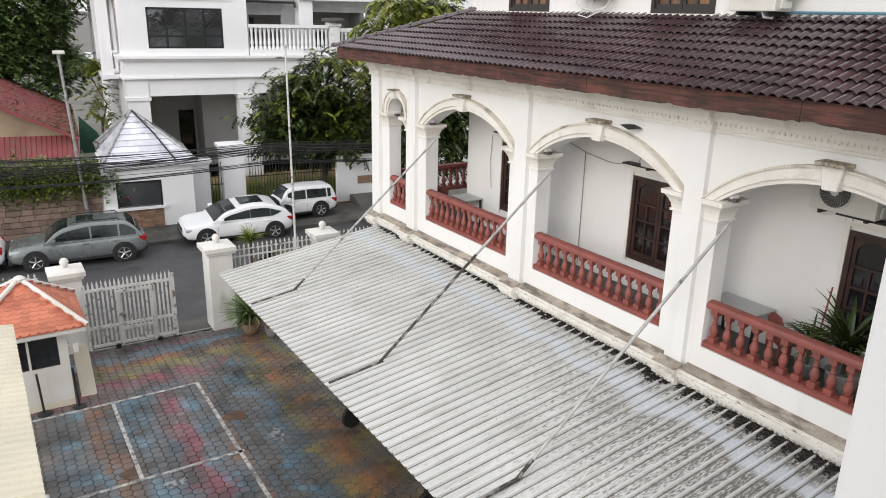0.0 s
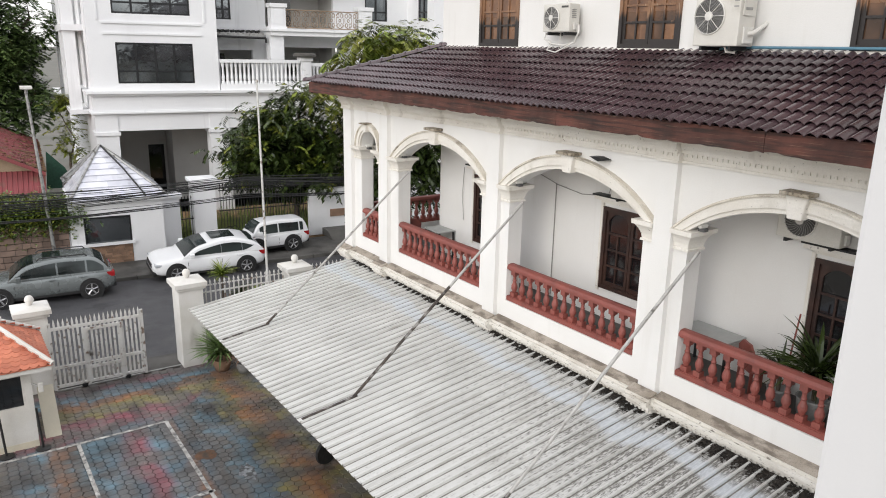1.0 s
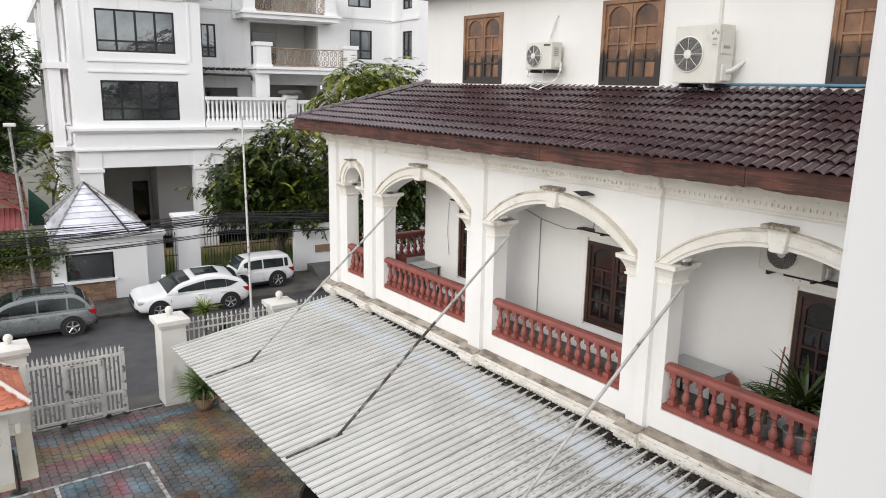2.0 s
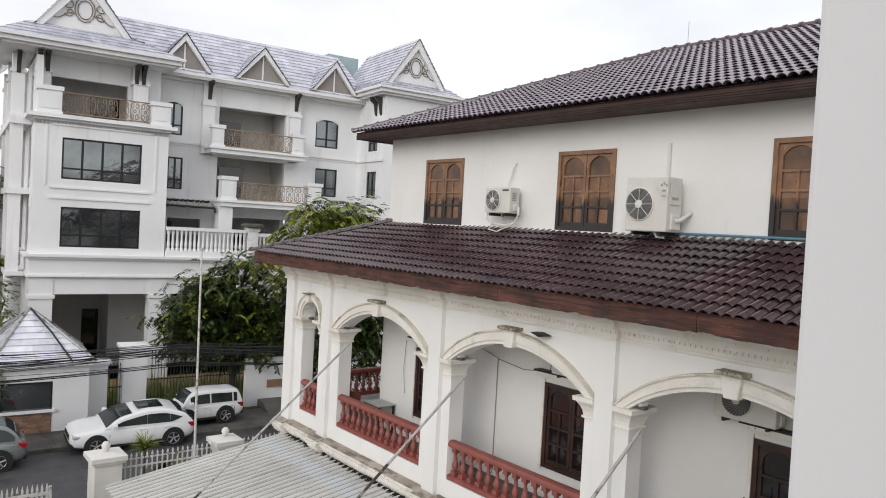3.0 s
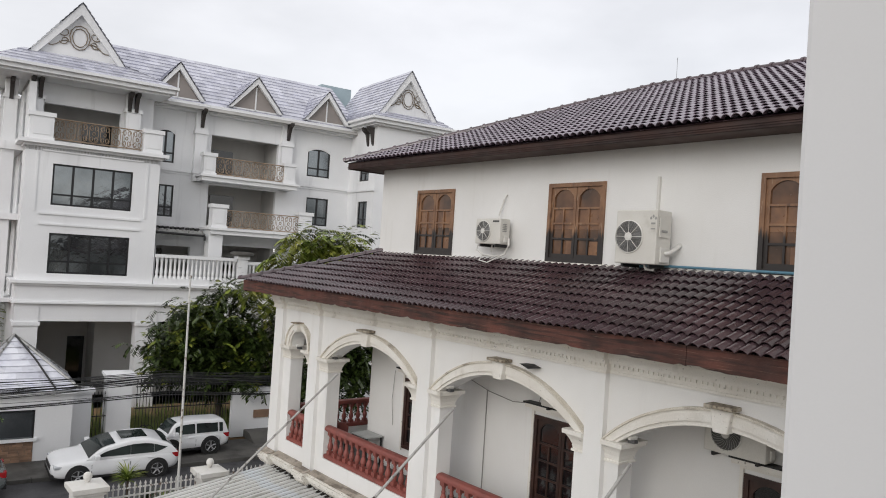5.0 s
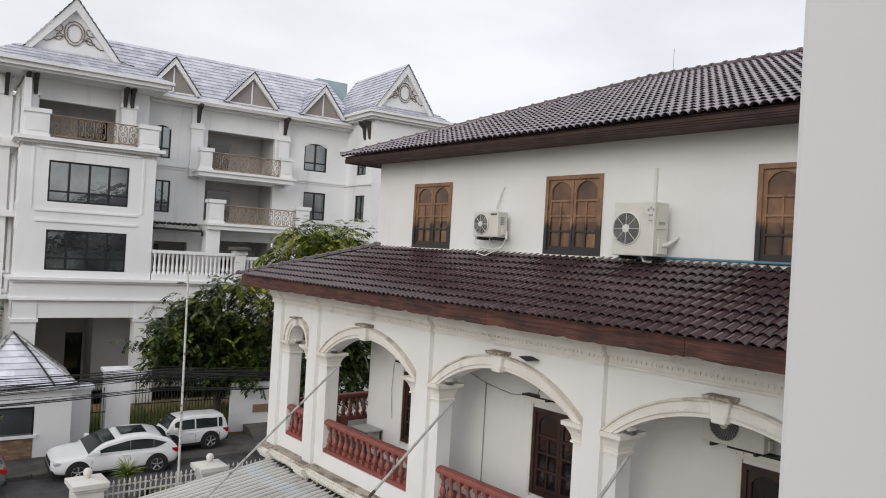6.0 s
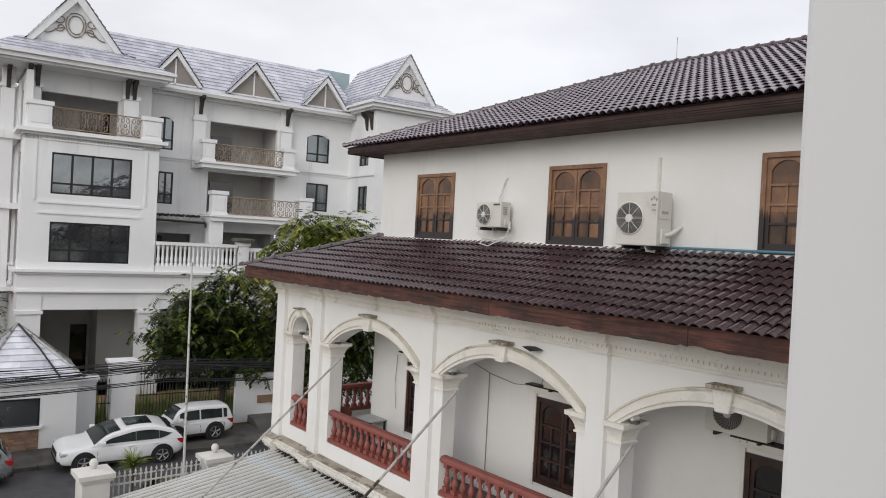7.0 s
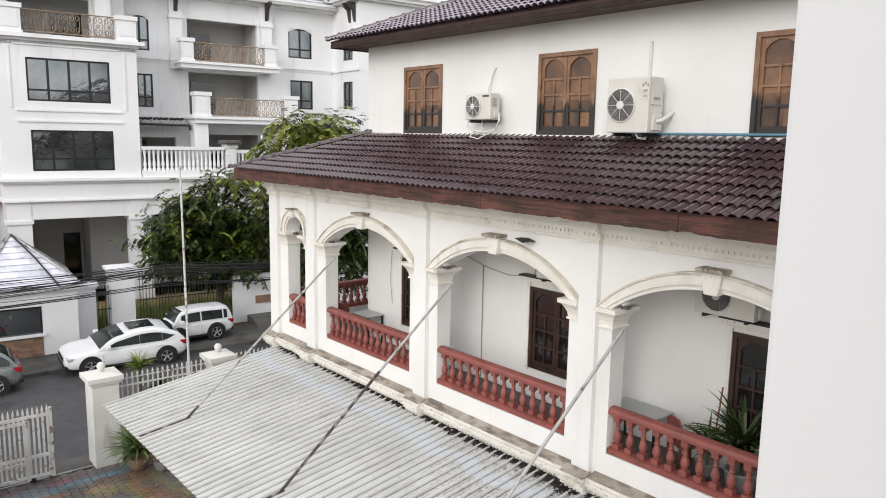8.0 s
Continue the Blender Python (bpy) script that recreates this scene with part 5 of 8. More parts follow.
for d in (0.5, 1.1):
    bm = bmesh.new()
    prism(bm, [(21.0, 16.3), (20.5, 16.3), (20.55, 16.1), (20.8, 15.9), (20.92, 15.3), (21.0, 15.2)], "y", VW + d - 0.09, VW + d + 0.09)
    part("eave_bracket", bm, BRACKET, block)


# roofs and gables
def eave(u0, u1, v, z, left=None, right=None):
    mould(u0, u1, v, z - 0.38, z + 0.08, ((0, 0.25, 0.30), (0.25, 0.7, 0.50), (0.7, 1.0, 0.66)), left, right)


eave(1.75, BU1 - 0.1, VB + 0.1, 16.45, left=20, right=2.2)
bm = bmesh.new()
box(bm, 1.75, BU1 - 0.1, VB + 0.1, 46, 16.06, 16.3)
part("eave_soffit", bm, FARWHITE, block)
for vv in (41.4, 45.0, 49.0):
    bm = bmesh.new()
    box(bm, 2.0, 2.55, vv, vv + 0.55, 5.4, 16.05)
    box(bm, 1.93, 2.62, vv - 0.07, vv + 0.62, 13.0, 13.15)
    box(bm, 1.93, 2.62, vv - 0.07, vv + 0.62, 15.1, 15.25)
    part("column", bm, FARWHITE, block)
    bracket(2.27, vv, 16.05)
bm = bmesh.new()
box(bm, 1.95, BU0, 41.2, 62, 5.2, 5.4)
box(bm, 1.95, BU0, 41.2, 62, 12.6, 13.0)
box(bm, 1.95, BU0, 41.2, 62, 9.2, 9.5)
part_each("side_gallery", bm, FARWHITE, block)
eave(BU1, 21.0, VM, 16.30)
eave(20.95, 27, VW, 16.75, left=3.4)


def course_slope(pts, courses, name="roof_tiles"):
    """A slope of overlapping silver tile courses; pts: eave start, eave end, ridge end, ridge start."""
    a, b_, c, d = (Vector(p) for p in pts)
    nrm = (b_ - a).cross(d - a).normalized()
    if nrm.z < 0:
        nrm = -nrm
    verts, faces = [], []
    rnd_ = random.Random(int(a.x * 10) + courses)
    for r in range(courses):
        t0, t1 = r / courses, (r + 1) / courses
        p0, p1 = a.lerp(d, t0), b_.lerp(c, t0)
        q0, q1 = a.lerp(d, t1), b_.lerp(c, t1)
        n = max(1, int((p1 - p0).length / 0.42))
        for k in range(n):
            s0, s1 = k / n, (k + 1) / n
            lift = nrm * (0.035 + rnd_.uniform(-0.006, 0.006))
            i = len(verts)
            verts += [tuple(p0.lerp(p1, s0) + lift), tuple(p0.lerp(p1, s1) + lift), tuple(q0.lerp(q1, s1)), tuple(q0.lerp(q1, s0)), tuple(p0.lerp(p1, s0)), tuple(p0.lerp(p1, s1))]
            faces += [(i, i + 1, i + 2, i + 3), (i + 4, i + 5, i + 1, i)]
    ob = raw(name, verts, faces, SILVERTILE, block, "glazed silver-grey tile courses")
    ob["kind"] = "stuff"


def gable(u0, u1, v, z0, z1, back, courses, relief):
    """A steep gable: white bargeboards, a wall with or without a relief, and two tiled slopes going back."""
    c = (u0 + u1) / 2
    bm = bmesh.new()
    prism(bm, [(u0 + 0.25, z0), (u1 - 0.25, z0), (c, z1 - 0.35)], "y", v + 0.12, v + 0.3)
    part("gable_wall", bm, FARWHITE if relief else GABLEGREY, block)
    for s in (-1, 1):
        e = u0 if s < 0 else u1
        bm = bmesh.new()
        k = 0.42 if relief else 0.26
        prism(bm, [(e, z0), (c, z1), (c, z1 - k * 1.35), (e - s * k * 0.75, z0)], "y", v - 0.12, v + 0.12)
        part("bargeboard", bm, FARWHITE, block)
        course_slope(((e, v - 0.2, z0 + 0.06), (e, back, z0 + 0.06), (c, back, z1 + 0.06), (c, v - 0.2, z1 + 0.06)), courses)
    if relief:
        zc = z0 + 0.34 * (z1 - z0)
        for part_pts in ([(c + 0.34 * math.cos(t), v + 0.08, zc + 0.2 + 0.46 * math.sin(t)) for t in [i * 0.5236 for i in range(13)]],
                         [(c + 0.46 * math.cos(t), v + 0.08, zc + 0.2 + 0.6 * math.sin(t)) for t in [i * 0.5236 for i in range(13)]],
                         *[[(c + s * (0.55 + 0.32 * (t / 7)) + s * 0.25 * math.cos(t) * (1 - t / 9), v + 0.08, zc + (0.05 if j else 0.3) - 0.15 * j + 0.25 * math.sin(t) * (1 - t / 9)) for t in [i * 0.6 for i in range(11)]] for s in (-1, 1) for j in (0, 1)],
                         *[[(c + s * (0.45 + 0.9 * k_ / 6), v + 0.08, zc - 0.05 - 0.3 * (k_ / 6) + 0.08 * math.sin(k_)) for k_ in range(7)] for s in (-1, 1)]):
            bm = bmesh.new()
            tube(bm, part_pts, 0.024, 5)
            part("relief_scroll", bm, SCROLL, block, "thin bronze scroll ornament")
    else:
        bm = bmesh.new()
        box(bm, c - 0.04, c + 0.04, v + 0.08, v + 0.12, z0, z1 - 0.5)
        box(bm, u0 + 0.3, u1 - 0.3, v + 0.08, v + 0.12, z0, z0 + 0.08)
        part("gable_bar", bm, FARWHITE, block)


gable(2.75, 7.15, VB + 0.9, 17.25, 20.1, 46, 12, True)
course_slope(((1.1, VB - 0.5, 16.5), (BU1 + 0.5, VB - 0.5, 16.5), (7.3, VB + 1.1, 17.5), (2.6, VB + 1.1, 17.5)), 5)
course_slope(((BU1 + 0.5, VB - 0.5, 16.5), (BU1 + 0.5, 45, 16.5), (7.0, 46, 18.4), (7.0, VB + 1.0, 17.5)), 7)
course_slope(((1.1, 60, 16.5), (1.1, VB - 0.5, 16.5), (2.6, VB + 1.1, 17.5), (4.0, 60, 19.5)), 6)
course_slope(((BU1 - 1.5, VM - 0.6, 16.36), (21.4, VM - 0.6, 16.36), (21.4, 46.5, 19.9), (6.5, 46.5, 19.9)), 13)
for c, h in ((10.05, 1.45), (14.45, 1.6), (18.95, 1.5)):
    gable(c - h, c + h, VM - 0.55, 16.5, 18.4, 45.0, 7, False)
gable(20.9, 25.0, VW - 0.1, 17.1, 19.95, 45, 12, True)
course_slope(((20.3, VW - 0.6, 16.85), (26, VW - 0.6, 16.85), (25.4, VW + 0.1, 17.35), (20.9, VW + 0.1, 17.35)), 3)
course_slope(((20.3, 45, 16.85), (20.3, VW - 0.6, 16.85), (20.95, VW + 0.1, 17.3), (20.95, 45, 17.3)), 3)
bm = bmesh.new()
box(bm, 20.9, 23.2, 47, 49, 18.5, 20.2)
part("roof_tank_house", bm, TANKBLUE, block, "pale blue sheet-metal tank housing")

# ---------------------------------------------------------------- gatehouse across the street
hut = thing("gatehouse", "small white gatehouse with a shiny white tiled pyramid roof", "gatehouse", STREET)
HV = 31.0
bm = bmesh.new()
box(bm, 1.0, 1.5, HV, HV + 0.2, 1.0, 2.75)
box(bm, 3.2, 4.45, HV, HV + 0.2, 0.13, 2.75)
box(bm, 1.5, 3.2, HV, HV + 0.2, 2.05, 2.75)
box(bm, 1.0, 1.2, HV + 0.2, HV + 3.2, 0.13, 2.75)
box(bm, 4.25, 4.45, HV + 0.2, HV + 3.2, 0.13, 2.75)
part("wall", bm, FARWHITE, hut)
bm = bmesh.new()
box(bm, 1.5, 3.2, HV + 0.05, HV + 0.08, 1.0, 2.05)
part("window", bm, FARPANE, hut, "dark tinted window")
bm = bmesh.new()
for a in ((1.5, 1.56, 1.0, 2.05), (3.14, 3.2, 1.0, 2.05), (1.5, 3.2, 1.98, 2.05)):
    box(bm, a[0], a[1], HV - 0.01, HV + 0.05, a[2], a[3])
part("window_frame", bm, ALU, hut)
bm = bmesh.new()
box(bm, 0.95, 3.3, HV - 0.12, HV, 0.90, 1.0)
part("window_sill", bm, FARWHITE, hut)
base = bmesh.new()
box(base, 1.0, 3.2, HV + 0.02, HV + 0.2, 0.13, 0.9)
plinth = part("plinth", base, MORTAR, hut, "tan stone-clad plinth")
me = None
for r in range(9):
    k = 0
    u = 1.0 - (0.13 if r % 2 else 0)
    rr = random.Random(r)
    while u < 3.15:
        w = rr.choice((0.22, 0.30, 0.38))
        a, b_ = max(u, 1.0), min(u + w, 3.2)
        bm = bbox(a + 0.006, b_ - 0.006, HV - 0.02, HV + 0.02, 0.13 + r * 0.085 + 0.004, 0.13 + (r + 1) * 0.085 - 0.004)
        part("stone", bm, BRICKM, plinth)
        u += w
E0, E1, EV0, EV1, HZ = 1.10, 4.62, HV - 0.35, HV + 3.4, 2.78
ap = Vector((2.47, HV + 1.75, 4.6))
corners = [Vector((E0, EV0, HZ)), Vector((E1, EV0, HZ)), Vector((E1, EV1, HZ)), Vector((E0, EV1, HZ))]
bm = bmesh.new()
box(bm, E0 + 0.1, E1 - 0.1, EV0 + 0.1, EV1 - 0.1, HZ - 0.14, HZ - 0.01)
roof = part("roof", bm, FARWHITE, hut, "shiny white tiled pyramid roof")
for i in range(4):
    a, b_ = corners[i], corners[(i + 1) % 4]
    nrm = (b_ - a).cross(ap - a).normalized()
    for r in range(9):
        t0, t1 = r / 9, (r + 1) / 9
        p0, p1, q0, q1 = a.lerp(ap, t0), b_.lerp(ap, t0), a.lerp(ap, t1), b_.lerp(ap, t1)
        n = max(1, int((p1 - p0).length / 0.5))
        for k in range(n):
            vs = [p0.lerp(p1, k / n) + nrm * 0.04, p0.lerp(p1, (k + 1) / n) + nrm * 0.04, q0.lerp(q1, (k + 1) / n), q0.lerp(q1, k / n), p0.lerp(p1, k / n), p0.lerp(p1, (k + 1) / n)]
            raw("tile", [tuple(v_) for v_ in vs], [(0, 1, 2, 3), (4, 5, 1, 0)], HUTTILE, roof)
    bm = bmesh.new()
    tube(bm, [a + Vector((0, 0, 0.05)), ap + Vector((0, 0, 0.05))], 0.05, 6)
    part("hip_cap", bm, STEEL, roof)


bm = bmesh.new()
tube(bm, [ap + Vector((0.03, -0.05, 0.04)), Vector((3.15, HV + 0.68, 3.84)), Vector((3.80, EV0 - 0.02, HZ + 0.07))], 0.035, 6)
part("roof_cable", bm, CABLE, roof, "black cable down the roof slope")


def pier(name, u0, u1, v, z, m, mt, ball=False, base=0.0):
    p = thing(name, "white gate pier with a moulded cap" + (" and ball finial" if ball else ""), "gate pier", m)
    w = u1 - u0
    bm = bbox(u0, u1, v, v + w, base, z - 0.2, 0.01)
    part("shaft", bm, mt, p)
    bm = bmesh.new()
    for a, b_, pr in ((z - 0.2, z - 0.12, 0.05), (z - 0.12, z, 0.10)):
        box(bm, u0 - pr, u1 + pr, v - pr, v + w + pr, a, b_)
    c = ((u0 + u1) / 2, v + w / 2)
    vv = [bm.verts.new(q) for q in ((u0 - 0.1, v - 0.1, z), (u1 + 0.1, v - 0.1, z), (u1 + 0.1, v + w + 0.1, z), (u0 - 0.1, v + w + 0.1, z), (c[0], c[1], z + 0.07))]
    for k in range(4):
        bm.faces.new((vv[k], vv[(k + 1) % 4], vv[4]))
    part("cap", bm, mt, p)
    if ball:
        bm = bmesh.new()
        lathe(bm, [(0.05, z + 0.05), (0.06, z + 0.09), (0.09, z + 0.13), (0.11, z + 0.19), (0.10, z + 0.25), (0.06, z + 0.3), (0.01, z + 0.31)], 14, (c[0], c[1], 0))
        part("ball_finial", bm, mt, p, smooth=True)
    return p


pier("gate_pier", 4.55, 5.28, 32.0, 2.55, STREET, FARWHITE)
pier("gate_pier", 5.90, 6.85, 32.3, 3.05, STREET, FARWHITE)


def iron_fence(u0, u1, v, z0, z1, step=0.13):
    f = thing("iron_fence", "black wrought-iron fence with scrolls", "fence", STREET)
    n = int((u1 - u0) / step)
    for z in (z0 + 0.15, z1 - 0.25, (z0 + z1) / 2 + 0.15):
        bm = bmesh.new()
        box(bm, u0, u1, v - 0.02, v + 0.02, z, z + 0.04)
        part("rail", bm, BLACKST, f)
    bm = bmesh.new()
    tube(bm, [(0, 0, z0), (0, 0, z1)], 0.013, 6)
    lathe(bm, [(0.028, z1 - 0.02), (0.02, z1 + 0.06), (0.002, z1 + 0.12)], 5)
    one = part("bar", bm, BLACKST, f, m=pose(u0 + step / 2, v, 0))
    for k in range(1, n):
        piece("bar", one.data, f, pose(u0 + step * (k + 0.5), v, 0))
    for k in range(int((u1 - u0) / 0.9)):
        c = u0 + 0.5 + 0.9 * k
        bm = bmesh.new()
        for s in (-1, 1):
            tube(bm, [(c + s * (0.08 + 0.22 * math.cos(t) * (1 - t / 8)), v, z0 + 0.55 + 0.24 * math.sin(t) * (1 - t / 8)) for t in [i * 0.5 for i in range(13)]], 0.016, 5)
        part("scroll", bm, BLACKST, f)


iron_fence(5.33, 5.86, 32.2, 0.15, 2.3)
iron_fence(6.95, 10.95, 32.2, 0.15, 2.75)
lot = bmesh.new()
box(lot, 4.0, 30, 32.0, 45, -0.05, 0.10)
tagged(part("lot_ground", lot, mat("orange_earth", (0.30, 0.18, 0.09), (0.20, 0.14, 0.08), 0.7, 0.9), m=STREET), "bare earth and weeds of the lot behind the fence", "ground", kind="structure")
bm = bmesh.new()
box(bm, 11.0, 30, 32.0, 32.25, 0.13, 2.3)
tagged(part("boundary_wall", bm, FARWHITE, m=STREET), "white rendered boundary wall along the pavement", "wall", kind="structure")
sign = bbox(12.0, 13.1, 31.95, 31.998, 0.95, 1.3)
tagged(part("stone_plaque", sign, BRICKM, m=STREET), "tan stone plaque set on the white boundary wall", "plaque")
ramp_bm = bmesh.new()
prism(ramp_bm, [(30.6, 0.13), (32.0, 0.13), (32.0, 0.45), (31.3, 0.45)], "x", 11.6, 18)
tagged(part("entrance_ramp", ramp_bm, CONC, m=STREET), "grey concrete entrance ramp at the boundary wall", "ramp", kind="structure")

# brick wall with a planted top, and the red-roofed house behind it
bm = bmesh.new()
box(bm, -30, 0.95, 31.02, 31.3, 0.13, 2.0)
stonewall = tagged(part("boundary_wall", bm, MORTAR, m=STREET), "brown stone-clad boundary wall beside the pavement", "wall", kind="structure")
rr = random.Random(11)
for r in range(8):
    u = -3.4 - rr.uniform(0, 0.3)
    while u < 0.9:
        w = rr.choice((0.28, 0.40, 0.52))
        b_ = min(u + w, 0.95)
        h = 0.23
        bm = bbox(u + 0.01, b_ - 0.01, 30.97 - rr.uniform(0, 0.015), 31.02, 0.14 + r * h + 0.008, 0.13 + (r + 1) * h - 0.008)
        part("stone", bm, STONEM, stonewall)
        u += w
house2 = thing("house", "low house with a faded red sheet roof and wooden gable", "house", STREET)
bm = bmesh.new()
box(bm, -8, 0.1, 36.4, 36.6, 0.1, 3.2)
part("wall", bm, mat("tan_timber_wall", (0.30, 0.22, 0.15), (0.22, 0.16, 0.11), 1.0, 0.8), house2)
def ribbed(name, a, b_, c, d, n, mt, parent, label=""):
    """A ribbed sheet between four corners, ribs from edge a-b to edge d-c."""
    a, b_, c, d = (Vector(p) for p in (a, b_, c, d))
    up = (b_ - a).cross(d - a).normalized()
    if up.z < 0:
        up = -up
    verts, faces = [], []
    for i in range(n + 1):
        for o, h in ((0.0, 0.0), (0.35, 0.0), (0.45, 0.03), (0.6, 0.03), (0.7, 0.0)):
            t = min(1.0, (i + o) / n)
            verts += [tuple(a.lerp(b_, t) + up * h), tuple(d.lerp(c, t) + up * h)]
    for k in range(len(verts) // 2 - 1):
        faces.append((2 * k, 2 * k + 2, 2 * k + 3, 2 * k + 1))
    return raw(name, verts, faces, mt, parent, label)


ribbed("roof", (-8, 34.5, 2.62), (0.40, 34.5, 2.50), (0.46, 35.25, 3.36), (-8, 35.25, 3.52), 44, REDSHEET, house2, "faded red ribbed awning")
ribbed("roof", (0.45, 34.8, 3.32), (0.45, 47, 3.32), (-6.0, 47, 6.60), (-6.0, 34.8, 6.60), 44, REDSHEET, house2, "faded red sheet roof, rust-stained")
bm = bmesh.new()
prism(bm, [(0.47, 3.20), (0.47, 3.36), (-6.0, 6.65), (-6.0, 6.49)], "y", 34.72, 34.79)
part("verge_board", bm, REDSHEET, house2)
bm = bmesh.new()
prism(bm, [(-8, 2.9), (0.2, 2.9), (0.2, 3.32), (-6.0, 6.47), (-8, 5.5)], "y", 35.3, 35.4)
part("gable_wall", bm, mat("ochre_gable_board", (0.36, 0.27, 0.18), (0.28, 0.20, 0.13), 1.2, 0.8, bump=0.3, bscale=20), house2)
bm = bmesh.new()
box(bm, -8, 0.1, 35.3, 35.42, 0.1, 2.88)
part("wall", bm, PLASTER_OLD, house2, "grimy pale plaster wall under the awning")
rl = random.Random(12)
verts, faces = [], []
for _ in range(1100):
    q = rl.random() ** 3 * 0.8
    u, v = 0.45 - 6.45 * q, 34.85 + rl.random() ** 2 * 11
    z = 3.32 + 3.28 * q + 0.035
    a_, k = rl.uniform(0, 6.28), len(verts)
    for t_ in (0.0, 1.7, 3.1, 4.7):
        verts.append((u + 0.07 * math.cos(a_ + t_), v + 0.07 * math.sin(a_ + t_), z + rl.uniform(-0.01, 0.04)))
    faces.append((k, k + 1, k + 2, k + 3))
tagged(raw("fallen_leaves", verts, faces, DRYLEAF, m=STREET), "dry brown leaves lying on the red roof", "litter", kind="stuff")
net = bmesh.new()
prism(net, [(0.5, 2.0), (1.65, 2.0), (1.35, 2.95), (0.62, 3.75)], "y", 38.5, 38.56)
tagged(part("shade_net", net, NETM, m=STREET), "dark green shade netting hung beside the house", "net")

# ---------------------------------------------------------------- cars
def through_keys(keys, x):
    """A smooth curve through (x, value) keys."""
    if x <= keys[0][0]:
        return keys[0][1]
    for i in range(len(keys) - 1):
        (x0, v0), (x1, v1) = keys[i], keys[i + 1]
        if x <= x1:
            s0 = (v1 - keys[i - 1][1]) / (x1 - keys[i - 1][0]) if i else (v1 - v0) / (x1 - x0)
            s1 = (keys[i + 2][1] - v0) / (keys[i + 2][0] - x0) if i + 2 < len(keys) else (v1 - v0) / (x1 - x0)
            h = x1 - x0
            t = (x - x0) / h
            return v0 * (1 + 2 * t) * (1 - t) ** 2 + s0 * h * t * (1 - t) ** 2 + v1 * t * t * (3 - 2 * t) + s1 * h * t * t * (t - 1)
    return keys[-1][1]


def patch(rows_):
    """A curved pane from a grid of points."""
    bm = bmesh.new()
    seen = {}

    def vert(p):
        key = tuple(round(v, 3) for v in p)
        if key not in seen:
            seen[key] = bm.verts.new(p)
        return seen[key]

    for r0_, r1_ in zip(rows_, rows_[1:]):
        for i in range(len(r0_) - 1):
            q = list(dict.fromkeys(vert(p) for p in (r0_[i], r0_[i + 1], r1_[i + 1], r1_[i])))
            if len(q) > 2:
                bm.faces.new(q)
    bmesh.ops.delete(bm, geom=[v for v in bm.verts if not v.link_faces], context="VERTS")
    return bm


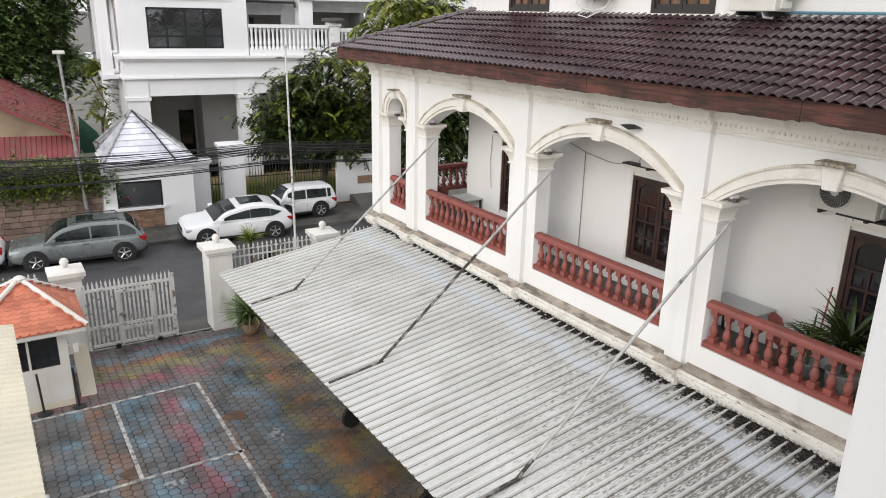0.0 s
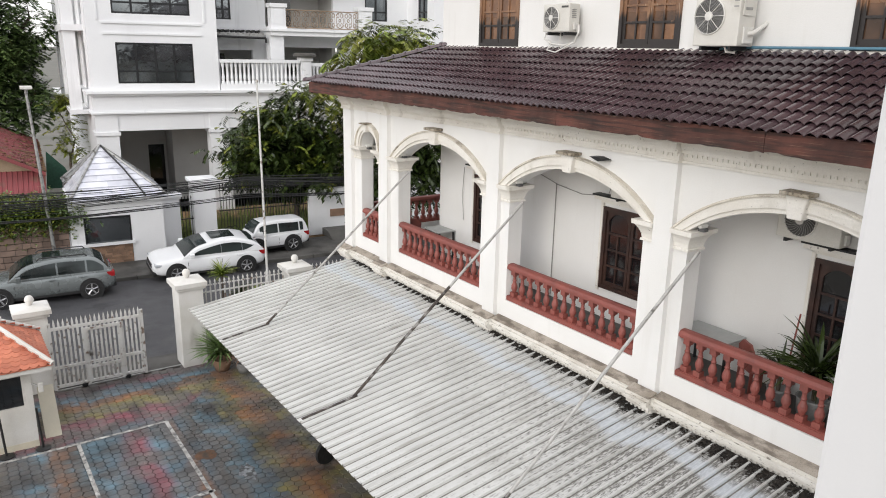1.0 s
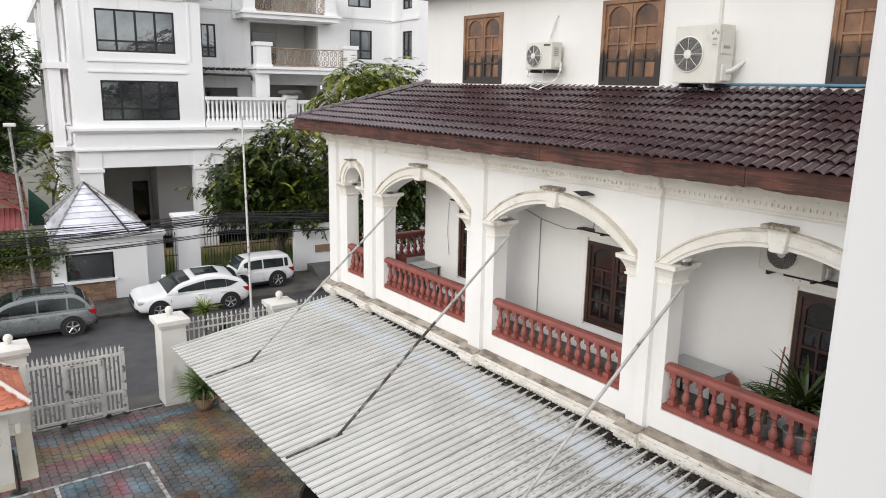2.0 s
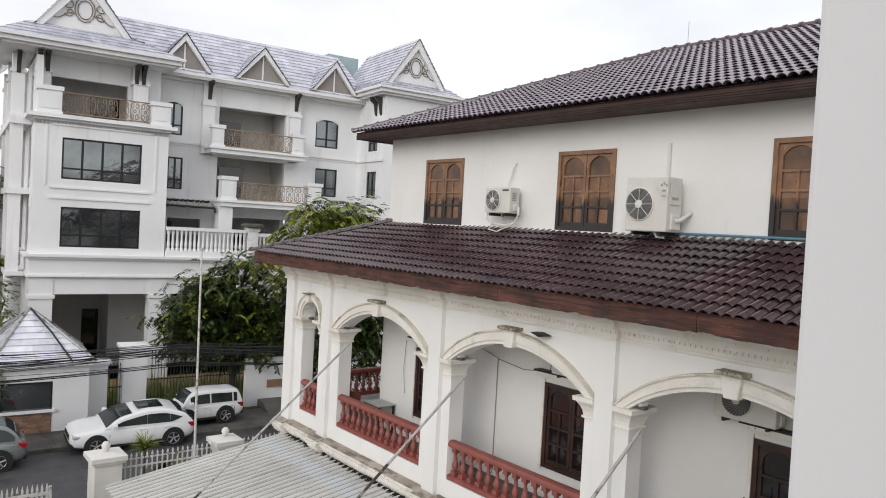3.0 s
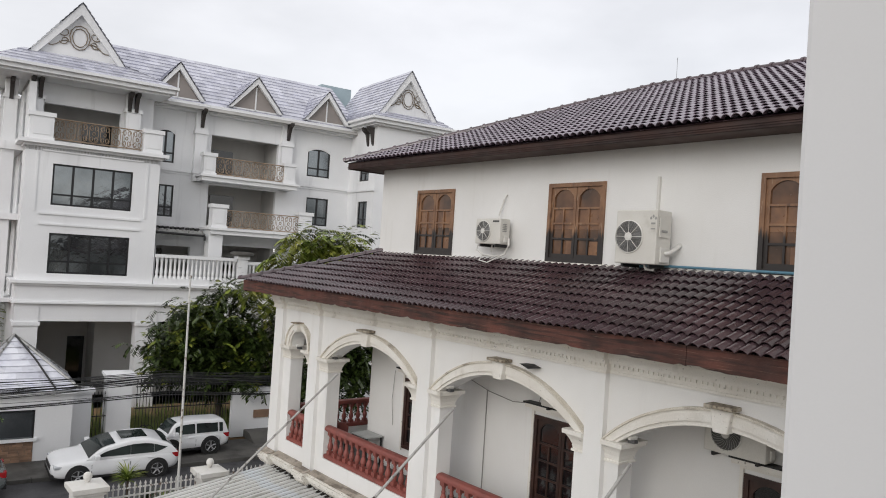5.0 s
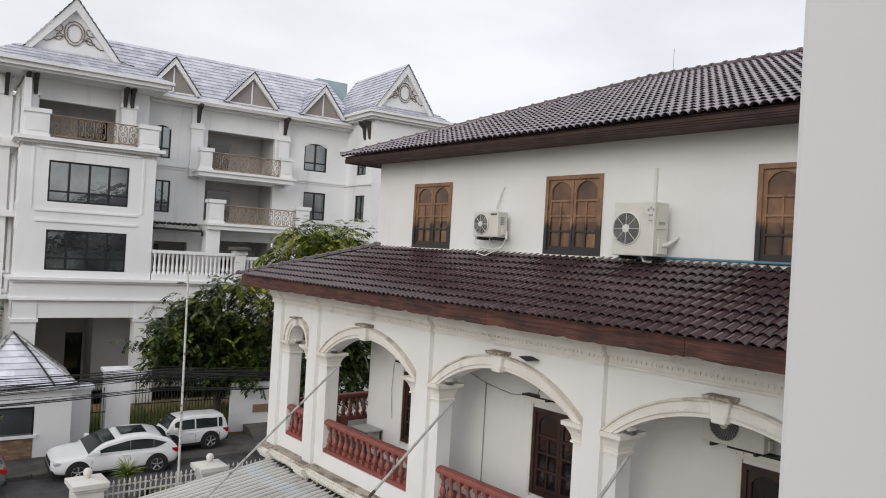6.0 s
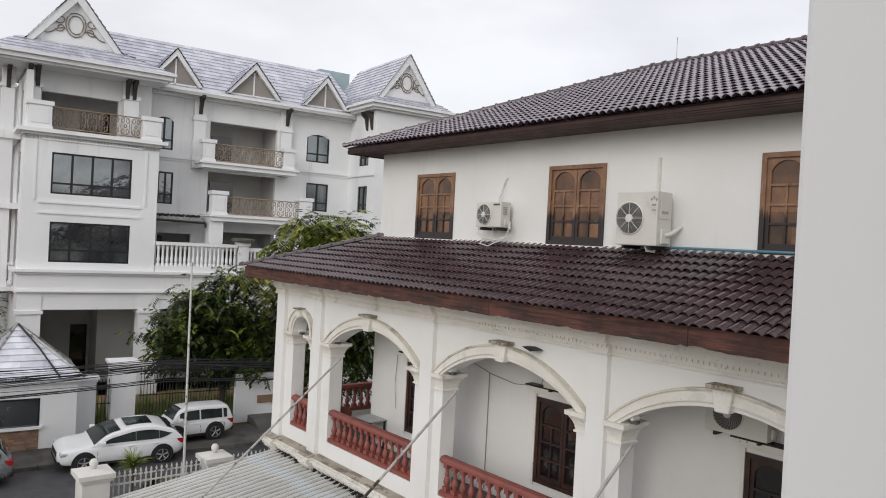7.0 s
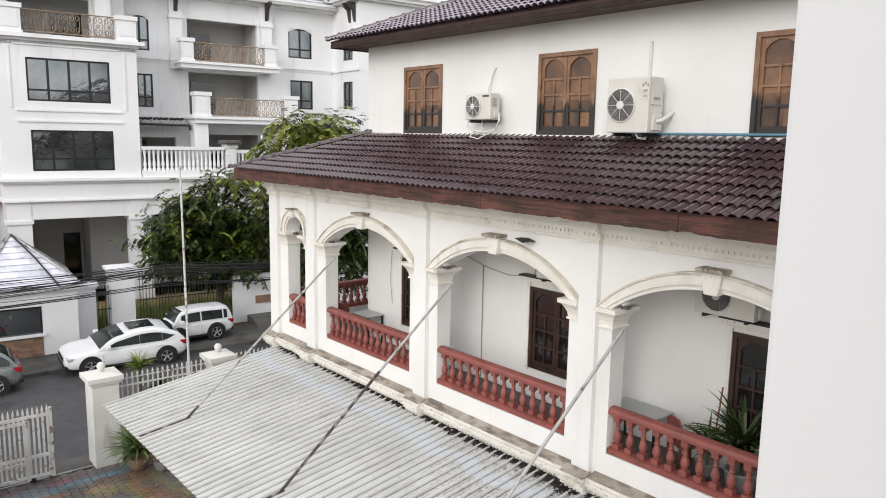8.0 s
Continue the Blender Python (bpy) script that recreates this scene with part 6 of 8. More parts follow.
def car(name, label, m, length, width, height, paint, kind):
    """A parked car: x along it with the front at -x, y across, z up."""
    c = thing(name, label, "car", m)
    L, W, H = length / 2, width / 2, height
    hood, belt = {"suv": (0.88, 0.92), "crossover": (0.86, 0.90)}.get(kind, (0.80, 0.84))
    gl = 0.30
    blunt = 0.5 if kind == "van" else 1.0
    top_keys = [(-L, 0.64), (-L + 0.07, hood - 0.15), (-L + 0.30 * blunt, hood - 0.05), (-L + 0.75, hood), (-0.45 * L, hood + 0.05), (-0.2 * L, belt), (0.4 * L, belt + 0.03), (0.85 * L, belt + 0.05), (L - 0.10, belt + 0.0), (L, belt - 0.16)]
    low_keys = [(-L, 0.40), (-L + 0.12, 0.30), (-L + 0.5, gl - 0.05), (L - 0.5, gl - 0.05), (L - 0.1, 0.34), (L, 0.44)]
    wide_keys = [(-L, 0.66), (-L + 0.08, 0.82), (-L + 0.30, 0.94), (-L + 0.75, 1.0), (0.6 * L, 1.0), (L - 0.35, 0.98), (L - 0.10, 0.92), (L, 0.80)]
    bm = bmesh.new()
    rings = []
    for i in range(41):
        t = i / 40
        x = -L * math.cos(math.pi * t) if t in (0, 1) else -L * (0.6 * math.cos(math.pi * t) + 0.4 * (1 - 2 * t))
        z0, z1, w = through_keys(low_keys, x), through_keys(top_keys, x), W * through_keys(wide_keys, x)
        h = z1 - z0
        sec = [(0.80, 0.0), (0.93, 0.05), (0.985, 0.20), (1.0, 0.42), (0.995, 0.58), (0.965, 0.74), (0.955, 0.80), (0.925, 0.90), (0.87, 0.965), (0.75, 1.0), (0.45, 1.02), (0.15, 1.03)]
        pts = [(w * a_, z0 + h * b_) for a_, b_ in sec]
        pts += [(-y, z) for y, z in pts[::-1]]
        rings.append([bm.verts.new((x, y, z)) for y, z in pts])
    for a, b_ in zip(rings, rings[1:]):
        for k in range(len(a)):
            bm.faces.new((a[k], a[(k + 1) % len(a)], b_[(k + 1) % len(a)], b_[k]))
    bm.faces.new(rings[0][::-1])
    bm.faces.new(rings[-1])
    body = part("body", bm, paint, c, smooth=True)
    # cabin: pillars lean inwards and the roof is crowned
    if kind == "suv":
        f0, f1, r1, r0 = -0.50 * L, -0.14 * L, 0.70 * L, 0.94 * L
    elif kind == "crossover":
        f0, f1, r1, r0 = -0.50 * L, -0.06 * L, 0.68 * L, 0.96 * L
    else:
        f0, f1, r1, r0 = -0.60 * L, -0.34 * L, 0.86 * L, 0.96 * L
    wb, wt = W * 0.93, W * 0.72
    zb = belt - 0.03
    arc_h = 0.06 if kind == "van" else 0.10
    roof_keys = [(f0, zb + 0.01), (f0 + 0.55 * (f1 - f0), zb + 0.62 * (H - zb)), (f1, H - arc_h), (f1 + 0.4 * (r1 - f1), H), (f1 + 0.75 * (r1 - f1), H - 0.02), (r1, H - (0.12 if kind == "crossover" else 0.06)), (r1 + 0.6 * (r0 - r1), zb + 0.52 * (H - zb)), (r0, zb + 0.02)]

    def roof_z(x):
        return min(H, max(zb + 0.01, through_keys(roof_keys, x)))

    def side_y(z):
        q = max(0.0, (z - zb) / (H - zb))
        return wb + (wt - wb) * (0.55 * q + 0.45 * q * q)

    bm = bmesh.new()
    rings = []
    for i in range(29):
        x = f0 + (r0 - f0) * i / 28
        zr = roof_z(x)
        r_ = min(0.13, 0.45 * (zr - zb))
        pts = [(side_y(zb + (zr - r_ - zb) * k / 3), zb + (zr - r_ - zb) * k / 3) for k in range(4)]
        ye = side_y(zr - r_)
        pts += [(ye - r_ * 1.1 * (1 - math.cos(t)), zr - r_ + r_ * math.sin(t)) for t in (0.4, 0.8, 1.2, 1.57)]
        pts += [((ye - r_ * 1.1) * 0.5, zr + 0.012), (0.0, zr + 0.016)]
        full = pts + [(-y, z) for y, z in pts[-2::-1]]
        rings.append([bm.verts.new((x, y, z)) for y, z in full])
    for a, b_ in zip(rings, rings[1:]):
        for k in range(len(a) - 1):
            bm.faces.new((a[k], a[k + 1], b_[k + 1], b_[k]))
    part("cabin", bm, paint, c, smooth=True)

    def screen(name_, xa, xb):
        """A pane across the car on the sloping ends of the cabin."""
        rows_ = []
        for i in range(7):
            x = xa + (xb - xa) * i / 6
            zr = roof_z(x)
            r_ = min(0.13, 0.45 * (zr - zb))
            half = side_y(zr - r_) - r_ * 0.95
            rows_.append([(x + (-0.012 if xa < 0 else 0.012), half * q, zr + 0.022 - 0.006 * q * q) for q in (-1, -0.6, -0.2, 0.2, 0.6, 1)])
        part(name_, patch(rows_), CARGLASS, c, smooth=True)

    screen("windscreen", f0 + 0.07, f1 + 0.02)
    screen("rear_window", r0 - 0.06, r1 + 0.05)
    xs = [f0 + 0.30, (f0 + r0) / 2 - 0.10, r1 - 0.25, r0 - 0.20]
    gap = 0.006 if kind == "crossover" else 0.03
    for s in (-1, 1):
        for i in range(3):
            a, b_ = xs[i] + gap, xs[i + 1] - gap
            cols_ = []
            for k in range(9):
                x = a + (b_ - a) * k / 8
                lo = zb + 0.07 + (0.24 * ((x - a) / (b_ - a)) ** 1.5 if kind == "crossover" and i == 2 else 0.0)
                hi = max(lo, roof_z(x) - (0.13 if kind != "crossover" else 0.15))
                cols_.append([(x, s * (side_y(lo + (hi - lo) * q) + 0.012), lo + (hi - lo) * q) for q in (0, 0.33, 0.67, 1)])
            part("side_window", patch(cols_), CARGLASS, c, smooth=True)
        # sill trim, mirror, handles, lamps
        bm = bbox(-L + 0.6, L - 0.5, s * W * 0.93 - 0.03, s * W * 0.93 + 0.03, gl - 0.08, gl + 0.07, 0.02)
        part("sill_trim", bm, BLACKPL, c)
        bm = bbox(f0 + 0.22, f0 + 0.40, min(s * (W + 0.02), s * (W + 0.2)), max(s * (W + 0.02), s * (W + 0.2)), belt + 0.02, belt + 0.18, 0.04)
        part("wing_mirror", bm, paint, c)
        for hx in (xs[1] - 0.28, xs[2] - 0.22):
            bm = bbox(hx, hx + 0.2, min(s * W * 0.965, s * (W * 0.965 + 0.04)), max(s * W * 0.965, s * (W * 0.965 + 0.04)), belt - 0.13, belt - 0.09, 0.01)
            part("door_handle", bm, paint, c)
        for dx in (xs[1], xs[2] + 0.05, f0 + 0.18):
            bm = bmesh.new()
            box(bm, dx - 0.006, dx + 0.006, min(s * W * 0.99, s * (W + 0.004)), max(s * W * 0.99, s * (W + 0.004)), gl + 0.1, belt - 0.18)
            part("door_gap", bm, BLACKPL, c)
        bm = bbox(-L + 0.06, -L + 0.46, min(s * W * 0.50, s * W * 0.905), max(s * W * 0.50, s * W * 0.905), hood - 0.25, hood - 0.14, 0.04)
        part("headlight", bm, LAMPGL, c)
        bm = bbox(L - 0.28, L - 0.02, min(s * W * 0.62, s * W * 0.93), max(s * W * 0.62, s * W * 0.93), belt - 0.22, belt - 0.02, 0.03)
        part("tail_light", bm, TAILRED, c)
        for wx in (-L + 0.82, L - 0.80):
            bm = bmesh.new()
            lathe(bm, [(0.40, s * (W * 0.80)), (0.40, s * (W + 0.008))], 28, (wx, 0, 0.34), "y")
            part("wheel_arch", bm, BLACKPL, c)
            bm = bmesh.new()
            lathe(bm, [(0.21, s * (W - 0.20)), (0.32, s * (W - 0.20)), (0.335, s * (W - 0.15)), (0.335, s * (W - 0.03)), (0.32, s * (W + 0.02)), (0.22, s * (W + 0.024))], 28, (wx, 0, 0.335), "y")
            wheel = part("wheel", bm, TYRE, c)
            bm = bmesh.new()
            lathe(bm, [(0.225, s * (W + 0.015)), (0.215, s * (W + 0.03)), (0.19, s * (W + 0.012)), (0.05, s * (W + 0.006))], 24, (wx, 0, 0.335), "y")
            for q in range(5):
                t = q * 2 * math.pi / 5 + 0.3
                tube(bm, [(wx, s * (W + 0.028), 0.335), (wx + 0.2 * math.cos(t), s * (W + 0.03), 0.335 + 0.2 * math.sin(t))], 0.03, 6)
            part("rim", bm, RIM, wheel)
    bm = bbox(-L - 0.02, -L + 0.10, -W * 0.5, W * 0.5, 0.50, hood - 0.20, 0.03)
    part("grille", bm, BLACKPL, c)
    bm = bbox(-L - 0.01, -L + 0.14, -W * 0.8, W * 0.8, 0.26, 0.42, 0.03)
    part("bumper", bm, BLACKPL, c)
    bm = bbox(L - 0.14, L + 0.01, -W * 0.8, W * 0.8, 0.30, 0.46, 0.03)
    part("bumper", bm, BLACKPL, c)
    return c


suv = car("car", "white compact crossover car with dark windows, parked", STREET @ pose(5.6, 28.8, 0.045, 4.4, 0, 1.5), 4.25, 1.82, 1.42, WHITECAR, "crossover")
bm = bbox(0.10, 1.0, -0.42, 0.42, 1.415, 1.442, 0.01)
part("sunroof", bm, CARGLASS, suv)
van = car("car", "small white boxy hatchback parked by the fence", STREET @ pose(8.6, 30.4, 0.13, 0, 0, 4), 3.2, 1.42, 1.38, WHITECAR, "van")
greys = car("car", "grey estate-style off-roader with roof rails, parked", STREET @ pose(-0.05, 28.05, 0, 0, 0, 0), 4.4, 1.80, 1.50, GREYCAR, "suv")
for s in (-1, 1):
    bm = bmesh.new()
    tube(bm, [(-0.20, s * 0.58, 1.46), (-0.10, s * 0.58, 1.54), (1.30, s * 0.58, 1.54), (1.38, s * 0.58, 1.44)], 0.022, 6)
    part("roof_rail", bm, BLACKPL, greys)
bm = bbox(0.0, 0.55, -0.4, 0.4, 1.497, 1.522, 0.01)
part("sunroof", bm, CARGLASS, greys)
car("car", "white saloon car parked at the kerb", STREET @ pose(-4.55, 28.1, 0, 0, 0, 0), 4.4, 1.75, 1.5, WHITECAR, "suv")

# ---------------------------------------------------------------- poles and cables
lamp = thing("street_lamp", "tall galvanised street lamp pole with a flat white head", "street lamp", STREET)
bm = bmesh.new()
tube(bm, [(0.42, 30.8, 0.13), (0.10, 30.8, 6.9)], 0.075, 10, 0.05)
part("pole", bm, STEEL, lamp)
bm = bbox(-0.08, 0.32, 30.65, 30.95, 6.98, 7.10, 0.03)
part("lamp_head", bm, ACPALE, lamp)
bm = bmesh.new()
tube(bm, [(0.1, 30.8, 6.85), (0.12, 30.8, 7.02)], 0.06, 8)
part("collar", bm, STEEL, lamp)
flag = thing("flagpole", "thin white bare flagpole", "pole", STREET)
bm = bmesh.new()
tube(bm, [(6.95, 25.0, 0.0), (6.88, 25.0, 7.45)], 0.045, 10, 0.03)
part("pole", bm, GATEW, flag)
bm = bmesh.new()
lathe(bm, [(0.01, 7.43), (0.05, 7.47), (0.05, 7.53), (0.01, 7.58)], 10, (6.88, 25.0, 0))
part("finial", bm, GATEW, flag)
rr = random.Random(21)
for k in range(20):
    z_l, z_r = rr.uniform(2.7, 4.1), rr.uniform(2.75, 3.75)
    sag = rr.uniform(0.02, 0.4)
    v0 = 29.0 + rr.uniform(-0.25, 0.25)
    bm = bmesh.new()
    tube(bm, [(-22 + 44 * i / 24, v0, z_l + (z_r - z_l) * i / 24 - sag * math.sin(math.pi * ((i * 3) % 24) / 24)) for i in range(25)], rr.choice((0.010, 0.014, 0.022)), 5)
    tagged(part("overhead_cable", bm, CABLE, m=STREET), "black overhead cable sagging along the street", "cable", "overhead cables")

lean = thing("lean_to", "grey ribbed lean-to roof beside the gatehouse", "roof", STREET)
ribbed("sheet", (1.0, 35.9, 2.90), (1.42, 35.6, 1.95), (2.75, 36.3, 3.0), (2.45, 36.5, 3.98), 7, STEEL, lean)
for u, v, z in ((1.1, 35.9, 2.75), (2.4, 36.4, 3.6)):
    bm = bmesh.new()
    tube(bm, [(u, v, 0.1), (u, v, z)], 0.04, 6)
    part("post", bm, STEEL, lean)

# ---------------------------------------------------------------- yard wall, gate and piers
PIERW = mat("white_pier_paint", (0.74, 0.73, 0.70), (0.64, 0.62, 0.57), 1.2, 0.75, 0.3, 45, stain=((0.26, 0.24, 0.20), 2.0, 0.58, 0.78, (1, 1, 0.35), 0.7))
pier("gate_pier", -4.28, -3.62, 19.40, 2.42, None, PIERW, True)
pier("gate_pier", -8.05, -7.40, 19.75, 2.22, None, PIERW, True)
pier("gate_pier", -0.95, -0.35, 19.75, 2.28, None, PIERW, True)


def picket_fence(x0, x1, y, z0, z1, step=0.135):
    f = thing("picket_fence", "white painted steel picket fence with cross-shaped tips", "fence")
    bm = bmesh.new()
    box(bm, x0, x1, y - 0.10, y + 0.10, 0.0, z0 - 0.02)
    part("low_wall", bm, PIERW, f)
    for z in (z0 + 0.1, z1 - 0.35):
        bm = bmesh.new()
        box(bm, x0, x1, y - 0.015, y + 0.015, z, z + 0.04)
        part("rail", bm, GATEW, f)
    bm = bmesh.new()
    box(bm, -0.018, 0.018, -0.012, 0.012, z0, z1 - 0.05)
    box(bm, -0.055, 0.055, -0.010, 0.010, z1 - 0.15, z1 - 0.11)
    prism(bm, [(-0.03, z1 - 0.05), (0.03, z1 - 0.05), (0.0, z1 + 0.03)], "y", -0.01, 0.01)
    one = part("picket", bm, GATEW, f, m=pose(x0 + step / 2, y, 0))
    for k in range(1, int((x1 - x0) / step)):
        piece("picket", one.data, f, pose(x0 + step * (k + 0.5), y, 0))


picket_fence(-3.5, -1.05, 19.8, 0.9, 2.28)
picket_fence(-0.25, 3.5, 19.8, 0.9, 2.28)
picket_fence(-12.0, -8.25, 20.05, 0.9, 2.22)


def gate():
    """A white steel slatted sliding gate with a wicket door."""
    g = thing("sliding_gate", "white slatted steel sliding gate with rust chips, half open", "gate", pose(-7.45, 19.62, 0, 0, 0, -1.5))
    w, h = 2.25, 1.86
    for z in (0.10, 0.62, 1.66):
        bm = bmesh.new()
        box(bm, 0, w, -0.03, 0.03, z, z + 0.07)
        part("rail", bm, GATEW, g)
    for x in (0.0, w - 0.07):
        bm = bmesh.new()
        box(bm, x, x + 0.07, -0.032, 0.032, 0.05, h)
        part("stile", bm, GATEW, g)
    bm = bmesh.new()
    box(bm, -0.025, 0.025, -0.02, 0.02, 0.12, h - 0.03)
    v = [bm.verts.new(p) for p in ((-0.025, -0.02, h - 0.03), (0.025, -0.02, h - 0.03), (0.025, 0.02, h - 0.03), (-0.025, 0.02, h - 0.03), (0, 0, h + 0.10))]
    for k in range(4):
        bm.faces.new((v[k], v[(k + 1) % 4], v[4]))
    me = part("slat", bm, GATEW, g, m=pose(0.15, 0, 0)).data
    k = 0.15
    while k < w - 0.15:
        k += 0.105
        piece("slat", me, g, pose(k, 0.0, 0))
    bm = bmesh.new()
    for a in ((0.78, 0.86, 0.08, 1.62), (1.62, 1.70, 0.08, 1.62), (0.86, 1.62, 1.54, 1.62), (0.86, 1.62, 0.5, 0.58)):
        box(bm, a[0], a[1], -0.06, -0.025, a[2], a[3])
    door = part("wicket_door", bm, GATEW, g)
    bm = bbox(0.88, 0.96, -0.10, -0.06, 0.85, 1.0, 0.01)
    part("lock", bm, STEEL, door)
    for x in (0.7, 1.75):
        bm = bmesh.new()
        lathe(bm, [(0.07, -0.03), (0.07, 0.03)], 14, (x, 0, 0.06), "y")
        part("roller", bm, BLACKPL, g)
    return g


gate()
bm = bmesh.new()
box(bm, -7.4, -3.0, 19.60, 19.66, 0.0, 0.03)
tagged(part("gate_track", bm, STEEL), "steel gate track across the drive", "gate track")

# guard booth with a clay tile hipped roof
booth = thing("guard_booth", "small white guard booth with an orange clay tile hipped roof", "booth")
BX0, BX1, BY0, BY1 = -9.75, -8.1, 16.95, 18.6
bm = bmesh.new()
box(bm, BX0, BX1, BY0, BY0 + 0.1, 0, 1.02)
box(bm, BX0, BX1, BY0, BY0 + 0.1, 1.72, 1.98)
box(bm, BX1 - 0.14, BX1, BY0, BY0 + 0.1, 1.02, 1.72)
box(bm, BX0, BX0 + 0.12, BY0, BY0 + 0.1, 1.02, 1.72)
box(bm, BX1 - 0.1, BX1, BY0 + 0.1, BY1, 0, 1.98)
box(bm, BX0, BX0 + 0.1, BY0 + 0.1, BY1, 0, 1.98)
box(bm, BX0 + 0.1, BX1 - 0.1, BY1 - 0.1, BY1, 0, 1.98)
part("wall", bm, PIERW, booth)
bm = bmesh.new()
box(bm, BX0 + 0.12, BX1 - 0.14, BY0 + 0.04, BY0 + 0.06, 1.02, 1.72)
part("window", bm, PANE_D, booth)
bm = bmesh.new()
for x in (BX0 + 0.12, -8.9, BX1 - 0.19):
    box(bm, x, x + 0.05, BY0 + 0.01, BY0 + 0.04, 1.02, 1.72)
part_each("window_frame", bm, ACPALE, booth)
bm = bmesh.new()
box(bm, BX0, BX1, BY0 - 0.006, BY0, 0.0, 0.16)
part("skirting", bm, CREAM, booth)
RZ0 = 1.98
rc = [Vector((BX0 - 0.38, BY0 - 0.38, RZ0)), Vector((BX1 + 0.42, BY0 - 0.38, RZ0)), Vector((BX1 + 0.42, BY1 + 0.3, RZ0)), Vector((BX0 - 0.38, BY1 + 0.3, RZ0))]
rap = Vector(((BX0 + BX1) / 2 + 0.12, (BY0 + BY1) / 2 - 0.05, 2.86))
bm = bmesh.new()
box(bm, rc[0].x + 0.03, rc[1].x - 0.03, rc[0].y + 0.03, rc[2].y - 0.03, RZ0 - 0.1, RZ0 - 0.006)
b_roof = part("roof", bm, PIERW, booth, "orange fish-scale clay tile hipped roof with white hips")
scale = bmesh.new()
pts = [(-0.085, 0.2), (-0.085, 0.06), (-0.05, 0.015), (0.0, 0.0), (0.05, 0.015), (0.085, 0.06), (0.085, 0.2)]
prism(scale, pts, "z", -0.008, 0.008)
me_scale = part("clay_tile", scale, ORANGE, b_roof, m=pose(rap.x, rap.y, rap.z - 0.06)).data
for i in range(4):
    a, b = rc[i], rc[(i + 1) % 4]
    along = (b - a).normalized()
    mid = (a + b) / 2
    up = (rap - mid)
    up -= along * up.dot(along)
    ln = up.length
    up.normalize()
    nrm = along.cross(up)
    base = Matrix((along, up, nrm)).transposed().to_4x4()
    raw("roof_bed", [tuple(a), tuple(b), tuple(rap)], [(0, 1, 2)], ORANGE, b_roof)
    for r in range(int(ln / 0.115)):
        d = r * 0.115
        h0 = (a.lerp(rap, d / ln) - mid).dot(along) + 0.06
        h1 = (b.lerp(rap, d / ln) - mid).dot(along) - 0.06
        k = h0 + (0.085 if r % 2 else 0.0)
        while k < h1:
            piece("clay_tile", me_scale, b_roof, Matrix.Translation(mid + along * k + up * d + nrm * 0.026) @ base @ Matrix.Rotation(radians(-4), 4, "X"))
            k += 0.17
    bm = bmesh.new()
    tube(bm, [a + Vector((0, 0, 0.05)), rap + Vector((0, 0, 0.06))], 0.055, 8)
    part("hip", bm, PIERW, b_roof)
bm = bmesh.new()
lathe(bm, [(0.12, 2.86), (0.13, 2.93), (0.05, 2.98)], 12, (rap.x, rap.y, 0))
part("apex_cap", bm, PIERW, b_roof)
flood = thing("flood_lamp", "small white floodlight under the booth eave", "lamp")
bm = bbox(-8.0, -7.9, 16.72, 16.8, 1.35, 1.56, 0.015)
part("housing", bm, ACPALE, flood)
bm = bmesh.new()
tube(bm, [(-7.95, 16.8, 1.45), (-8.1, 16.96, 1.5)], 0.02, 6)
part("arm", bm, STEEL, flood)
for x, y in ((-8.05, 16.75), (-8.75, 16.78)):
    st = thing("barrier_post", "black barrier post on a round base", "barrier post", group="barrier posts")
    bm = bmesh.new()
    tube(bm, [(x, y, 0.03), (x - 0.04, y, 1.0)], 0.025, 8)
    part("post", bm, BLACKST, st)
    bm = bmesh.new()
    lathe(bm, [(0.15, 0.0), (0.15, 0.03), (0.04, 0.05)], 16, (x, y, 0))
    part("base_plate", bm, BLACKST, st)
board = bmesh.new()
prism(board, [(17.2, 0.0), (17.25, 0.0), (18.0, 0.95), (17.95, 0.97)], "x", -7.95, -7.62)
tagged(part("leaning_board", board, CREAM), "cream board leaning beside the guard booth", "board")

# cream sheet roof of the neighbouring shed and a car under it
shed = thing("shed_roof", "cream ribbed metal shed roof", "roof")
ribbed("sheet", (-9.06, 13.75, 3.4), (-9.02, 4.0, 3.4), (-13.5, 4.0, 3.9), (-13.5, 13.9, 3.9), 60, CREAM, shed)
bm = bmesh.new()
box(bm, -13.4, -9.12, 13.5, 13.6, 3.2, 3.36)
box(bm, -9.25, -9.15, 5, 5.1, 0, 3.3)
box(bm, -9.35, -9.25, 13.4, 13.5, 0, 3.3)
part("frame", bm, STEEL, shed)
car("car", "silver-blue car parked under the shed roof", pose(-9.75, 10.4, 0, 0, 0, -90), 4.3, 1.75, 1.45, mat("silver_blue_lacquer", (0.28, 0.33, 0.42), (0.25, 0.30, 0.38), 1.0, 0.15, metal=0.5), "suv")


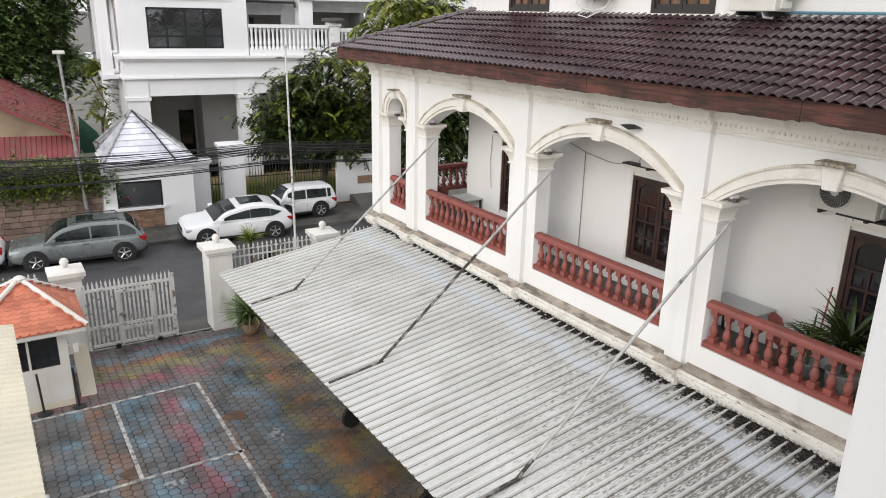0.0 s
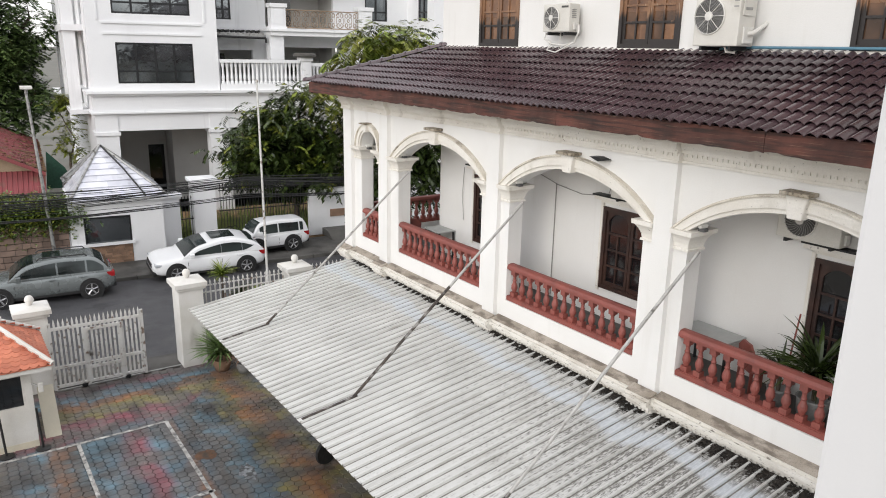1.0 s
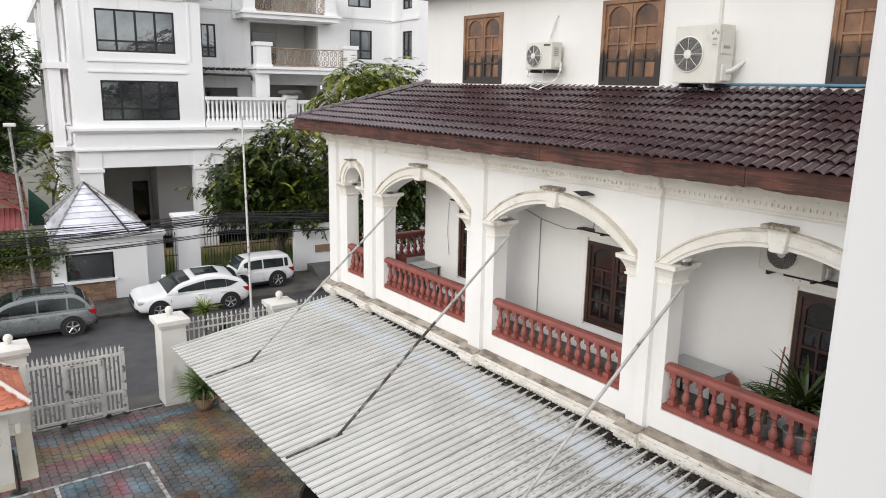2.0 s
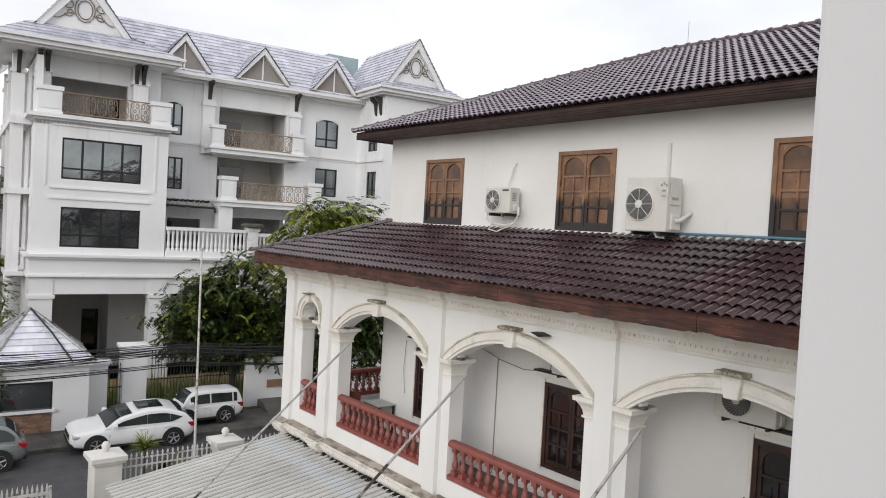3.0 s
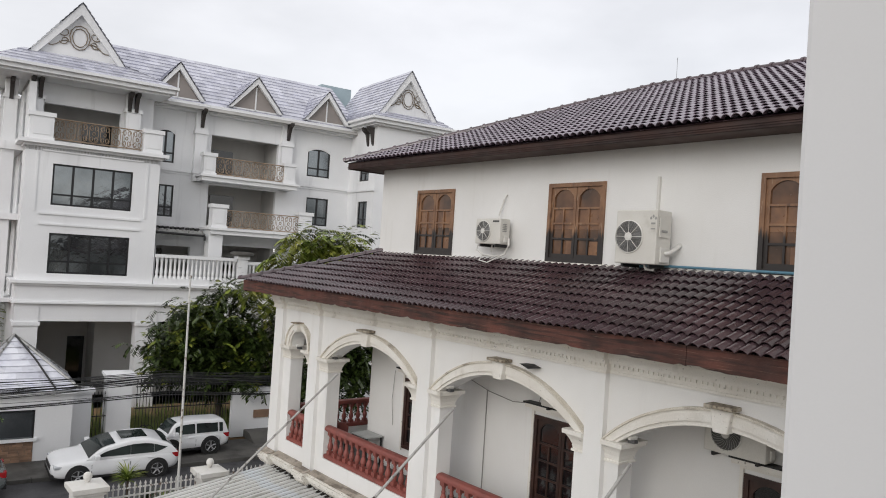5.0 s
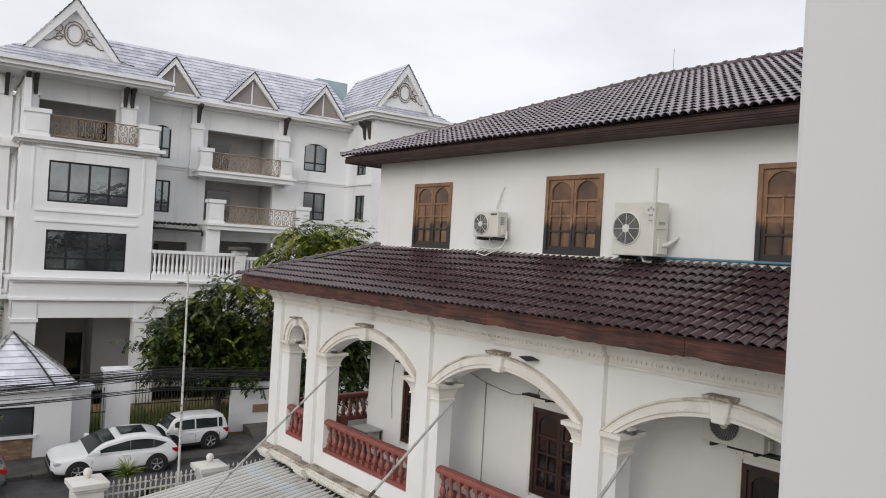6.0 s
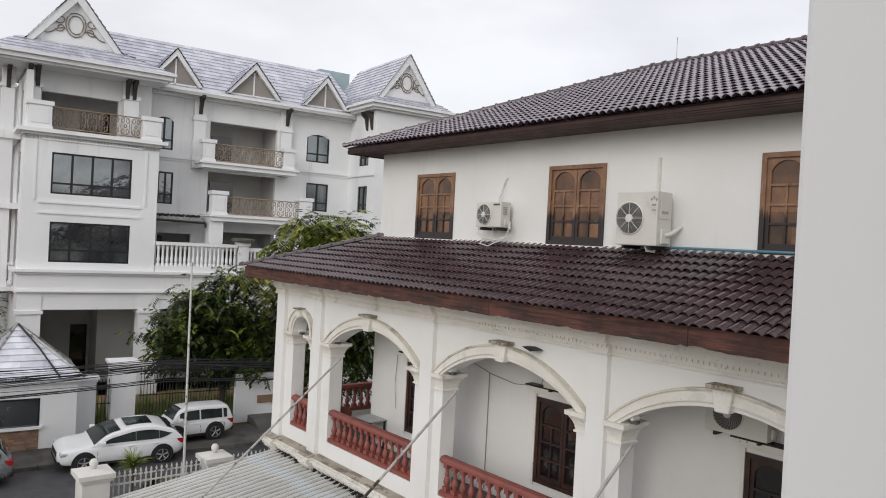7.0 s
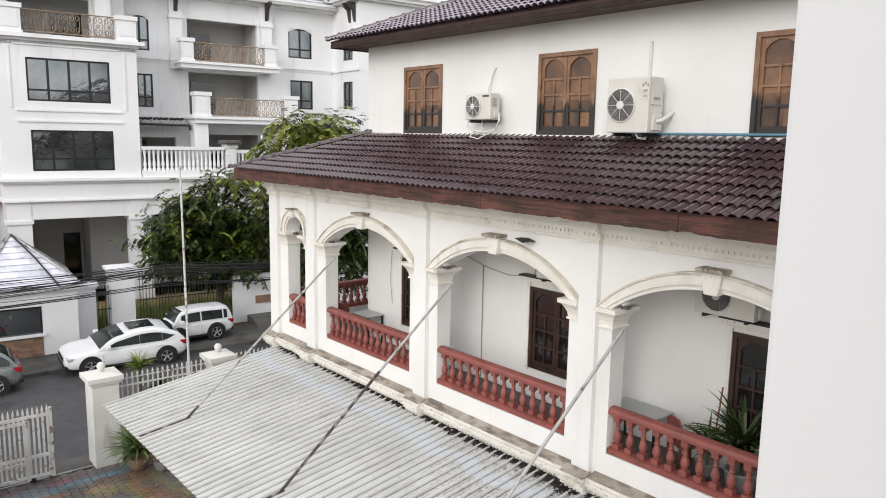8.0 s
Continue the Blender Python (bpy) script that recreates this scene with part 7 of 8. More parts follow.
def motorbike(x, y, turn):
    """A scooter parked under the canopy: wheels, body, seat, handlebar."""
    b = thing("motorbike", "black motor scooter parked under the canopy", "motorbike", pose(x, y, 0, 0, 0, turn), "scooters")
    for wx in (-0.6, 0.6):
        bm = bmesh.new()
        lathe(bm, [(0.16, -0.04), (0.25, -0.045), (0.27, 0.0), (0.25, 0.045), (0.16, 0.04)], 20, (wx, 0, 0.27), "y")
        wheel = part("wheel", bm, TYRE, b)
        bm = bmesh.new()
        lathe(bm, [(0.16, -0.02), (0.03, -0.03), (0.03, 0.03), (0.16, 0.02)], 16, (wx, 0, 0.27), "y")
        part("rim", bm, RIM, wheel)
    bm = bmesh.new()
    prism(bm, [(-0.75, 0.55), (-0.6, 0.75), (0.1, 0.68), (0.2, 0.35), (0.45, 0.4), (0.5, 0.95), (0.6, 0.95), (0.62, 0.45), (0.3, 0.22), (-0.3, 0.25)], "y", -0.12, 0.12)
    part("body", bm, BLACKPL, b)
    bm = bbox(-0.7, 0.12, -0.13, 0.13, 0.74, 0.82, 0.03)
    part("seat", bm, TYRE, b)
    bm = bmesh.new()
    tube(bm, [(0.5, -0.33, 1.02), (0.52, 0, 0.98), (0.5, 0.33, 1.02)], 0.018, 6)
    part("handlebar", bm, STEEL, b)


motorbike(-2.50, 13.0, 190)
motorbike(-2.6, 9.55, 185)

# ---------------------------------------------------------------- air conditioners
def outdoor_unit(label, y0, y1, z0, z1, x_front, depth, fan_share, dark=False):
    """A condenser unit that faces -x: casing, round grille with fan, service panel, brackets, pipe cover."""
    a = thing("air_conditioner", label, "air conditioner")
    bm = bbox(x_front, x_front + depth, y0, y1, z0, z1, 0.02)
    part("casing", bm, ACWHITE, a)
    fy = y1 - (y1 - y0) * fan_share
    fz = (z0 + z1) / 2
    r = min((z1 - z0) * 0.40, (y1 - y0) * fan_share * 0.96)
    bm = bmesh.new()
    lathe(bm, [(r, x_front - 0.002), (r, x_front - 0.012)], 36, (0, fy, fz), "x")
    part("fan_well", bm, ACDARK, a)
    for k in range(5):
        t = k * 2 * math.pi / 5
        bm = bmesh.new()
        pts = [(x_front - 0.014, fy + r * q * math.cos(t + s), fz + r * q * math.sin(t + s)) for q, s in ((0.2, 0), (0.85, 0.25), (0.88, 0.75), (0.25, 0.6))]
        vv = [bm.verts.new(p) for p in pts] + [bm.verts.new((p[0] - 0.004, p[1], p[2])) for p in pts]
        for f in ((0, 1, 2, 3), (7, 6, 5, 4), (0, 4, 5, 1), (1, 5, 6, 2), (2, 6, 7, 3), (3, 7, 4, 0)):
            bm.faces.new([vv[i] for i in f])
        part("fan_blade", bm, ACGREY, a)
    bm = bmesh.new()
    if dark:
        # curved ribs run out from the hub like a turbine
        for k in range(26):
            t = k * 2 * math.pi / 26
            tube(bm, [(x_front - 0.024, fy + r * q * math.cos(t + 0.9 * q), fz + r * q * math.sin(t + 0.9 * q)) for q in (0.2, 0.4, 0.6, 0.8, 1.0)], 0.004, 4)
        part("grille", bm, ACVENT, a)
    else:
        for k in range(1, 12):
            rr_ = r * (0.2 + 0.78 * k / 11)
            tube(bm, [(x_front - 0.024, fy + rr_ * math.cos(t), fz + rr_ * math.sin(t)) for t in [i * math.pi / 14 for i in range(29)]], 0.003, 4)
        part("grille", bm, ACVENT, a)
        bm = bmesh.new()
        for k in range(8):
            t = k * math.pi / 4
            tube(bm, [(x_front - 0.028, fy + r * 0.15 * math.cos(t), fz + r * 0.15 * math.sin(t)), (x_front - 0.028, fy + r * math.cos(t), fz + r * math.sin(t))], 0.005, 4)
        part("grille_spokes", bm, ACPALE, a)
    bm = bmesh.new()
    tube(bm, [(x_front - 0.014, fy + r * math.cos(t), fz + r * math.sin(t)) for t in [i * math.pi / 18 for i in range(37)]], 0.012, 5)
    part("fan_rim", bm, ACPALE, a)
    bm = bmesh.new()
    lathe(bm, [(r * 0.26, x_front - 0.024), (r * 0.25, x_front - 0.040), (0.01, x_front - 0.046)], 20, (0, fy, fz), "x")
    part("hub", bm, ACPALE, a)
    bm = bmesh.new()
    for s in (y0 + 0.12, y1 - 0.16):
        box(bm, x_front + 0.02, WALL, s, s + 0.04, z0 - 0.06, z0 - 0.003)
    part_each("bracket", bm, BLACKST, a)
    bm = bbox(x_front + 0.10, x_front + depth - 0.06, y0 - 0.035, y0 - 0.001, z0 + 0.04, z0 + (z1 - z0) * 0.32, 0.01)
    part("valve_cover", bm, ACPALE, a)
    bm = bmesh.new()
    for k in range(5):
        box(bm, x_front + 0.06, x_front + depth - 0.1, y0 - 0.012, y0 - 0.001, z1 - 0.12 - k * 0.035, z1 - 0.105 - k * 0.035)
    part("side_vent", bm, ACVENT, a)
    return a


big = outdoor_unit("large cream outdoor air-conditioner unit, single fan, on wall brackets", 6.85, 7.64, 8.78, 9.655, WALL - 0.55, 0.40, 0.345)
X = WALL - 0.55
bm = bmesh.new()
for k in range(3):
    prism(bm, [(6.92 + 0.045 * (k - 1), 9.52 - 0.03 * (k != 1)), (6.945 + 0.045 * (k - 1), 9.55 - 0.03 * (k != 1)), (6.92 + 0.045 * (k - 1), 9.58 - 0.03 * (k != 1)), (6.895 + 0.045 * (k - 1), 9.55 - 0.03 * (k != 1))], "x", X - 0.004, X - 0.001)
part("badge", bm, ACVENT, big, "small grey badge of plain lozenges")
bm = bmesh.new()
box(bm, X - 0.004, X - 0.001, 6.88, 6.96, 9.42, 9.45)
box(bm, X - 0.004, X - 0.001, 6.88, 6.96, 9.34, 9.36)
part("label_plate", bm, ACVENT, big)
bm = bmesh.new()
box(bm, WALL - 0.05, WALL, 7.19, 7.235, 9.40, 10.26)
part("pipe_cover", bm, ACPALE, big)
bm = bmesh.new()
tube(bm, [(X + 0.2, 6.83, 8.96), (X + 0.25, 6.78, 8.97), (X + 0.35, 6.76, 9.02), (WALL, 6.76, 9.12)], 0.035, 8)
tube(bm, [(X + 0.1, 7.12, 8.78), (X + 0.12, 7.10, 8.70), (X + 0.2, 7.0, 8.69)], 0.02, 6)
part_each("hose", bm, ACPALE, big)
small = outdoor_unit("small cream outdoor air-conditioner unit with looped hoses", 10.58, 11.31, 9.02, 9.535, WALL - 0.40, 0.27, 0.34)
bm = bmesh.new()
box(bm, WALL - 0.404, WALL - 0.401, 10.62, 10.8, 9.46, 9.495)
part("label_plate", bm, ACDARK, small)
bm = bmesh.new()
tube(bm, [(WALL - 0.2, 10.86, 9.53), (WALL - 0.10, 10.95, 9.64), (WALL - 0.05, 10.88, 9.95), (WALL - 0.02, 10.83, 10.05)], 0.018, 6)
tube(bm, [(WALL - 0.3, 11.30, 9.0), (WALL - 0.3, 11.36, 8.90), (WALL - 0.25, 11.2, 8.80), (WALL - 0.2, 10.9, 8.77), (WALL - 0.2, 10.62, 8.83), (WALL - 0.22, 10.50, 9.0), (WALL - 0.2, 10.52, 9.15)], 0.022, 8)
tube(bm, [(WALL - 0.26, 11.2, 8.80), (WALL - 0.45, 11.1, 8.68), (WALL - 0.5, 10.8, 8.64), (WALL - 0.3, 10.55, 8.82)], 0.013, 6)
tube(bm, [(WALL - 0.2, 11.0, 9.02), (WALL - 0.2, 11.02, 8.86)], 0.014, 6)
part_each("hose", bm, ACPALE, small)
outdoor_unit("grey-fronted outdoor air-conditioner unit under the veranda ceiling", 5.0, 5.96, 6.06, 6.66, WALL - 0.32, 0.28, 0.37, True)
outdoor_unit("grey-fronted outdoor air-conditioner unit behind the arch", 8.32, 9.28, 6.06, 6.66, WALL - 0.32, 0.28, 0.37, True)
bluep = bmesh.new()
tube(bluep, [(WALL - 0.10, 7.45, RZ + 0.07), (WALL - 0.10, 7.3, RZ + 0.10), (WALL - 0.09, 1.0, RZ + 0.10)], 0.022, 8)
tagged(part("water_pipe", bluep, BLUEPIPE), "blue water pipe along the foot of the upper wall", "pipe")
bm = bbox(X + 0.06, X + 0.30, 6.83, 6.849, 9.22, 9.56, 0.004)
part("service_panel", bm, ACWHITE, big)
bm = bbox(X + 0.10, X + 0.26, 6.82, 6.83, 9.30, 9.34, 0.003)
part("hand_grip", bm, ACVENT, big)
pl = thing("cable_run", "grey conduit and drooping cable on the veranda wall", "cable")
bm = bmesh.new()
tube(bm, [(WALL - 0.02, 11.05, 3.6), (WALL - 0.02, 11.05, 6.0)], 0.011, 6)
part("conduit", bm, WIRE, pl)
bm = bmesh.new()
tube(bm, [(WALL - 0.03, 12.0, 6.25), (WALL - 0.03, 11.0, 6.0), (WALL - 0.03, 10.3, 5.92), (WALL - 0.03, 9.6, 6.0), (WALL - 0.03, 9.5, 6.3)], 0.008, 6)
part("cable", bm, WIRE, pl)
cd = bmesh.new()
tube(cd, [(WALL - 0.02, 14.3, 5.9), (WALL - 0.05, 14.32, 5.2), (WALL - 0.04, 14.25, 4.6)], 0.006, 6)
tagged(part("hanging_cable", cd, WIRE), "thin cable hanging down the veranda wall", "cable")
# spotlights on the capitals
for y in (6.5, 10.7, 14.95, 16.7):
    sp = thing("spotlight", "small spotlight on top of a capital", "spotlight", pose(0.1, y, SPRING + 0.005), "spotlights")
    bm = bbox(-0.05, 0.05, -0.06, 0.06, 0.0, 0.05, 0.008)
    part("base", bm, ACGREY, sp)
    bm = bmesh.new()
    lathe(bm, [(0.035, -0.09), (0.05, 0.0), (0.05, 0.05), (0.01, 0.06)], 12, (0, 0.0, 0.09), "x")
    part("head", bm, ACPALE, sp)
slip = bmesh.new()
prism(slip, [(8.62, 6.99), (8.42, 6.93), (8.28, 6.96), (8.46, 7.0)], "x", -0.20, -0.02)
tagged(part("shoe_sole", slip, BLACKPL), "black scrap lying on the arch moulding", "scrap")

# ---------------------------------------------------------------- veranda furniture and plants
def table(x0, x1, y0, y1, z):
    t = thing("side_table", "grey laminate side table with dark legs", "table")
    bm = bbox(x0, x1, y0, y1, z - 0.03, z, 0.008)
    part("tabletop", bm, TABLEM, t)
    for x in (x0 + 0.04, x1 - 0.04):
        for y in (y0 + 0.04, y1 - 0.04):
            bm = bmesh.new()
            box(bm, x - 0.018, x + 0.018, y - 0.018, y + 0.018, FLOOR, z - 0.03)
            part("leg", bm, BLACKST, t)


table(0.85, 1.38, 6.35, 7.3, 4.22)
table(0.9, 1.4, 14.6, 15.3, 4.25)


def chair(x, y, turn):
    c = thing("plastic_chair", "dark red plastic chair", "chair", pose(x, y, FLOOR, 0, 0, turn), "red chairs")
    bm = bbox(-0.22, 0.22, -0.22, 0.22, 0.42, 0.45, 0.01)
    part("seat", bm, TERRA, c)
    bm = bmesh.new()
    prism(bm, [(-0.2, 0.45), (0.2, 0.45), (0.23, 0.75), (0.12, 0.86), (-0.12, 0.86), (-0.23, 0.75)], "y", 0.19, 0.225)
    part("backrest", bm, TERRA, c)
    for sx in (-0.19, 0.19):
        for sy in (-0.19, 0.19):
            bm = bmesh.new()
            box(bm, sx - 0.02, sx + 0.02, sy - 0.02, sy + 0.02, 0, 0.42)
            part("leg", bm, TERRA, c)


chair(0.95, 5.85, 60)
chair(0.9, 15.85, 150)


def blade_plant(name, label, x, y, z, pot_r, pot_h, n, length, mt, seed, stem=0.0):
    """A pot with arching sword-shaped leaves."""
    p = thing(name, label, "plant", pose(x, y, z))
    bm = bmesh.new()
    lathe(bm, [(pot_r * 0.7, 0), (pot_r * 0.95, pot_h * 0.5), (pot_r, pot_h * 0.9), (pot_r * 1.08, pot_h), (pot_r * 0.9, pot_h), (pot_r * 0.88, pot_h * 0.88), (0.01, pot_h * 0.87)], 20)
    part("pot", bm, POTM, p, smooth=True)
    if stem:
        bm = bmesh.new()
        tube(bm, [(0, 0, pot_h * 0.85), (0.02, 0.01, pot_h + stem)], 0.03, 8)
        part("stem", bm, BARK, p)
    r = random.Random(seed)
    verts, faces = [], []
    for i in range(n):
        az, el = r.uniform(0, 6.283), r.uniform(0.25, 1.45)
        ln = length * r.uniform(0.7, 1.1)
        w = r.uniform(0.018, 0.03) * length / 0.7
        d = Vector((math.cos(az), math.sin(az), 0))
        s = Vector((-d.y, d.x, 0))
        pt = Vector((0, 0, pot_h * 0.87 + stem))
        e = el
        k0 = len(verts)
        for q in range(6):
            ww = w * (0.5, 1.0, 1.0, 0.8, 0.5, 0.03)[q]
            verts += [tuple(pt - s * ww + Vector((0, 0, ww * 0.5))), tuple(pt), tuple(pt + s * ww + Vector((0, 0, ww * 0.5)))]
            pt = pt + (d * math.cos(e) + Vector((0, 0, math.sin(e)))) * ln / 5
            e -= r.uniform(0.10, 0.30)
        for q in range(5):
            a = k0 + q * 3
            faces += [(a, a + 1, a + 4, a + 3), (a + 1, a + 2, a + 5, a + 4)]
    tagged(raw("leaves", verts, faces, mt, p), kind="stuff")
    return p


blade_plant("potted_plant", "spiky green yucca in a grey pot on the veranda", 0.78, 4.85, FLOOR, 0.22, 0.40, 95, 0.95, LEAF_A, 2, 0.35)
blade_plant("potted_plant", "leafy green plant in a pot on the veranda", 0.85, 5.42, FLOOR, 0.16, 0.30, 40, 0.5, LEAF_A, 4, 0.3)
broom = thing("broom", "broom with a red handle leaning on the veranda wall", "broom")
bm = bmesh.new()
tube(bm, [(1.0, 5.45, FLOOR + 0.15), (1.05, 5.36, FLOOR + 1.45)], 0.014, 6)
part("handle", bm, TERRA, broom)
bm = bmesh.new()
prism(bm, [(5.38, FLOOR), (5.54, FLOOR), (5.49, FLOOR + 0.25), (5.43, FLOOR + 0.25)], "x", 0.96, 1.02)
part("head", bm, BARK, broom)
gate_plant = blade_plant("potted_plant", "bushy strap-leaved plant in a brown pot by the gate pier", -3.42, 18.75, 0, 0.25, 0.34, 170, 0.95, LEAF_C, 20, 0.15)
for ob in gate_plant.children:
    if ob.name.startswith("pot"):
        ob.data.materials[0] = BRICKM
blade_plant("potted_plant", "dark strap-leaved plant under the canopy corner", -2.95, 18.3, 0, 0.22, 0.3, 90, 0.7, LEAF_A, 21, 0.2).children[0].data.materials[0] = BRICKM
blade_plant("garden_plant", "yellow-green dracaena beside the picket fence", -2.75, 20.5, 0, 0.2, 0.3, 80, 0.6, LEAF_B, 31, 1.85)
blade_plant("garden_plant", "low green shrub beside the picket fence", -2.2, 20.45, 0, 0.2, 0.3, 90, 0.55, LEAF_A, 32, 1.2)
blade_plant("garden_plant", "low green shrub beside the picket fence", -1.75, 20.5, 0, 0.2, 0.3, 90, 0.5, LEAF_B, 33, 1.1)


# ---------------------------------------------------------------- trees
def tree(label, m, trunk_h, trunk_r, blobs, sprays, leaf_l, leaf_w, per, mt, seed, droop=0.5, mt2=None, share=0.0):
    """A tree: tapered trunk, limbs to each mass of the crown, and sprays of paired leaflets."""
    t = thing("tree", label, "tree", m)
    r = random.Random(seed)
    bm = bmesh.new()
    tube(bm, [(0, 0, 0), (0.05, 0.03, trunk_h * 0.4), (-0.04, 0.05, trunk_h * 0.75), (0.02, 0, trunk_h)], trunk_r, 10, trunk_r * 0.6)
    part("trunk", bm, BARK, t)
    for b in blobs:
        c = Vector(b[:3])
        p0 = Vector((0.02, 0, trunk_h * 0.9))
        mid = p0.lerp(c, 0.5) + Vector((r.uniform(-0.3, 0.3), r.uniform(-0.3, 0.3), r.uniform(0, 0.3)))
        bm = bmesh.new()
        tube(bm, [p0, mid, c, c + Vector((r.uniform(-0.4, 0.4), r.uniform(-0.4, 0.4), b[5] * 0.6))], trunk_r * 0.5, 7, 0.02)
        part("limb", bm, BARK, t)
    vol = [b[3] * b[4] * b[5] for b in blobs]
    sets = {0: ([], []), 1: ([], [])}
    for b, vv in zip(blobs, vol):
        count = int(sprays * vv / sum(vol))
        tufts = []
        for _ in range(max(5, count // 22)):
            tz, ta = r.uniform(-0.85, 1), r.uniform(0, 6.283)
            tq = math.sqrt(max(0, 1 - tz * tz)) * r.uniform(0.75, 1.12)
            tufts.append((b[0] + b[3] * tq * math.cos(ta), b[1] + b[4] * tq * math.sin(ta), b[2] + b[5] * tz * r.uniform(0.8, 1.1)))
        for i_ in range(count):
            z = r.uniform(-0.9, 1)
            a = r.uniform(0, 6.283)
            q = math.sqrt(max(0, 1 - z * z))
            rad = r.uniform(0.45, 1.0) ** 0.5 * r.uniform(0.85, 1.12)
            p = Vector((b[0] + b[3] * rad * q * math.cos(a), b[1] + b[4] * rad * q * math.sin(a), b[2] + b[5] * rad * z))
            if i_ % 4:
                tuft = tufts[r.randrange(len(tufts))]
                sp = 0.17 * (b[3] + b[5]) / 2 + 0.08
                p = Vector((r.gauss(tuft[0], sp), r.gauss(tuft[1], sp), r.gauss(tuft[2], sp * 0.7)))
            out = Vector((q * math.cos(a), q * math.sin(a), z * 0.6)).normalized()
            d = (out + Vector((r.uniform(-0.5, 0.5), r.uniform(-0.5, 0.5), r.uniform(-0.3, 0.4)))).normalized()
            # the second leaf colour goes only to sprays that point upwards
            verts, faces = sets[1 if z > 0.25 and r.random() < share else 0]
            pt = p.copy()
            for k in range(per):
                d = (d + Vector((0, 0, -droop * 0.22))).normalized()
                pt = pt + d * leaf_l * 0.34
                side = d.cross(Vector((0, 0, 1)))
                if side.length < 0.1:
                    side = Vector((1, 0, 0))
                side.normalize()
                for s in (-1, 1):
                    ld = (d * 0.55 + side * s + Vector((0, 0, -droop * r.uniform(0.2, 0.8)))).normalized()
                    lw = ld.cross(Vector((r.uniform(-0.3, 0.3), r.uniform(-0.3, 0.3), 1))).normalized() * leaf_w * r.uniform(0.8, 1.2)
                    ll = leaf_l * r.uniform(0.75, 1.15)
                    i = len(verts)
                    verts += [tuple(pt), tuple(pt + ld * ll * 0.45 + lw), tuple(pt + ld * ll), tuple(pt + ld * ll * 0.45 - lw)]
                    faces.append((i, i + 1, i + 2, i + 3))
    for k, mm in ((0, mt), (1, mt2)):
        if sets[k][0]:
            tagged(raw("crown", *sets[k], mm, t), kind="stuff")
    return t


def st(u, v, z=0.0):
    return STREET @ pose(u, v, z, 0, 0, 5.1)


# yellow-green upper sprays over very dark leaves paint the light on this crown
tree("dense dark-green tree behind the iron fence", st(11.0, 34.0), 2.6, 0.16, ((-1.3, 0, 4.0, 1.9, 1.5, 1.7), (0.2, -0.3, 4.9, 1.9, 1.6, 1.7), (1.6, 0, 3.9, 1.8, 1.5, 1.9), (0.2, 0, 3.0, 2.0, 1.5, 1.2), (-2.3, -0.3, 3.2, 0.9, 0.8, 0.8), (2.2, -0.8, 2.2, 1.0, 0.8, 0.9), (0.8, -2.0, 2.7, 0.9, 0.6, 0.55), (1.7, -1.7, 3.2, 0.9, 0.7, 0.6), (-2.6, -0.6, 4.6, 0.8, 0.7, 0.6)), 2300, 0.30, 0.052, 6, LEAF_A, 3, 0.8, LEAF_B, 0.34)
tree("tree with long yellow-green drooping leaves beyond the villa", st(15.9, 33.5), 5.6, 0.16, ((-1.4, 0, 8.2, 1.3, 1.1, 1.0), (0.2, 0, 8.6, 1.5, 1.2, 1.1), (1.5, 0, 8.3, 1.5, 1.2, 1.1), (0.3, 0, 7.2, 2.2, 1.3, 1.2), (-3.6, 0.2, 6.6, 1.0, 0.8, 0.7)), 650, 0.42, 0.07, 8, LEAF_B, 5, 0.8, LEAF_A, 0.2)
tree("tree with dark glossy leaves beside the villa end", st(13.6, 27.5), 2.4, 0.12, ((0, 0, 3.6, 1.6, 1.3, 1.5), (0.8, 0, 5.0, 1.5, 1.2, 1.3), (-1.3, 0, 2.6, 1.1, 0.9, 0.9)), 1300, 0.26, 0.05, 6, LEAF_A, 9, 0.9)
tree("broad old street tree with fine grey-green foliage", st(-3.2, 48.0), 5.0, 0.35, ((-2.0, 0, 9.5, 3.0, 2.6, 2.6), (1.2, 0, 8.6, 2.4, 2.2, 2.2), (2.2, 0.2, 6.6, 1.9, 1.8, 1.6), (-0.6, -0.5, 6.6, 2.6, 2.2, 1.7), (0.4, 0, 10.6, 2.3, 2.2, 1.8), (3.2, 0.2, 8.2, 1.2, 1.2, 1.3), (4.0, 0, 9.9, 1.0, 1.0, 1.6), (3.5, -0.5, 5.2, 1.3, 1.2, 1.5), (1.6, -1.0, 4.4, 1.8, 1.3, 1.2), (-1.2, -1.0, 4.8, 2.0, 1.4, 1.3)), 13000, 0.22, 0.06, 6, LEAF_C, 13, 0.4)
tree("young tree with pale green leaves beside the side lane", st(1.9, 45.0), 2.8, 0.1, ((0, 0, 4.2, 0.8, 0.8, 1.4),), 160, 0.25, 0.05, 6, LEAF_B, 15, 0.4)

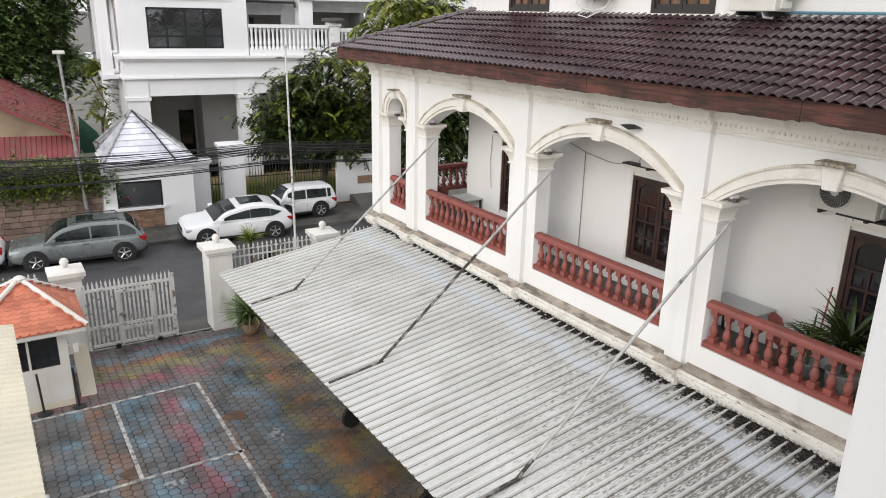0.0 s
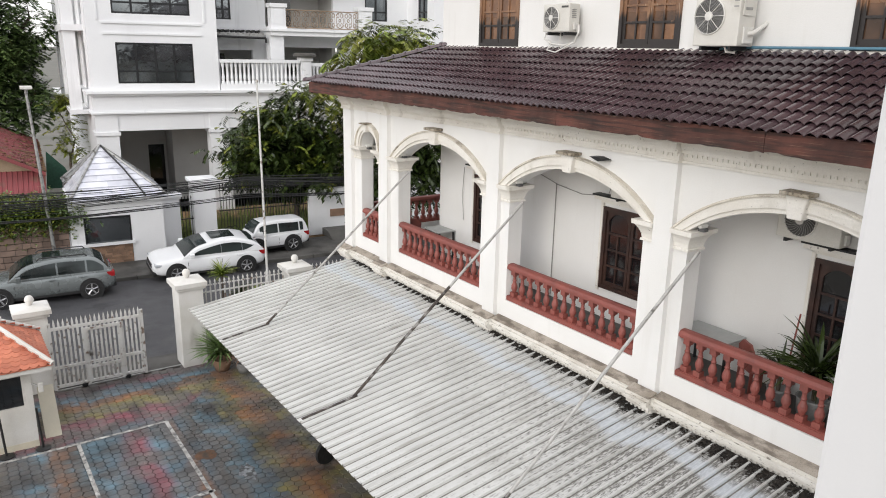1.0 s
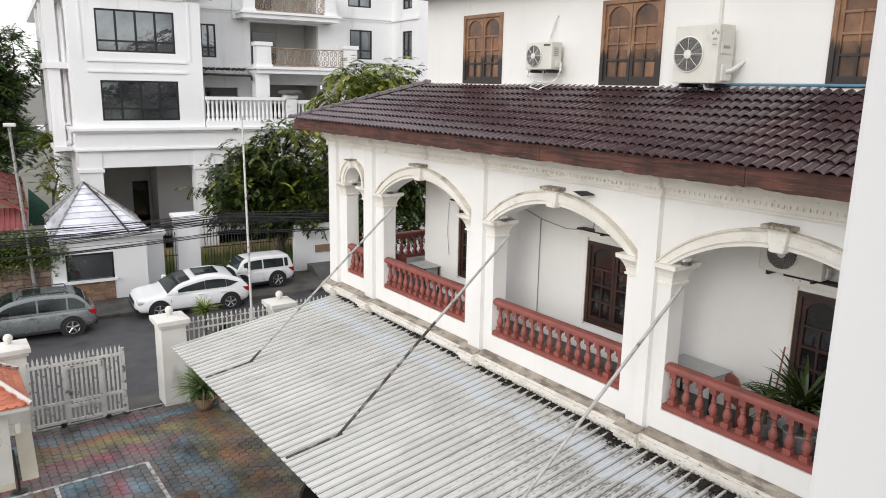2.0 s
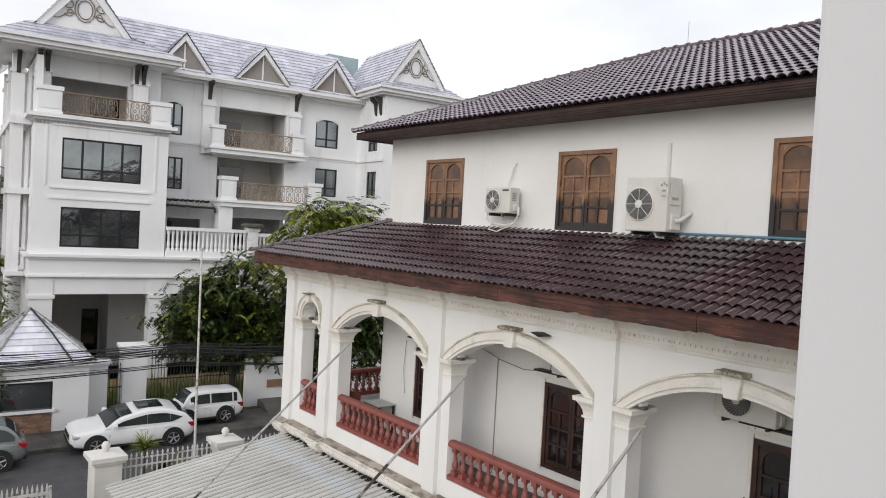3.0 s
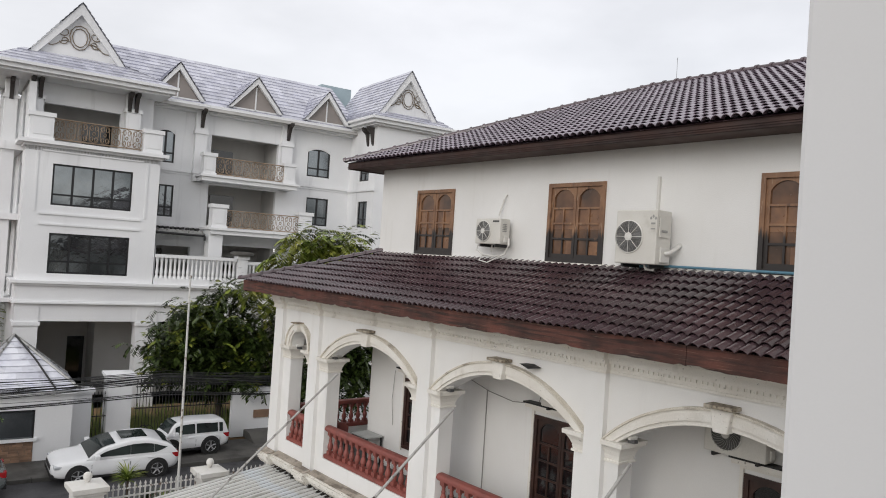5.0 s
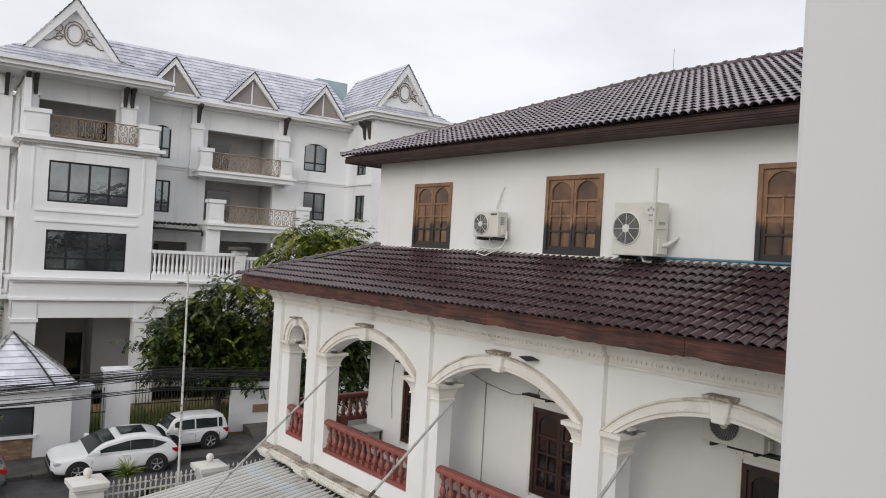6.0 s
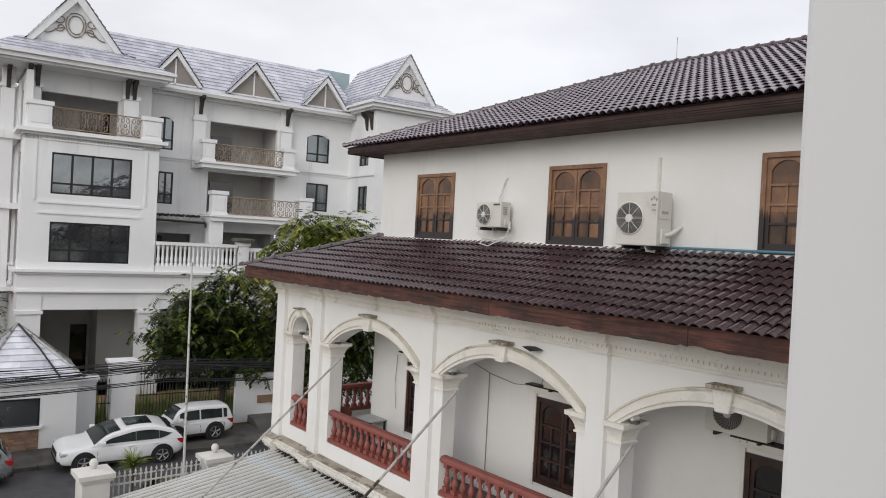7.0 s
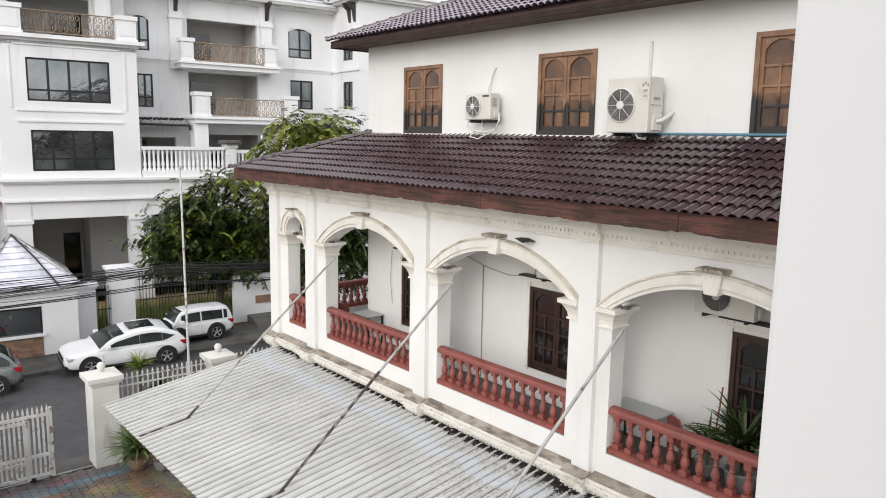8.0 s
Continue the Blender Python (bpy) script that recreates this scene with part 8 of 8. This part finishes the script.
# creepers over the stone wall and weeds behind the iron fence
def creeper(name, label, spots, sprays, leaf, mt, seed):
    r = random.Random(seed)
    verts, faces = [], []
    for _ in range(sprays):
        c, rad = spots[r.randrange(len(spots))]
        p = Vector(c) + Vector((r.gauss(0, rad[0]), r.gauss(0, rad[1]), r.gauss(0, rad[2])))
        for k in range(4):
            d = Vector((r.uniform(-1, 1), r.uniform(-1, 1), r.uniform(-0.7, 0.5))).normalized()
            w = d.cross(Vector((0.2, 0.1, 1))).normalized() * leaf * 0.33
            i = len(verts)
            verts += [tuple(p), tuple(p + d * leaf * 0.5 + w), tuple(p + d * leaf), tuple(p + d * leaf * 0.5 - w)]
            faces.append((i, i + 1, i + 2, i + 3))
    return tagged(raw(name, verts, faces, mt, m=STREET), label, "plants", kind="stuff")


creeper("creeper", "green creeper spilling over the top of the stone wall", [((-3.0 + 0.5 * k, 31.1, 2.25 + 0.25 * math.sin(k * 2.1)), (0.4, 0.16, 0.34)) for k in range(9)], 3600, 0.13, LEAF_C, 7)
creeper("creeper", "light green creeper spilling over the top of the stone wall", [((-2.6 + 0.7 * k, 31.0, 2.3), (0.4, 0.14, 0.34)) for k in range(5)], 2600, 0.12, LEAF_B, 8)
r = random.Random(4)
verts, faces = [], []
for _ in range(9000):
    u, v = r.uniform(5.0, 17), 32.6 + abs(r.gauss(0, 2.2))
    h, a = r.uniform(0.25, 0.85), r.uniform(0, 6.28)
    w, ln = 0.02, r.uniform(-0.2, 0.2)
    i = len(verts)
    verts += [(u - w * math.cos(a), v - w * math.sin(a), 0.08), (u + w * math.cos(a), v + w * math.sin(a), 0.08), (u + ln * math.sin(a), v + ln * math.cos(a), 0.08 + h)]
    faces.append((i, i + 1, i + 2))
tagged(raw("grass", verts, faces, GRASSM, m=STREET), "tall weedy grass behind the iron fence", "grass", kind="stuff")

# painted parking lines
def line(name, x0, x1, y0, y1):
    bm = bmesh.new()
    box(bm, x0, x1, y0, y1, 0.012, 0.016)
    tagged(part(name, bm, PAINTLINE), "worn white parking line on the pavers", "line", "parking lines", "structure")


def stain_patch(label, cx, cy, rx, ry, mt, seed):
    """A thin dried spill with a ragged rim."""
    q = random.Random(seed)
    bm = bmesh.new()
    prism(bm, [(cx + rx * q.uniform(0.6, 1.1) * math.cos(t * 0.35), cy + ry * q.uniform(0.6, 1.1) * math.sin(t * 0.35)) for t in range(18)], "z", 0.0125, 0.0145)
    tagged(part("stain", bm, mt), label, "stain", kind="structure")


SPILL_W = mat("dried_white_spill", (0.42, 0.45, 0.47), (0.20, 0.21, 0.22), 6.0, 0.7, stain=((0.07, 0.07, 0.07), 9.0, 0.48, 0.56, None, 0.9))
SPILL_R = mat("rusty_mud_spill", (0.17, 0.075, 0.03), (0.06, 0.035, 0.02), 5.0, 0.6, stain=((0.05, 0.04, 0.03), 9.0, 0.5, 0.6, None, 0.9))
stain_patch("dried whitish spill on the pavers", -4.62, 13.45, 0.20, 0.42, SPILL_W, 1)
stain_patch("dried whitish spill on the pavers", -6.85, 12.75, 0.24, 0.16, SPILL_W, 2)
stain_patch("rusty brown mud stain on the pavers", -5.15, 14.6, 0.28, 0.24, SPILL_R, 3)
stain_patch("rusty brown mud stain on the pavers", -7.55, 13.5, 0.20, 0.22, SPILL_R, 4)
line("parking_line", -9.2, -5.44, 16.52, 16.60)
line("parking_line", -9.2, -5.40, 13.14, 13.22)
line("parking_line", -7.43, -7.35, 13.22, 16.52)
line("parking_line", -5.53, -5.45, 8.0, 16.52)

# ---------------------------------------------------------------- roof tiles and pavers
def low_inside(y, d):
    return y < CORNER + (EY - CORNER) * (1 - d / slope_low) - 0.08 and d < slope_low


def up_inside(y, d):
    s = math.hypot(GX - UX, GZ - UZ)
    return y < GY + (UY - GY) * (1 - d / s) - 0.08 and d < s - 0.05


tiled_slope(low_roof, (EX - 0.05, EZ - 0.021), RZ - EZ, RX - EX, 1.0, low_inside, lambda y, d: 4.6 < y < 15.6)
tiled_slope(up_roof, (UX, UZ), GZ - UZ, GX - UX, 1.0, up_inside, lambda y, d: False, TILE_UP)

# pavers: pointed interlocking blocks, laid in offset rows
PW, PH = 0.235, 0.20
hexa = [(-0.5, 0.0), (-0.32, -0.5), (0.32, -0.5), (0.5, 0.0), (0.32, 0.5), (-0.32, 0.5)]


def paver_geo(k=0.955):
    """An elongated hexagon with a chamfered rim."""
    verts, faces = [], []
    for s, z in ((1.0, -0.03), (1.0, 0.004), (0.93, 0.011)):
        verts += [(x * PW * k * s, y * PH * k * s, z) for x, y in hexa]
    for r in range(2):
        for i in range(6):
            faces.append((r * 6 + i, r * 6 + (i + 1) % 6, (r + 1) * 6 + (i + 1) % 6, (r + 1) * 6 + i))
    faces.append(tuple(range(12, 18)))
    return verts, faces


PV, PF = paver_geo()
pave_me = bpy.data.meshes.new("paver")
pave_me.from_pydata(PV, [], PF)
pave_me.materials.append(PAVER)
jv, jf = [], []
rp = random.Random(17)
row = 0
singles = 0
y = 7.0
while y < 19.58:
    x = -11.0 + (PW * 0.82 if row % 2 else 0.0)
    while x < -2.6:
        dz = rp.uniform(-0.003, 0.003)
        near = -7.4 < x < -4.9 and 13.2 < y < 16.6 and singles < 300
        if near:
            piece("paver", pave_me, yard, pose(x, y, dz, rp.uniform(-0.6, 0.6), rp.uniform(-0.6, 0.6), 0))
            singles += 1
        else:
            k = len(jv)
            jv += [(vx + x, vy + y, vz + dz) for vx, vy, vz in PV]
            jf += [tuple(k + i for i in f) for f in PF]
        x += PW * 1.64
    y += PH * 0.5
    row += 1
tagged(raw("pavers", jv, jf, PAVER, yard), kind="stuff")
